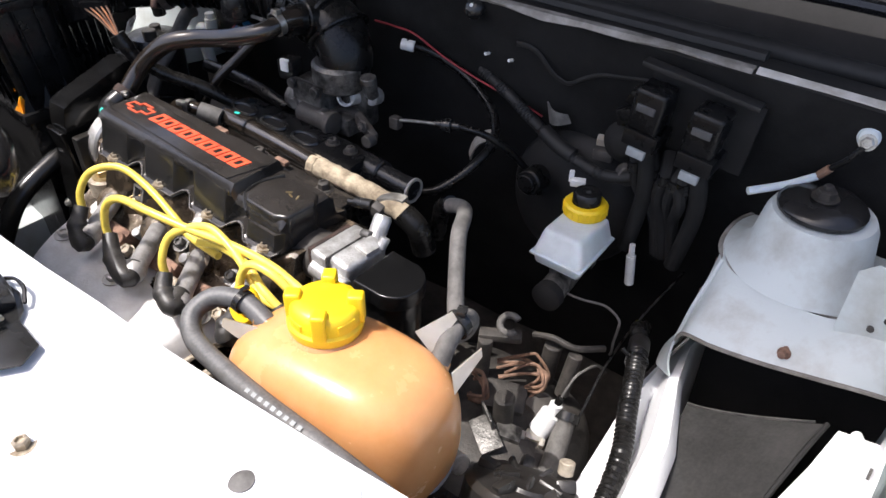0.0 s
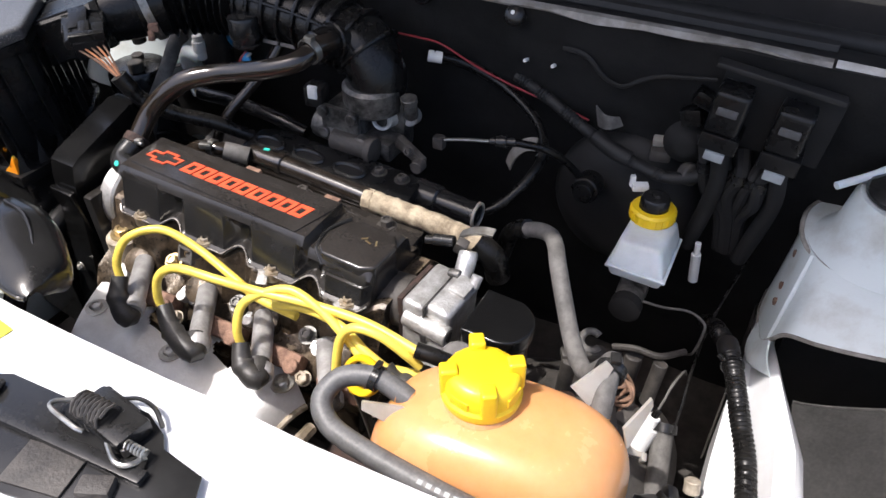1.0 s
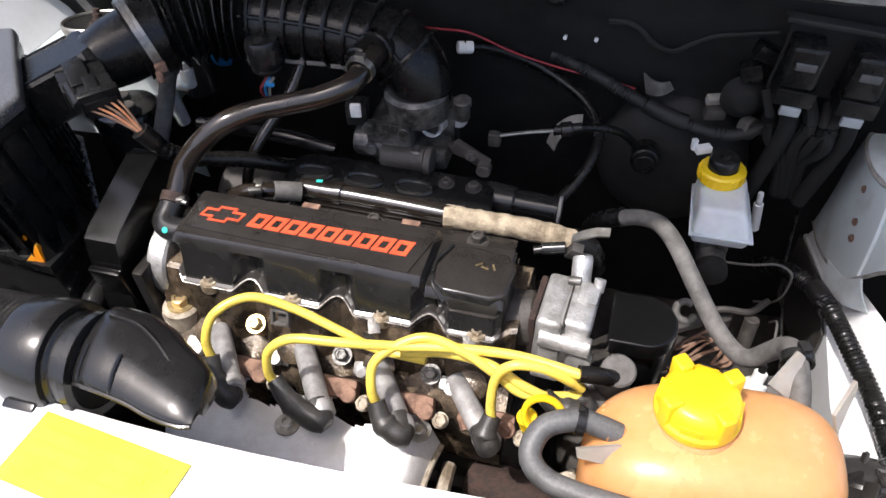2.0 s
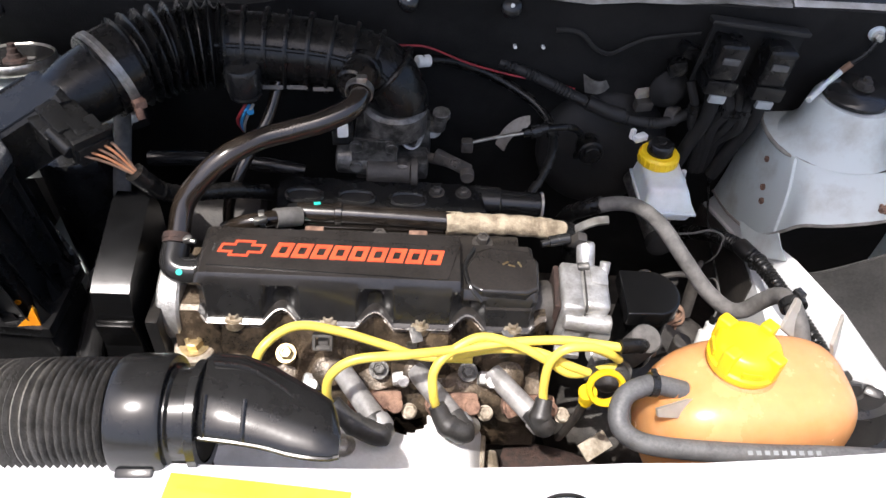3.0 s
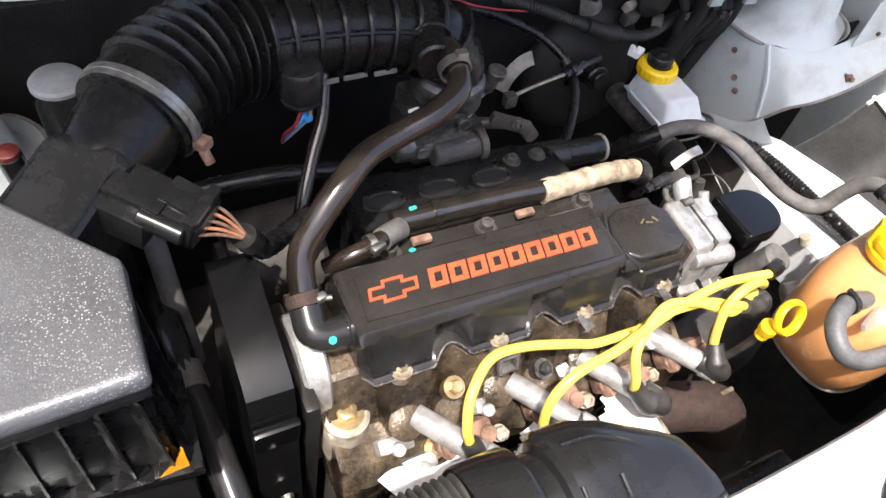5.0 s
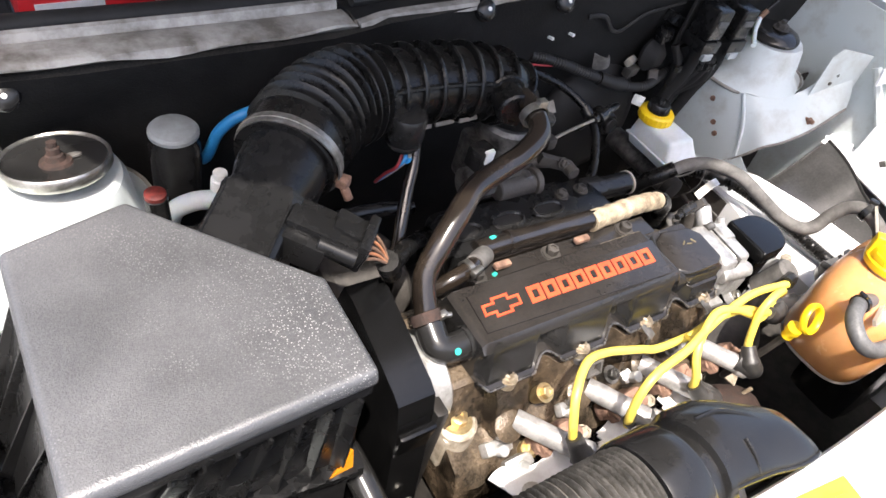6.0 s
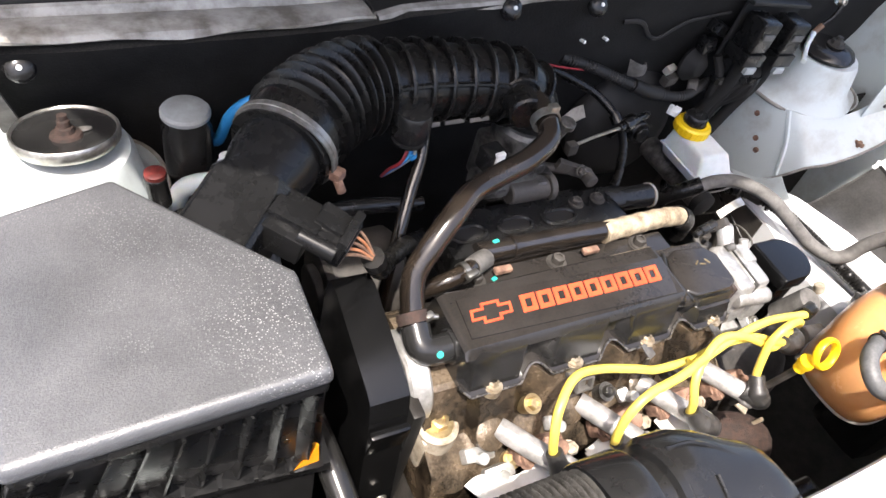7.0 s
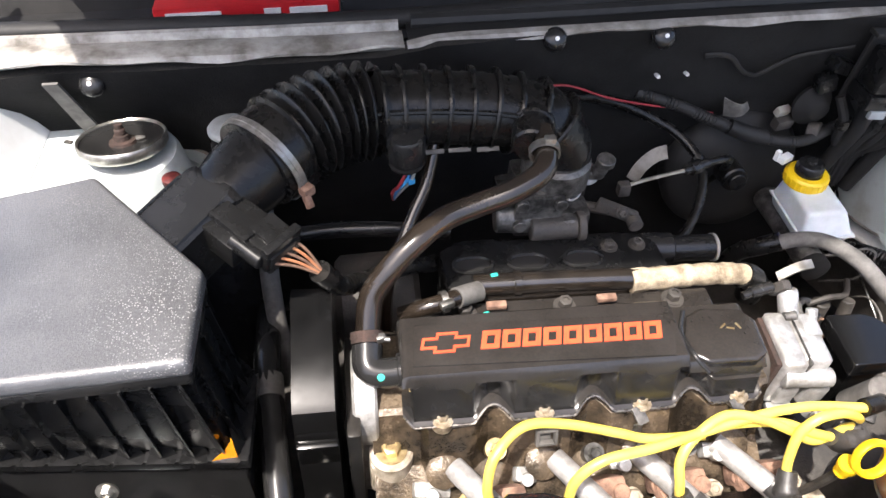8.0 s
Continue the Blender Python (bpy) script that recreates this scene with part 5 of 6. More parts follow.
def square_ring(c, a, b, e, n=40):
    out = []
    for k in range(n):
        t = 2 * math.pi * k / n
        out.append(c + sd * (a * math.copysign(abs(math.cos(t)) ** e, math.cos(t))) + upv * (b * math.copysign(abs(math.sin(t)) ** e, math.sin(t))))
    return out


def chamfered(c, a, b, k):
    """Square with cut corners across the tube; k is the cut."""
    return [c + sd * x + upv * z for x, z in ((a, -b + k), (a, b - k), (a - k, b), (-a + k, b), (-a, b - k), (-a, -b + k), (-a + k, -b), (a - k, -b))]


part("housing", loft([chamfered(A0 + axis * d, a, b, k) for d, a, b, k in ((-0.02, 0.030, 0.0275, 0.004), (0.060, 0.030, 0.0275, 0.004), (0.066, 0.0315, 0.0290, 0.006), (0.074, 0.0315, 0.0290, 0.010))]), CASE, af, "square black plastic tube", angle=20)
part("round_end", loft([square_ring(A0 + axis * 0.060, 0.027, 0.027, 0.7), square_ring(A0 + axis * 0.095, 0.036, 0.036, 1.0), square_ring(A0 + axis * 0.140, 0.038, 0.038, 1.0)]), CASE, af)
part("edge_rib", merged(*[sweep([A0 + axis * d + sd * (0.026 * q) + upv * 0.0280 for d in np.linspace(-0.01, 0.060, 5)], 0.0013, 6) for q in (-1, 1)]), CASE, af)
sc = A0 + axis * 0.052 + sd * 0.041 + upv * 0.006
rz = math.degrees(math.atan2(sd.y, sd.x))
part("sensor", merged(obox(sc, (0.036, 0.046, 0.026), (0, 12, rz), 0.003), obox(sc + sd * 0.006 + upv * 0.016, (0.040, 0.020, 0.008), (0, 12, rz), 0.002), rod(sc + sd * 0.012 - axis * 0.012 + upv * 0.012, sc + sd * 0.042 - axis * 0.012 + upv * 0.004, 0.0075)), CASE, af, "glossy black sensor block")
plug = thing("sensor_plug", sc + sd * 0.05, "black electrical plug with orange and white wires", "connector")
pc = sc + sd * 0.042 - upv * 0.004
part("shell", merged(obox(pc, (0.034, 0.034, 0.024), (0, 18, rz), 0.003), obox(pc + sd * 0.012 + upv * 0.003, (0.008, 0.038, 0.028), (0, 18, rz), 0.002), obox(pc + upv * 0.014, (0.024, 0.012, 0.006), (0, 18, rz), 0.001)), CASE, plug)
we = Vector((-0.268, 0.036, 0.906))
for k in range(5):
    o = axis * (0.004 * (k - 2))
    part("wire", tube([pc + sd * 0.016 + o * 1.6, (pc + sd * 0.016).lerp(we, 0.5) + o + Vector((0, 0, 0.003)), we + o * 0.3], 0.0013, 6, steps=4), COPPER if k % 2 else TANWIRE, plug, "orange wire" if k % 2 else "dusty brown wire")
part("loom", sweep(spline([we, (-0.262, 0.040, 0.892), (-0.252, 0.048, 0.872), (-0.235, 0.07, 0.85), (-0.20, 0.10, 0.83), (-0.16, 0.13, 0.80)], 8), lambda s: 0.009 + 0.0007 * math.sin(s * 170) if s > 0.12 else 0.010, 12), RUBBER, plug, "black taped loom")

moved(plug, -0.004, 0.012, 0.003)
duct = thing("intake_duct", (-0.18, 0.20, 0.90), "black rubber intake duct with bellows and ribs", "intake duct")
CP = spline([(-0.322, 0.143, 0.950), (-0.297, 0.168, 0.954), (-0.268, 0.191, 0.955), (-0.234, 0.207, 0.953), (-0.192, 0.215, 0.949), (-0.14, 0.217, 0.944), (-0.09, 0.216, 0.937), (-0.046, 0.212, 0.923), (-0.026, 0.206, 0.893), (-0.028, 0.200, 0.865)], 22)
NB = len(CP)


def bellow(s):
    if 0.09 < s < 0.36:
        return 0.0425 + 0.0052 * math.cos((s - 0.09) / 0.27 * 2 * math.pi * 8)
    if s <= 0.09:
        return 0.043
    return 0.0375 - 0.004 * max(0, (s - 0.8) / 0.2)


part("hose", sweep(CP, bellow, 32, shape=lambda s: (1, 1) if s < 0.38 else (1.0, 0.94)), RUBBER, duct)
for s in np.linspace(0.40, 0.80, 9):
    i = int(s * (NB - 1))
    d = (CP[i + 1] - CP[i - 1]).normalized()
    m = aim(CP[i], d)
    part("rib", lathe([(0.035, -0.0024), (0.0412, -0.0022), (0.0420, 0), (0.0412, 0.0022), (0.035, 0.0024)], m, 32), RUBBER, duct)
seam = [CP[i] + Vector((0, -0.0335, 0.0185)) for i in range(int(0.38 * NB), int(0.84 * NB), 3)]
part("seam_rib", sweep(seam, 0.0028, 8), RUBBER, duct)
part("spout", merged(rod((-0.065, 0.182, 0.940), (-0.072, 0.152, 0.940), 0.0185, 18), rod((-0.063, 0.19, 0.938), (-0.066, 0.176, 0.94), 0.023, 18)), RUBBER, duct)
part("sensor_port", merged(rod((-0.190, 0.195, 0.945), (-0.191, 0.166, 0.930), 0.016)), RUBBER, duct)
for x, y, z in ((-0.160, 0.183, 0.918), (-0.134, 0.182, 0.919), (-0.106, 0.181, 0.918)):
    part("tab", obox((x, y, z), (0.022, 0.0025, 0.0045), (-25, 0, 0), 0.0008), GREYRUB, duct, "dull grey tab")
cm = aim(A0 + axis * 0.124, axis)
cl = thing("hose_clamp", A0 + axis * 0.124, "worn steel worm-drive hose clamp on the intake duct", "hose clamp")
part("band", merged(lathe([(0.0435, -0.0048), (0.0453, -0.0048), (0.0453, 0.0048), (0.0435, 0.0048)], cm, 40), lathe([(0.0452, -0.0010), (0.0460, -0.0006), (0.0460, 0.0006), (0.0452, 0.0010)], cm, 40)), BAND, cl)
part("worm_screw", merged(obox((-0.279, 0.119, 0.938), (0.012, 0.011, 0.009), (0, 0, 40), 0.002), rod((-0.280, 0.115, 0.935), (-0.277, 0.110, 0.925), 0.004)), RUST, cl, "rusty clamp screw")

vs = thing("vacuum_sensor", (-0.191, 0.165, 0.88), "black round temperature sensor under the intake duct", "sensor")
part("housing", lathe([(0.010, -0.022), (0.015, -0.020), (0.015, -0.010), (0.019, -0.008), (0.019, 0.014), (0.0175, 0.017), (0, 0.018)], pose(-0.191, 0.164, 0.922), 24), BLACK, vs)
part("groove_ring", lathe([(0.0155, 0), (0.0175, 0.001), (0.0175, 0.003), (0.0155, 0.004)], pose(-0.191, 0.164, 0.904), 24), GLOSS, vs)
for k, (m_, lb) in enumerate(((REDW, "red wire"), (BLUE, "blue wire"), (TAB, "pale wire"))):
    part("wire", tube([(-0.192 + 0.004 * k, 0.160, 0.895), (-0.200 + 0.006 * k, 0.155, 0.884 + 0.003 * k), (-0.206 + 0.004 * k, 0.165, 0.868), (-0.205, 0.18, 0.845)], 0.0017, 6, steps=5), m_, vs, lb)
part("plug", obox((-0.188, 0.156, 0.889), (0.008, 0.006, 0.007), (0, 0, 20), 0.002), BLUE, vs, "blue plug")

moved(vs, 0.004, 0.008, 0.011)
br = thing("breather_hose", (-0.17, 0.08, 0.84), "glossy oil-stained black breather hose", "hose")
part("hose", tube([(-0.246, 0.008, 0.833), (-0.245, 0.022, 0.842), (-0.240, 0.043, 0.865), (-0.221, 0.056, 0.888), (-0.198, 0.070, 0.905), (-0.171, 0.089, 0.911), (-0.140, 0.098, 0.917), (-0.108, 0.104, 0.926), (-0.080, 0.119, 0.935), (-0.073, 0.146, 0.942), (-0.070, 0.165, 0.941)], 0.0110, 18, steps=8), PIPE, br)
part("clamp", merged(lathe([(0.0128, -0.004), (0.0145, -0.004), (0.0145, 0.004), (0.0128, 0.004)], aim((-0.0755, 0.138, 0.9405), (0.1, 1, 0.15)), 20), obox((-0.073, 0.136, 0.956), (0.010, 0.008, 0.006), (0, 0, 0), 0.001)), STEEL, br, "bright hose clamp")
part("clamp", merged(lathe([(0.0124, -0.005), (0.0140, -0.005), (0.0140, 0.005), (0.0124, 0.005)], aim((-0.246, 0.019, 0.839), (0, 0.85, 0.5)), 24), lathe([(0.0140, -0.001), (0.0148, -0.001), (0.0148, 0.001), (0.0140, 0.001)], aim((-0.246, 0.019, 0.839), (0, 0.85, 0.5)), 24)), RUSTD, br, "rusty hose clamp")
part("clamp_screw", merged(obox((-0.234, 0.013, 0.845), (0.009, 0.007, 0.007), (0, 0, 15), 0.002), rod((-0.233, 0.012, 0.845), (-0.226, 0.011, 0.8445), 0.0024)), STEEL, br, "dull clamp screw")
part("paint_dot", lathe([(0.0032, 0), (0.0032, 0.0006), (0, 0.0008)], aim((-0.236, -0.0205, 0.835), (0, -0.75, 0.66)), 12), TEAL, br, "teal paint dot")

leaning(br)

# ---- cold air snorkel ----
sn = thing("air_snorkel", (-0.20, -0.20, 0.84), "glossy black air intake snorkel on a corrugated hose", "air intake")


SHOE = [(1.0, -0.20), (1.0, 0.15), (0.97, 0.42), (0.88, 0.66), (0.72, 0.83), (0.50, 0.94), (0.20, 0.99), (-0.10, 0.94), (-0.35, 0.82), (-0.52, 0.68), (-0.60, 0.58), (-0.63, 0.49), (-0.60, 0.42), (-0.52, 0.39),
        (0.10, 0.34), (0.30, 0.10), (0.42, -0.45), (0.45, -0.80), (0.60, -0.92), (0.75, -0.92), (0.86, -0.80), (0.95, -0.55)]


def shoe_ring(x, yc, zc, ry, rz):
    return [(x, yc + ry * a, zc + rz * b) for a, b in SHOE]


MOUTH = ((-0.168, -0.206, 0.893, 0.040, 0.032), (-0.163, -0.206, 0.893, 0.044, 0.034), (-0.140, -0.208, 0.893, 0.045, 0.032), (-0.118, -0.213, 0.893, 0.042, 0.028),
         (-0.101, -0.2195, 0.893, 0.038, 0.024), (-0.086, -0.2245, 0.894, 0.034, 0.0205), (-0.075, -0.228, 0.895, 0.029, 0.017), (-0.071, -0.231, 0.897, 0.023, 0.012), (-0.067, -0.237, 0.900, 0.012, 0.006))
part("mouthpiece", loft([shoe_ring(*q) for q in MOUTH]), SATIN, sn, "black moulded mouth with a side slot", angle=32)
for k in (1, 2):
    x, yc, zc, ry, rz = MOUTH[k]
    part("rib", sweep([Vector((x + 0.004 * k, yc + ry * a, zc + rz * b)) for a, b in SHOE[7:13]], 0.0017, 7), SATIN, sn)
part("lip", tube([(x, yc - 0.632 * ry, zc + 0.47 * rz) for x, yc, zc, ry, rz in MOUTH[1:]], 0.0020, 8), SATIN, sn)
part("throat", rod((-0.178, -0.206, 0.893), (-0.164, -0.206, 0.893), 0.033, 28), TRAY, sn)
part("ridge", tube([(-0.158, -0.184, 0.9255), (-0.135, -0.186, 0.9230), (-0.116, -0.195, 0.9190), (-0.102, -0.205, 0.9150), (-0.090, -0.215, 0.9115)], 0.0016, 7), SATIN, sn)
part("neck", lathe([(0.033, -0.014), (0.0375, -0.014), (0.0375, -0.008), (0.035, -0.006), (0.035, 0.004), (0.040, 0.006), (0.040, 0.012), (0.033, 0.012)], aim((-0.176, -0.206, 0.893), (1, 0, 0)), 36), SATIN, sn)
part("collar", lathe([(0.0385, -0.019), (0.0425, -0.019), (0.0435, -0.016), (0.0435, 0.014), (0.042, 0.017), (0.036, 0.017)], aim((-0.203, -0.205, 0.893), (1, 0, 0)), 40), SATIN, sn, "glossy black collar")
part("latch", merged(obox((-0.205, -0.246, 0.884), (0.026, 0.010, 0.020), (20, 0, 0), 0.002), obox((-0.205, -0.250, 0.880), (0.018, 0.006, 0.006), (20, 0, 0), 0.001)), GLOSS, sn)
part("bracket", merged(obox((-0.222, -0.243, 0.866), (0.018, 0.030, 0.010), (25, 0, 20), 0.003), obox((-0.186, -0.242, 0.866), (0.016, 0.028, 0.010), (25, 0, -15), 0.003)), DARKRUB, sn, "grey support bracket")
part("corrugated_hose", sweep(spline([(-0.222, -0.205, 0.893), (-0.28, -0.203, 0.890), (-0.34, -0.198, 0.876), (-0.41, -0.190, 0.842), (-0.47, -0.18, 0.78), (-0.50, -0.165, 0.70)], 78),
                              lambda s: 0.0374 + 0.0034 * math.cos(s * 2 * math.pi * 72), 28), CORR, sn, "dusty ribbed hose")

moved(sn, 0.010, 0.0, 0.0)

# ---- coolant tank ----
tk = thing("coolant_tank", (0.305, -0.135, 0.69), "aged orange translucent coolant expansion tank", "coolant tank")


def tank_bend(p):
    u = (p.x - 0.2915) / 0.0965
    top = max(0, (p.z - 0.77) / 0.085)
    low = max(0, (0.77 - p.z) / 0.085)
    return Vector((p.x + 0.013 * low * (1 - u) - 0.016 * low * max(0, u), p.y + 0.010 * u + 0.010 * low, p.z - 0.005 * u * u * top - 0.002 * u * top + 0.007 * low * (1 - u)))


part("body", superell((0.2915, -0.139, 0.770), (0.0965, 0.058, 0.085), 0.54, 0.66, 56, 32, tank_bend), TANK, tk)
part("seam", sweep([tank_bend(Vector((0.2915 + 0.0920 * math.copysign(abs(math.cos(a)) ** 0.66, math.cos(a)), -0.139 + 0.0552 * math.copysign(abs(math.sin(a)) ** 0.66, math.sin(a)), 0.716))) for a in np.linspace(0, 2 * math.pi, 61)], 0.0022, 8, caps=False), TAB, tk, "pale moulded seam")
part("neck", lathe([(0.030, -0.012), (0.028, 0.0), (0.024, 0.004), (0, 0.004)], pose(0.274, -0.135, 0.854), 28), TANK, tk)
cap = lathe([(0.029, -0.004), (0.0305, 0.0), (0.0305, 0.004), (0.0285, 0.006), (0.0280, 0.016), (0.026, 0.020), (0.023, 0.0225), (0.012, 0.0235), (0, 0.0235)], pose(0.272, -0.131, 0.860, -4, 2), 36)
tcap = part("cap", cap, YELLOW, tk, "bright yellow screw cap")
for k in range(4):
    a = radians(35 + 90 * k)
    part("lug", obox((0.272 + 0.0245 * math.cos(a), -0.130 + 0.0245 * math.sin(a), 0.8755), (0.013, 0.0115, 0.026), (0, 0, math.degrees(a)), 0.0025, 3), YELLOW, tcap)
    a += radians(45)
    part("side_window", obox((0.272 + 0.0275 * math.cos(a), -0.130 + 0.0275 * math.sin(a), 0.8715), (0.0025, 0.016, 0.008), (0, 0, math.degrees(a)), 0.001), YELLOW, tcap)

def fin(a, b, c, w):
    """A tapered upright blade from the edge a-b to the tip c."""
    a, b, c = Vector(a), Vector(b), Vector(c)
    nr = (b - a).cross(c - a).normalized() * w
    c2 = c + (a - b) * 0.35
    bm = loft([[p - nr for p in (a, b, c, c2)], [p + nr for p in (a, b, c, c2)]])
    bevel(bm, 0.0012, 2)
    return bm


part("mount_tab", fin((0.226, -0.160, 0.846), (0.230, -0.170, 0.830), (0.194, -0.174, 0.840), 0.0018), TAB, tk, "milky mounting tab")
part("mount_tab", fin((0.326, -0.086, 0.846), (0.342, -0.086, 0.832), (0.350, -0.062, 0.856), 0.0016), TAB, tk, "milky mounting tab")
part("mount_tab", fin((0.372, -0.098, 0.838), (0.378, -0.102, 0.822), (0.386, -0.078, 0.850), 0.0016), TAB, tk, "milky mounting tab")
part("spout", rod((0.240, -0.150, 0.836), (0.212, -0.150, 0.844), 0.008), TANK, tk)
part("spout", rod((0.352, -0.094, 0.815), (0.352, -0.084, 0.829), 0.008), TANK, tk)

h1 = thing("coolant_hose", (0.25, -0.19, 0.80), "dark grey rubber overflow hose curling round the tank", "hose")
part("hose", tube([(0.222, -0.150, 0.841), (0.206, -0.149, 0.846), (0.190, -0.150, 0.850), (0.168, -0.160, 0.848), (0.161, -0.178, 0.840), (0.172, -0.190, 0.832), (0.20, -0.197, 0.830), (0.27, -0.203, 0.830), (0.34, -0.203, 0.826), (0.42, -0.202, 0.815), (0.50, -0.195, 0.79)], 0.0086, 14), DARKRUB, h1)
part("clip", merged(lathe([(0.0088, -0.003), (0.0105, -0.003), (0.0105, 0.003), (0.0088, 0.003)], aim((0.193, -0.150, 0.850), (1, 0, -0.15)), 18), obox((0.193, -0.146, 0.861), (0.005, 0.008, 0.003), (0, 0, 0), 0.001)), BLACK, h1, "black spring clip")
for k in range(9):
    part("text_bar", obox((0.262 + 0.007 * k, -0.2062, 0.8379 - 0.0001 * k), (0.004, 0.0035, 0.0004), (20, 0, 0), 0), CANCAP, h1, "pale printed bar")
h2 = thing("heater_hose", (0.28, 0.02, 0.79), "dusty grey rubber heater hose", "hose")
part("hose", tube([(0.202, 0.121, 0.808), (0.219, 0.116, 0.817), (0.236, 0.104, 0.825), (0.248, 0.086, 0.829), (0.260, 0.062, 0.828), (0.278, 0.035, 0.812), (0.298, 0.007, 0.795), (0.315, -0.014, 0.790), (0.326, -0.024, 0.797), (0.337, -0.028, 0.815), (0.344, -0.036, 0.834), (0.347, -0.052, 0.846), (0.350, -0.074, 0.840), (0.352, -0.088, 0.828)], 0.0083, 14), GREYRUB, h2)
part("elbow", tube([(0.165, 0.150, 0.735), (0.176, 0.142, 0.775), (0.190, 0.128, 0.798), (0.206, 0.121, 0.811)], 0.0100, 14), RUBBER, h2, "black rubber elbow")
part("clip", merged(lathe([(0.0098, -0.004), (0.0125, -0.004), (0.0125, 0.004), (0.0098, 0.004)], aim((0.348, -0.058, 0.846), (0.0, -0.95, -0.1)), 18), obox((0.350, -0.056, 0.860), (0.008, 0.010, 0.005), (0, 0, 20), 0.001)), BLACK, h2, "dark spring clip")

# ---- brake fluid reservoir, master cylinder, servo ----
rs = thing("brake_fluid_reservoir", (0.293, 0.222, 0.73), "milky white brake fluid reservoir with a yellow-collared black cap", "brake fluid reservoir")
lo = [(0.286, 0.181), (0.342, 0.179), (0.341, 0.251), (0.287, 0.257)]
hi = [(0.282, 0.177), (0.347, 0.174), (0.345, 0.257), (0.284, 0.263)]
part("body", merged(prism(lo, 0.729, 0.746, 0.005, 3, top=hi), prism(hi, 0.7445, 0.774, 0.006, 3, top=[(0.288, 0.190), (0.336, 0.188), (0.338, 0.253), (0.289, 0.259)])), MILK, rs)
part("flange_seam", prism(grown(hi, 0.045), 0.7435, 0.7465, 0.001), MILK, rs)
part("collar", lathe([(0.0235, 0), (0.0255, 0.002), (0.0255, 0.013), (0.023, 0.016), (0.017, 0.0165)], pose(0.309, 0.246, 0.773), 30), YELLOW, rs, "yellow ribbed collar")
for k in range(22):
    a = 2 * math.pi * k / 22
    part("grip", obox((0.309 + 0.0255 * math.cos(a), 0.246 + 0.0255 * math.sin(a), 0.7805), (0.0016, 0.003, 0.010), (0, 0, math.degrees(a)), 0.0005), YELLOW, rs)
part("cap", lathe([(0.0165, 0), (0.0165, 0.014), (0.0145, 0.017), (0.006, 0.018), (0.005, 0.021), (0, 0.021)], pose(0.309, 0.247, 0.785), 24), BLACK, rs, "black plastic cap")
part("terminal", merged(obox((0.286, 0.266, 0.796), (0.018, 0.010, 0.008), (0, 0, 25), 0.001), obox((0.276, 0.268, 0.800), (0.006, 0.006, 0.014), (0, 0, 25), 0.001)), WHITEP, rs, "white electrical terminal")
moved(rs, -0.002, 0.0, 0.003)
mc = thing("brake_master_cylinder", (0.30, 0.22, 0.69), "dark cast brake master cylinder under the reservoir", "master cylinder")
part("barrel", merged(rod((0.311, 0.172, 0.702), (0.304, 0.300, 0.707), 0.0165, 20), box(0.297, 0.327, 0.192, 0.207, 0.70, 0.726, 0.003), box(0.297, 0.327, 0.245, 0.26, 0.70, 0.726, 0.003)), GRIMALU, mc)
part("end_cap", lathe([(0.021, -0.006), (0.021, 0.008), (0.012, 0.012), (0, 0.012)], aim((0.311, 0.172, 0.702), (0, -1, 0)) @ Matrix.Scale(0.86, 4), 20), TRAY, mc, "dark end plug")
part("brake_pipe", tube([(0.318, 0.19, 0.70), (0.35, 0.178, 0.712), (0.378, 0.180, 0.716), (0.396, 0.180, 0.706), (0.398, 0.178, 0.692), (0.396, 0.178, 0.672), (0.392, 0.19, 0.645), (0.38, 0.22, 0.61)], 0.0015, 8), GREYRUB, mc, "thin dull brake pipe")
sv = thing("brake_servo", (0.265, 0.33, 0.72), "black round brake servo on the firewall", "brake servo")
part("can", lathe([(0.03, -0.055), (0.05, -0.052), (0.082, -0.030), (0.088, -0.018), (0.088, 0.0), (0.092, 0.002), (0.092, 0.008), (0.085, 0.02), (0.06, 0.03), (0, 0.032)], aim((0.255, 0.335, 0.735), (0, -1, 0.12)) @ pose(0, 0, 0.0), 40), STRIP, sv)
part("valve", merged(rod((0.222, 0.285, 0.775), (0.222, 0.255, 0.779), 0.0165, 20), rod((0.222, 0.256, 0.779), (0.222, 0.249, 0.780), 0.011, 18)), RUBBER, sv, "black one-way valve")
part("crescent_bracket", sheet([[(0.165 + 0.045 * math.cos(a) * (1 - 0.25 * v) - 0.02, 0.300 - 0.012 * v, 0.745 + 0.062 * math.sin(a) * (1 - 0.2 * v)) for a in np.linspace(1.6, 2.9, 10)] for v in (0, 0.5, 1)], 0.002), SEAM, sv, "pale curved metal bracket")

# ---- cables ----
tc = thing("throttle_cable", (0.1, 0.28, 0.80), "black looping throttle cable with a pale end fitting", "cable")
part("sheath", tube([(0.000, 0.293, 0.890), (0.035, 0.312, 0.878), (0.078, 0.315, 0.862), (0.116, 0.306, 0.846), (0.148, 0.288, 0.831), (0.166, 0.260, 0.815), (0.164, 0.229, 0.799), (0.149, 0.202, 0.780), (0.128, 0.182, 0.766), (0.09, 0.172, 0.76)], 0.0058, 10), RUBBER, tc)
part("fitting", rod((-0.006, 0.290, 0.889), (0.010, 0.298, 0.886), 0.0075), WHITEP, tc, "white cable fitting")
part("band", lathe([(0.0058, -0.006), (0.008, -0.006), (0.008, 0.006), (0.0058, 0.006)], aim((0.166, 0.256, 0.813), (0.1, -0.8, -0.5)), 14), BLACK, tc)
cc = thing("clutch_cable", (0.13, 0.22, 0.82), "thin black cable with a bright inner wire", "cable")
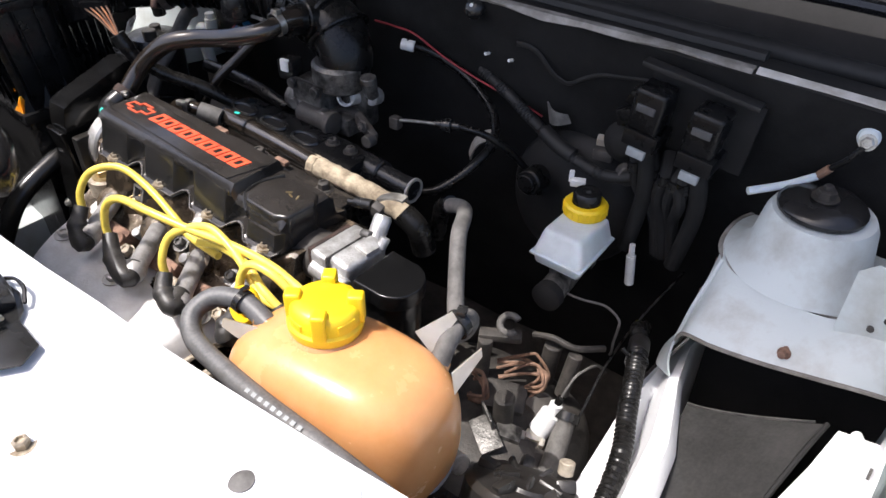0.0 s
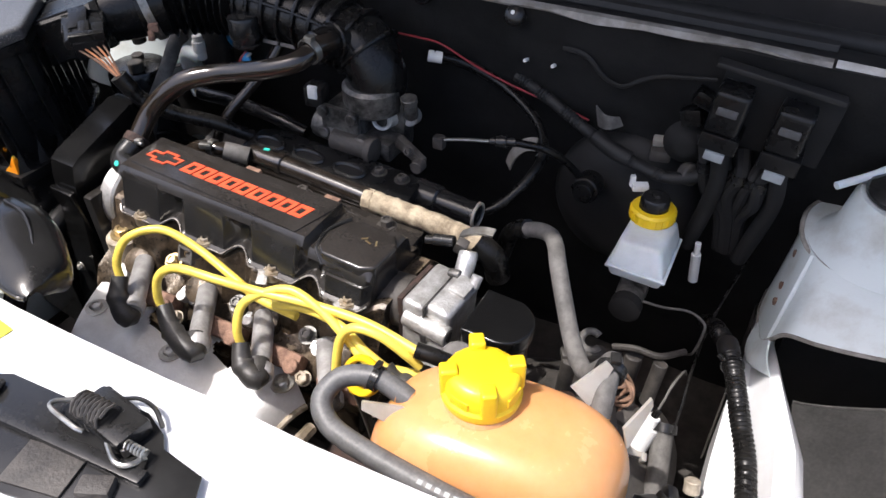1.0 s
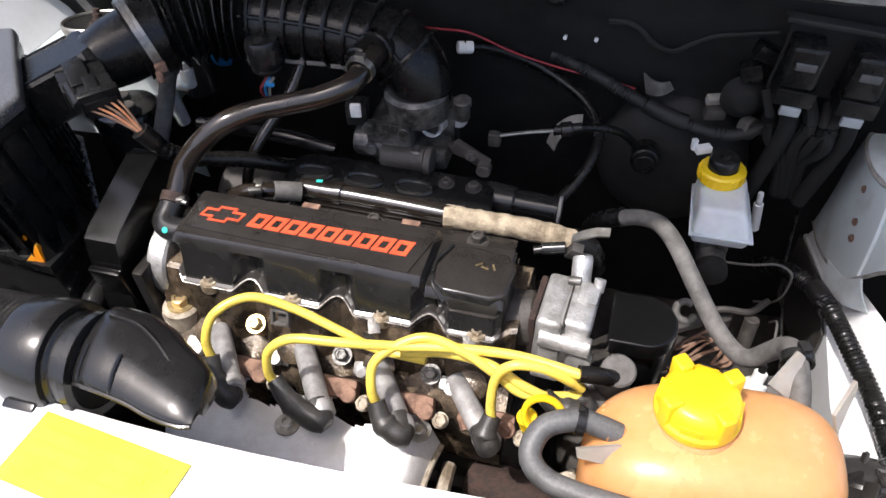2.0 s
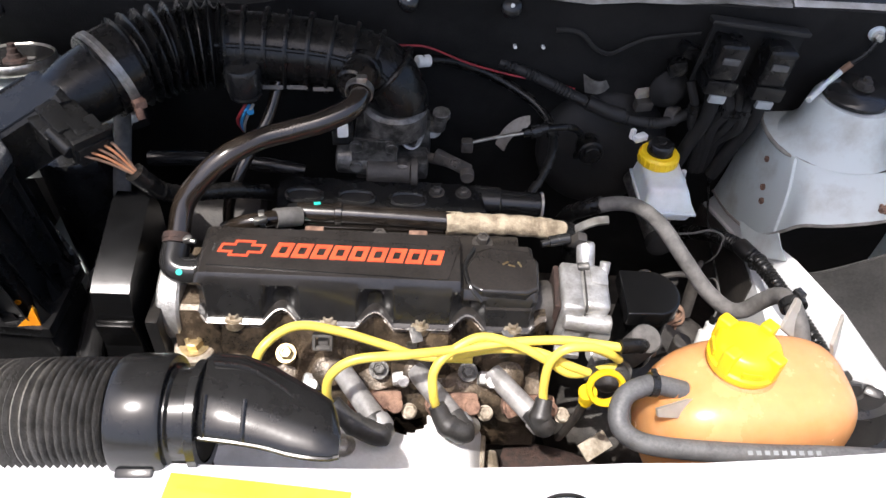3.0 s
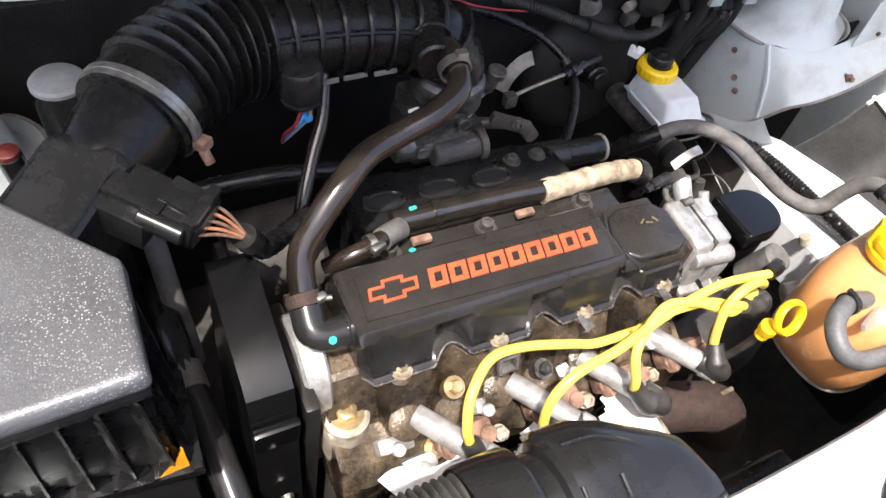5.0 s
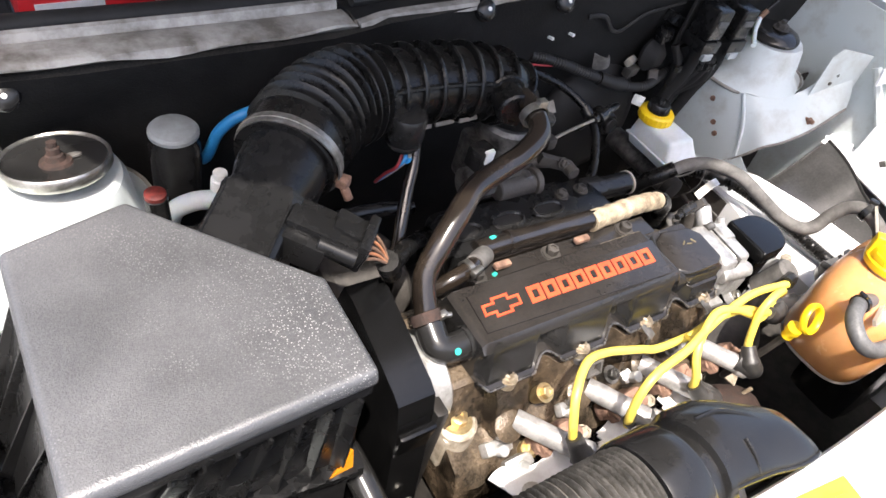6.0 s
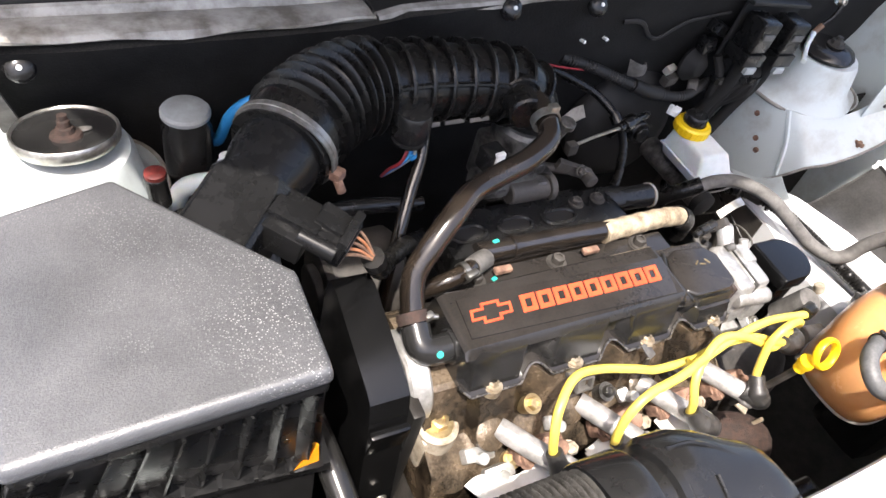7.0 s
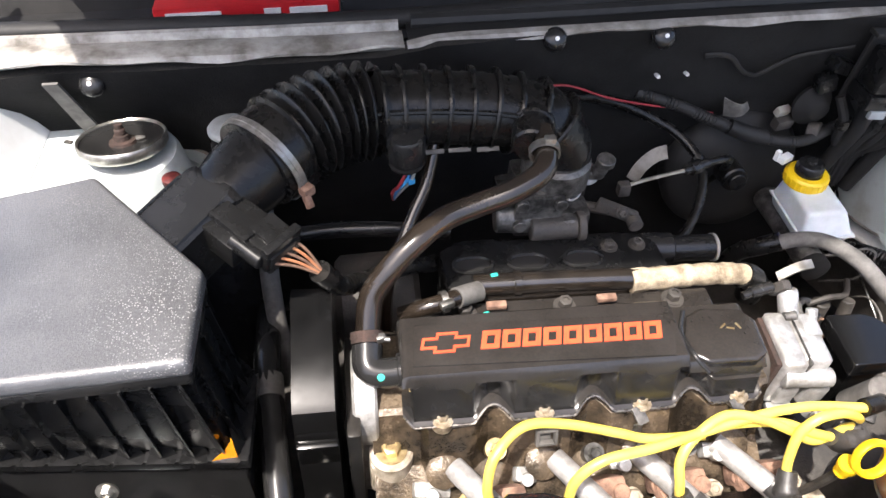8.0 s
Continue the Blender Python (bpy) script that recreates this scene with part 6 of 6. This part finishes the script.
part("inner_wire", tube([(0.050, 0.205, 0.830), (0.090, 0.206, 0.840), (0.125, 0.205, 0.848)], 0.0022, 8), STEEL, cc, "bright steel wire")
part("adjuster", merged(rod((0.120, 0.205, 0.847), (0.150, 0.212, 0.850), 0.0055), rod((0.128, 0.206, 0.848), (0.140, 0.209, 0.849), 0.0085)), BLACK, cc)
part("sheath", tube([(0.148, 0.211, 0.850), (0.180, 0.225, 0.842), (0.200, 0.250, 0.815), (0.212, 0.275, 0.78), (0.215, 0.30, 0.74)], 0.0045, 10), RUBBER, cc)
part("anchor", obox((0.055, 0.205, 0.828), (0.014, 0.012, 0.016), (0, 0, 0), 0.003), DARKIRON, cc)
rw = thing("wiring", (0.1, 0.30, 0.83), "black wiring harness with a red wire on the firewall", "wiring harness")
part("red_wire", tube([(-0.06, 0.300, 0.905), (-0.02, 0.298, 0.906), (0.01, 0.300, 0.902), (0.06, 0.306, 0.878), (0.12, 0.312, 0.858), (0.16, 0.315, 0.85), (0.20, 0.316, 0.838)], 0.0014, 7), REDW, rw, "red wire")
part("conduit", sweep(spline([(0.10, 0.325, 0.87), (0.15, 0.312, 0.856), (0.20, 0.300, 0.836), (0.25, 0.290, 0.818), (0.308, 0.285, 0.808), (0.36, 0.295, 0.82), (0.40, 0.30, 0.80)], 24), lambda s: 0.0072 + 0.0007 * math.sin(s * 420), 12), STRIP, rw, "black corrugated conduit")
part("tape", tube([(0.215, 0.297, 0.831), (0.24, 0.291, 0.822), (0.262, 0.289, 0.816)], 0.0098, 12), STRIP, rw)
cb = thing("wire_plug", (0.289, 0.31, 0.82), "cream plastic plug on a dark fitting", "connector")
part("shell", merged(obox((0.289, 0.312, 0.836), (0.018, 0.010, 0.012), (20, 0, 15), 0.002)), TAB, cb, "cream plastic shell")
part("fitting", merged(obox((0.292, 0.308, 0.822), (0.024, 0.014, 0.016), (10, 0, 10), 0.003), rod((0.325, 0.30, 0.812), (0.335, 0.29, 0.815), 0.013)), DARKIRON, cb)
lt = thing("loose_bracket", (0.175, 0.31, 0.86), "bent pale metal bracket on the firewall", "bracket")
part("plate", sheet([[(0.208 + 0.028 * u + 0.006 * v, 0.314 - 0.010 * math.sin(3 * u), 0.862 - 0.008 * u * (1 - v) - 0.026 * v * (1 - 0.3 * u)) for u in np.linspace(0, 1, 8)] for v in np.linspace(0, 1, 4)], 0.002), GREYRUB, lt)
part("strap", tube([(0.162, 0.306, 0.926), (0.180, 0.304, 0.927), (0.195, 0.304, 0.921), (0.210, 0.306, 0.905), (0.222, 0.308, 0.897), (0.236, 0.308, 0.895), (0.255, 0.307, 0.907), (0.275, 0.306, 0.917), (0.300, 0.304, 0.922), (0.335, 0.298, 0.930)], lambda s: 0.0034 - 0.0014 * s, 8, shape=(0.6, 1)), STRIP, lt, "dark strap")

# ---- relay carrier ----
rb = thing("relay_carrier", (0.395, 0.285, 0.85), "black relay carrier with two relays under a dark ledge", "relay box")
part("ledge", obox((0.395, 0.280, 0.950), (0.125, 0.016, 0.006), (0, 8, 2), 0.002), STRIP, rb, "dark dusty ledge")
part("back_plate", obox((0.397, 0.290, 0.905), (0.118, 0.005, 0.080), (0, 6, 2), 0.002), TRAY, rb)
for x, z in ((0.357, 0.920), (0.417, 0.913)):
    r_ = part("relay", obox((x, 0.262, z), (0.034, 0.036, 0.046), (0, 6, 0), 0.005, 3), CASE, rb, "black relay")
    part("base", obox((x - 0.001, 0.262, z - 0.032), (0.038, 0.040, 0.018), (0, 6, 0), 0.002), CASE, r_)
    part("band", obox((x, 0.2425, z + 0.004), (0.020, 0.003, 0.008), (0, 6, 0), 0.001), DARKRUB, r_, "grey printed band")
    part("tab", obox((x - 0.002, 0.243, z - 0.046), (0.020, 0.006, 0.010), (0, 6, 0), 0.001), CANCAP, r_, "pale locking tab")
    part("loom", tube([(x, 0.262, z - 0.04), (x + 0.006, 0.268, z - 0.085), (x + 0.002, 0.280, z - 0.13), (x - 0.01, 0.29, 0.72)], 0.0095, 10), TRAY, rb, "black wire loom")
hn = thing("relay_harness", (0.36, 0.28, 0.80), "tangled black wiring loom with taped branches under the relays", "wiring harness")
for k in range(5):
    a = 0.9 * k
    part("branch", tube([(0.335 + 0.022 * k, 0.285, 0.872 - 0.004 * k), (0.345 + 0.016 * k + 0.008 * math.sin(a), 0.268 + 0.006 * math.cos(a), 0.845), (0.350 + 0.014 * k, 0.272 + 0.007 * math.sin(a + 1), 0.815), (0.372 + 0.006 * k, 0.290, 0.775), (0.380 + 0.005 * k, 0.30, 0.72)], 0.0058 + 0.0012 * (k % 3), 9), TRAY, hn)
    part("tape", tube([(0.345 + 0.016 * k + 0.008 * math.sin(a), 0.268 + 0.006 * math.cos(a), 0.847), (0.347 + 0.0155 * k + 0.006 * math.sin(a), 0.2685 + 0.006 * math.cos(a), 0.835)], 0.0088, 9), CASE, hn, "shiny tape wrap")
part("grommet", lathe([(0.024, -0.004), (0.026, 0.002), (0.020, 0.008), (0.014, 0.016), (0.010, 0.018), (0, 0.018)], aim((0.318, 0.305, 0.848), (0.1, -1, 0.1)), 22), TRAY, hn, "black rubber grommet")
part("block", merged(obox((0.330, 0.300, 0.905), (0.030, 0.020, 0.016), (0, 25, 8), 0.003), obox((0.318, 0.298, 0.884), (0.022, 0.018, 0.020), (0, -15, 0), 0.003)), CASE, hn, "black connector block")
st = thing("earth_strap", (0.53, 0.32, 0.87), "earth cable bolted to the body beside a pale sleeve", "cable")
part("grommet", lathe([(0.009, -0.003), (0.0102, 0.001), (0.008, 0.004), (0, 0.004)], aim((0.550, 0.300, 0.934), (0, -1, 0.2)), 22), MILK, st, "white grommet")
part("bolt", hexbolt((0.551, 0.296, 0.931), (0, -1, 0.2), r=0.006, h=0.006, washer=0.008), STEEL, st)
part("cable", tube([(0.550, 0.291, 0.928), (0.541, 0.288, 0.912), (0.528, 0.290, 0.896), (0.520, 0.290, 0.884)], 0.003, 8), RUBBER, st)
part("copper_end", tube([(0.530, 0.289, 0.899), (0.522, 0.290, 0.887)], 0.0042, 8), TANWIRE, st)
part("sleeve", tube([(0.522, 0.290, 0.887), (0.500, 0.275, 0.876), (0.472, 0.250, 0.870)], 0.0040, 8), MILK, st, "white plastic sleeve")

# ---- beside the tank ----
cd = thing("wiring_conduit", (0.45, 0.1, 0.68), "black corrugated wiring conduit along the side rail", "wiring conduit")
part("conduit", sweep(spline([(0.392, 0.30, 0.60), (0.400, 0.25, 0.645), (0.412, 0.211, 0.674), (0.428, 0.170, 0.690), (0.440, 0.135, 0.693), (0.456, 0.088, 0.686), (0.473, 0.043, 0.674), (0.485, -0.02, 0.666), (0.495, -0.10, 0.660)], 30), lambda s: 0.0098 + 0.0009 * math.sin(s * 560), 14), RUBBER, cd)
part("tie", merged(lathe([(0.0108, -0.002), (0.0126, -0.002), (0.0126, 0.002), (0.0108, 0.002)], aim((0.436, 0.147, 0.692), (0.3, -0.9, 0.05)), 16), obox((0.424, 0.143, 0.702), (0.012, 0.004, 0.004), (0, 30, 0), 0.001)), BLACK, cd)
part("tape", lathe([(0.0108, -0.012), (0.0116, -0.010), (0.0116, 0.010), (0.0108, 0.012)], aim((0.428, 0.170, 0.690), (0.3, -0.93, 0.1)), 16), DUSTY, cd, "dusty tape")
bl = thing("bonnet_cable", (0.42, 0.18, 0.68), "thin black release cable", "cable")
part("sheath", tube([(0.418, 0.316, 0.700), (0.402, 0.232, 0.670), (0.399, 0.165, 0.652), (0.401, 0.12, 0.63), (0.40, 0.09, 0.60)], 0.0017, 8), RUBBER, bl)
gh = thing("gearbox_breather", (0.40, 0.08, 0.58), "grey rubber gearbox hose", "hose")
part("hose", tube([(0.390, 0.098, 0.622), (0.395, 0.075, 0.604), (0.400, 0.050, 0.588), (0.402, 0.01, 0.56)], 0.0115, 14), GREYRUB, gh)
part("clamp", lathe([(0.0125, -0.005), (0.0145, -0.005), (0.0145, 0.005), (0.0125, 0.005)], aim((0.391, 0.094, 0.619), (0.15, -0.8, -0.6)), 16), BLACK, gh)
wc = thing("sensor_connector", (0.37, 0.09, 0.60), "white plastic sensor connector with thin wires", "connector")
part("shell", merged(rod((0.369, 0.073, 0.598), (0.376, 0.088, 0.622), 0.0125, 18), rod((0.376, 0.088, 0.622), (0.378, 0.092, 0.634), 0.0075, 14)), WHITEP, wc)
part("seal", rod((0.378, 0.092, 0.633), (0.380, 0.097, 0.642), 0.0042, 12), RUBBER, wc, "black wire seal")
part("base", merged(obox((0.367, 0.066, 0.592), (0.020, 0.012, 0.026), (20, 10, 20), 0.003), obox((0.356, 0.060, 0.590), (0.006, 0.010, 0.028), (20, 10, 20), 0.002), obox((0.378, 0.064, 0.590), (0.006, 0.010, 0.028), (20, 10, 20), 0.002)), TAB, wc, "yellowed locking clip")
part("lead", tube([(0.380, 0.097, 0.642), (0.383, 0.103, 0.655), (0.386, 0.118, 0.664), (0.392, 0.15, 0.655), (0.394, 0.18, 0.62)], 0.0015, 6), GREYRUB, wc)
rng = random.Random(5)
for k in range(7):
    d, j = 0.0028 * k, [Vector((rng.uniform(-1, 1), rng.uniform(-1, 1), rng.uniform(-1, 1))) * 0.006 for q in range(6)]
    run = [(0.284 + d, 0.112 - d, 0.622), (0.312 + d, 0.128 - 0.7 * d, 0.637 - 0.4 * d), (0.333 + 0.6 * d, 0.134 - d, 0.637 - 0.5 * d), (0.343, 0.128 - d, 0.624 - 0.3 * d), (0.341 - d, 0.112 - 0.6 * d, 0.610), (0.332 - d, 0.086, 0.600)]
    part("wire", tube([Vector(p) + q for p, q in zip(run, j)], 0.0019, 7), TANWIRE, wc, "dusty tan wire")
for k in range(4):
    d, j = 0.005 * k, [Vector((rng.uniform(-1, 1), rng.uniform(-1, 1), rng.uniform(-1, 1))) * 0.004 for q in range(5)]
    run = [(0.278, 0.071, 0.640 - d), (0.290, 0.073, 0.641 - d), (0.300, 0.066, 0.630 - d), (0.297, 0.056, 0.620 - d), (0.284, 0.055, 0.622 - d)]
    part("wire", tube([Vector(p) + q for p, q in zip(run, j)], 0.0021, 7), TANWIRE, wc, "dusty tan wire")
gb = thing("gearbox", (0.30, 0.05, 0.42), "grimy cast gearbox casing deep in the bay", "gearbox")
part("casing", merged(superell((0.29, 0.06, 0.52), (0.13, 0.13, 0.085), 0.7, 0.7, 32, 18)), DARKIRON, gb)
part("selector", merged(rod((0.27, 0.10, 0.58), (0.275, 0.10, 0.665), 0.009), obox((0.285, 0.115, 0.665), (0.05, 0.016, 0.010), (0, 0, 30), 0.003), rod((0.33, 0.06, 0.575), (0.33, 0.06, 0.64), 0.012)), DARKIRON, gb)
part("bracket", merged(obox((0.330, 0.026, 0.611), (0.044, 0.026, 0.003), (15, 8, -35), 0.001), obox((0.322, 0.040, 0.620), (0.030, 0.003, 0.022), (10, 0, -35), 0.001), obox((0.345, 0.048, 0.602), (0.030, 0.022, 0.010), (0, 10, 20), 0.003)), GRIMALU, gb, "dull alloy bracket")
part("housing", merged(obox((0.315, 0.085, 0.600), (0.050, 0.040, 0.030), (10, 5, 25), 0.006), obox((0.352, 0.105, 0.592), (0.036, 0.034, 0.030), (0, 12, -10), 0.006), rod((0.362, 0.135, 0.60), (0.366, 0.150, 0.655), 0.0085, 14), rod((0.33, 0.150, 0.58), (0.335, 0.155, 0.650), 0.011, 14)), DARKIRON, gb, "grimy selector housing")
part("lever_rod", tube([(0.31, 0.15, 0.655), (0.335, 0.150, 0.664), (0.362, 0.155, 0.660), (0.385, 0.185, 0.65)], 0.0040, 8), DARKIRON, gb, "dull linkage rod")
part("clip", sweep([aim((0.289, 0.127, 0.676), (0.2, -0.5, 0.8)) @ Vector((0.011 * math.cos(a), 0.011 * math.sin(a), 0)) for a in np.linspace(0.6, 5.6, 22)], 0.0042, 10), GREYRUB, gb, "pale grey open cable clip")
part("mount", merged(obox((0.25, 0.02, 0.62), (0.06, 0.05, 0.04), (0, 10, 15), 0.006)), DARKIRON, gb)
hc = thing("headlamp_cover", (0.44, -0.10, 0.70), "grimy black round headlamp rear cover", "headlamp cover")
part("shell", lathe([(0.052, -0.03), (0.053, 0.0), (0.048, 0.006), (0.030, 0.009), (0.028, 0.012), (0.012, 0.013), (0, 0.010)], aim((0.435, -0.075, 0.715), (-0.1, 0.55, 0.8)), 32), DUSTY, hc)
for k in range(5):
    a = 2 * math.pi * k / 5
    part("lug", obox(aim((0.435, -0.075, 0.715), (-0.1, 0.55, 0.8)) @ Vector((0.036 * math.cos(a), 0.036 * math.sin(a), 0.010)), (0.018, 0.012, 0.010), (-30, 0, math.degrees(a)), 0.003), DUSTY, hc)
    part("rib", obox(aim((0.435, -0.075, 0.715), (-0.1, 0.55, 0.8)) @ Vector((0.020 * math.cos(a + 0.6), 0.020 * math.sin(a + 0.6), 0.012)), (0.022, 0.004, 0.006), (-30, 0, math.degrees(a + 0.6)), 0.001), DUSTY, hc)
part("lamp_case", box(0.36, 0.56, -0.20, -0.11, 0.55, 0.72, 0.02), BLACK, hc)
part("white_cap", merged(rod((0.340, -0.064, 0.680), (0.366, -0.072, 0.690), 0.0105, 16), rod((0.320, -0.056, 0.672), (0.342, -0.065, 0.681), 0.016, 16)), LUGM, hc, "cream bulb cap")
part("bulb_plug", merged(rod((0.435, 0.008, 0.648), (0.433, 0.014, 0.660), 0.0080, 14)), LUGM, hc, "pale round plug")
wp = thing("white_sleeve", (0.365, 0.275, 0.68), "small white plastic sleeve on a cable", "cable sleeve")
part("sleeve", merged(rod((0.366, 0.276, 0.680), (0.362, 0.275, 0.722), 0.0058), rod((0.362, 0.275, 0.722), (0.361, 0.275, 0.738), 0.0036)), WHITEP, wp)

# ---- radiator behind the front panel ----
rd = thing("radiator", (0, -0.20, 0.45), "black radiator with a plastic fan shroud", "radiator")
part("top_tank", box(-0.33, 0.20, -0.224, -0.198, 0.60, 0.655, 0.010, 3), BLACK, rd)
part("core", box(-0.32, 0.19, -0.218, -0.202, 0.36, 0.60, 0.002), DARKIRON, rd)
part("fan_shroud", merged(box(-0.10, 0.20, -0.197, -0.189, 0.40, 0.61, 0.004), lathe([(0.085, 0), (0.093, 0), (0.093, 0.02), (0.085, 0.02)], aim((0.05, -0.19, 0.50), (0, 1, 0)), 32)), BLACK, rd)

# ---- left rear corner ----
pr = thing("fluid_can", (-0.372, 0.282, 0.776), "black fluid can with a pale domed cap", "fluid reservoir")
part("can", lathe([(0.022, -0.10), (0.027, -0.095), (0.027, -0.012), (0.025, -0.008), (0.024, 0.0), (0, 0.0)], pose(-0.372, 0.282, 0.876), 28), GLOSS, pr)
part("cap", lathe([(0.0265, -0.001), (0.0265, 0.003), (0.024, 0.006), (0.014, 0.008), (0, 0.0085)], pose(-0.372, 0.282, 0.877), 30), CANCAP, pr, "pale domed cap")
pr.matrix_world = pose(-0.368, 0.292, 0.792) @ Matrix.Scale(0.9, 4)
bh = thing("blue_tube", (-0.33, 0.28, 0.85), "bright blue vacuum tube", "tube")
part("tube", tube([(-0.285, 0.285, 0.895), (-0.300, 0.275, 0.903), (-0.316, 0.278, 0.895), (-0.328, 0.287, 0.874), (-0.335, 0.292, 0.850), (-0.338, 0.304, 0.832), (-0.339, 0.325, 0.820)], 0.0058, 10), BLUE, bh)
ac = thing("refrigerant_pipe", (-0.36, 0.27, 0.78), "white coated refrigerant pipe with a charging valve", "pipe")
part("pipe", tube([(-0.344, 0.236, 0.838), (-0.352, 0.234, 0.841), (-0.372, 0.240, 0.838), (-0.388, 0.250, 0.818), (-0.392, 0.26, 0.76)], 0.0095, 12), MILK, ac)
part("valve", merged(rod((-0.345, 0.238, 0.835), (-0.343, 0.238, 0.862), 0.009), rod((-0.343, 0.238, 0.862), (-0.343, 0.238, 0.870), 0.007)), WHITEP, ac)
vc2 = thing("valve_cap", (-0.412, 0.196, 0.87), "black cap with a worn red top", "cap")
part("cap", rod((-0.411, 0.198, 0.862), (-0.413, 0.195, 0.899), 0.0098, 18), BLACK, vc2)
part("top", lathe([(0.0092, 0), (0.0092, 0.004), (0.007, 0.005), (0, 0.004)], aim((-0.413, 0.195, 0.898), (0, 0, 1)), 18), REDCAP, vc2, "worn red top")
lp = thing("air_conditioning_hose", (-0.338, 0.0, 0.60), "glossy black hose running past the filter box", "hose")
part("hose", tube([(-0.335, 0.20, 0.70), (-0.338, 0.14, 0.76), (-0.338, 0.06, 0.775), (-0.333, 0.0, 0.765), (-0.328, -0.06, 0.75), (-0.325, -0.12, 0.72), (-0.33, -0.16, 0.66)], 0.013, 12), GLOSS, lp)
part("band", lathe([(0.0132, -0.012), (0.0145, -0.012), (0.0145, 0.012), (0.0132, 0.012)], aim((-0.336, 0.03, 0.771), (0.06, -1, -0.1)), 18), GREYRUB, lp, "pale tape band")
cn = thing("receiver_drier", (-0.388, 0.165, 0.60), "black round receiver drier can beside the strut tower", "canister")
part("can", lathe([(0, -0.24), (0.036, -0.24), (0.040, -0.23), (0.040, -0.012), (0.036, -0.004), (0.012, 0.0), (0, 0.0)], pose(-0.388, 0.165, 0.852), 32), BLACK, cn)
part("fitting", merged(rod((-0.372, 0.15, 0.848), (-0.372, 0.15, 0.862), 0.010), rod((-0.395, 0.175, 0.848), (-0.395, 0.175, 0.858), 0.008)), DARKIRON, cn)
sh = thing("suction_hose", (-0.33, 0.15, 0.70), "dark grey rubber hose beside the intake duct", "hose")
part("hose", tube([(-0.332, 0.205, 0.885), (-0.331, 0.190, 0.882), (-0.330, 0.170, 0.862), (-0.330, 0.150, 0.842), (-0.330, 0.124, 0.815), (-0.328, 0.10, 0.77), (-0.325, 0.09, 0.70)], 0.0095, 12), GREYRUB, sh)
hz = thing("heater_pipe", (-0.27, 0.19, 0.80), "dark horizontal coolant pipe behind the engine", "pipe")
part("pipe", tube([(-0.325, 0.205, 0.802), (-0.27, 0.205, 0.803), (-0.20, 0.202, 0.80), (-0.14, 0.20, 0.79)], 0.0095, 12), BLACK, hz)
v2 = thing("vacuum_hose", (-0.19, 0.15, 0.78), "thin black vacuum hose", "hose")
part("hose", tube([(-0.156, 0.200, 0.916), (-0.168, 0.175, 0.885), (-0.184, 0.155, 0.862), (-0.202, 0.130, 0.835), (-0.215, 0.115, 0.80), (-0.22, 0.11, 0.74)], 0.0066, 12), PIPE, v2)
sm = thing("starter_motor", (-0.20, 0.15, 0.62), "dark ribbed alternator low behind the engine", "alternator")
part("case", merged(rod((-0.27, 0.16, 0.73), (-0.18, 0.16, 0.73), 0.055, 28), rod((-0.28, 0.16, 0.73), (-0.27, 0.16, 0.73), 0.030, 22)), DARKIRON, sm)

# ---- plenum: red battery ----
bt = thing("battery", (-0.35, 0.52, 0.80), "red car battery with white printed panel in the plenum", "battery")
part("case", box(-0.462, -0.238, 0.455, 0.60, 0.875, 0.90, 0.006), BLACK, bt, "black battery base")
part("top", box(-0.460, -0.240, 0.458, 0.598, 0.90, 0.940, 0.006), RED, bt, "red battery top")
for k, (x0, x1) in enumerate(((-0.445, -0.38), (-0.33, -0.31), (-0.30, -0.255))):
    part("print_bar", box(x0, x1, 0.4565, 0.459, 0.926, 0.934, 0.0), WHITEP, bt, "white printed bar")
wl = thing("wiper_arm", (0.3, 0.62, 0.95), "black wiper arm lying over the plenum", "wiper arm")
part("arm", tube([(0.10, 0.52, 0.965), (0.30, 0.55, 0.972), (0.50, 0.57, 0.968), (0.66, 0.56, 0.96)], 0.009, 8), BLACK, wl)
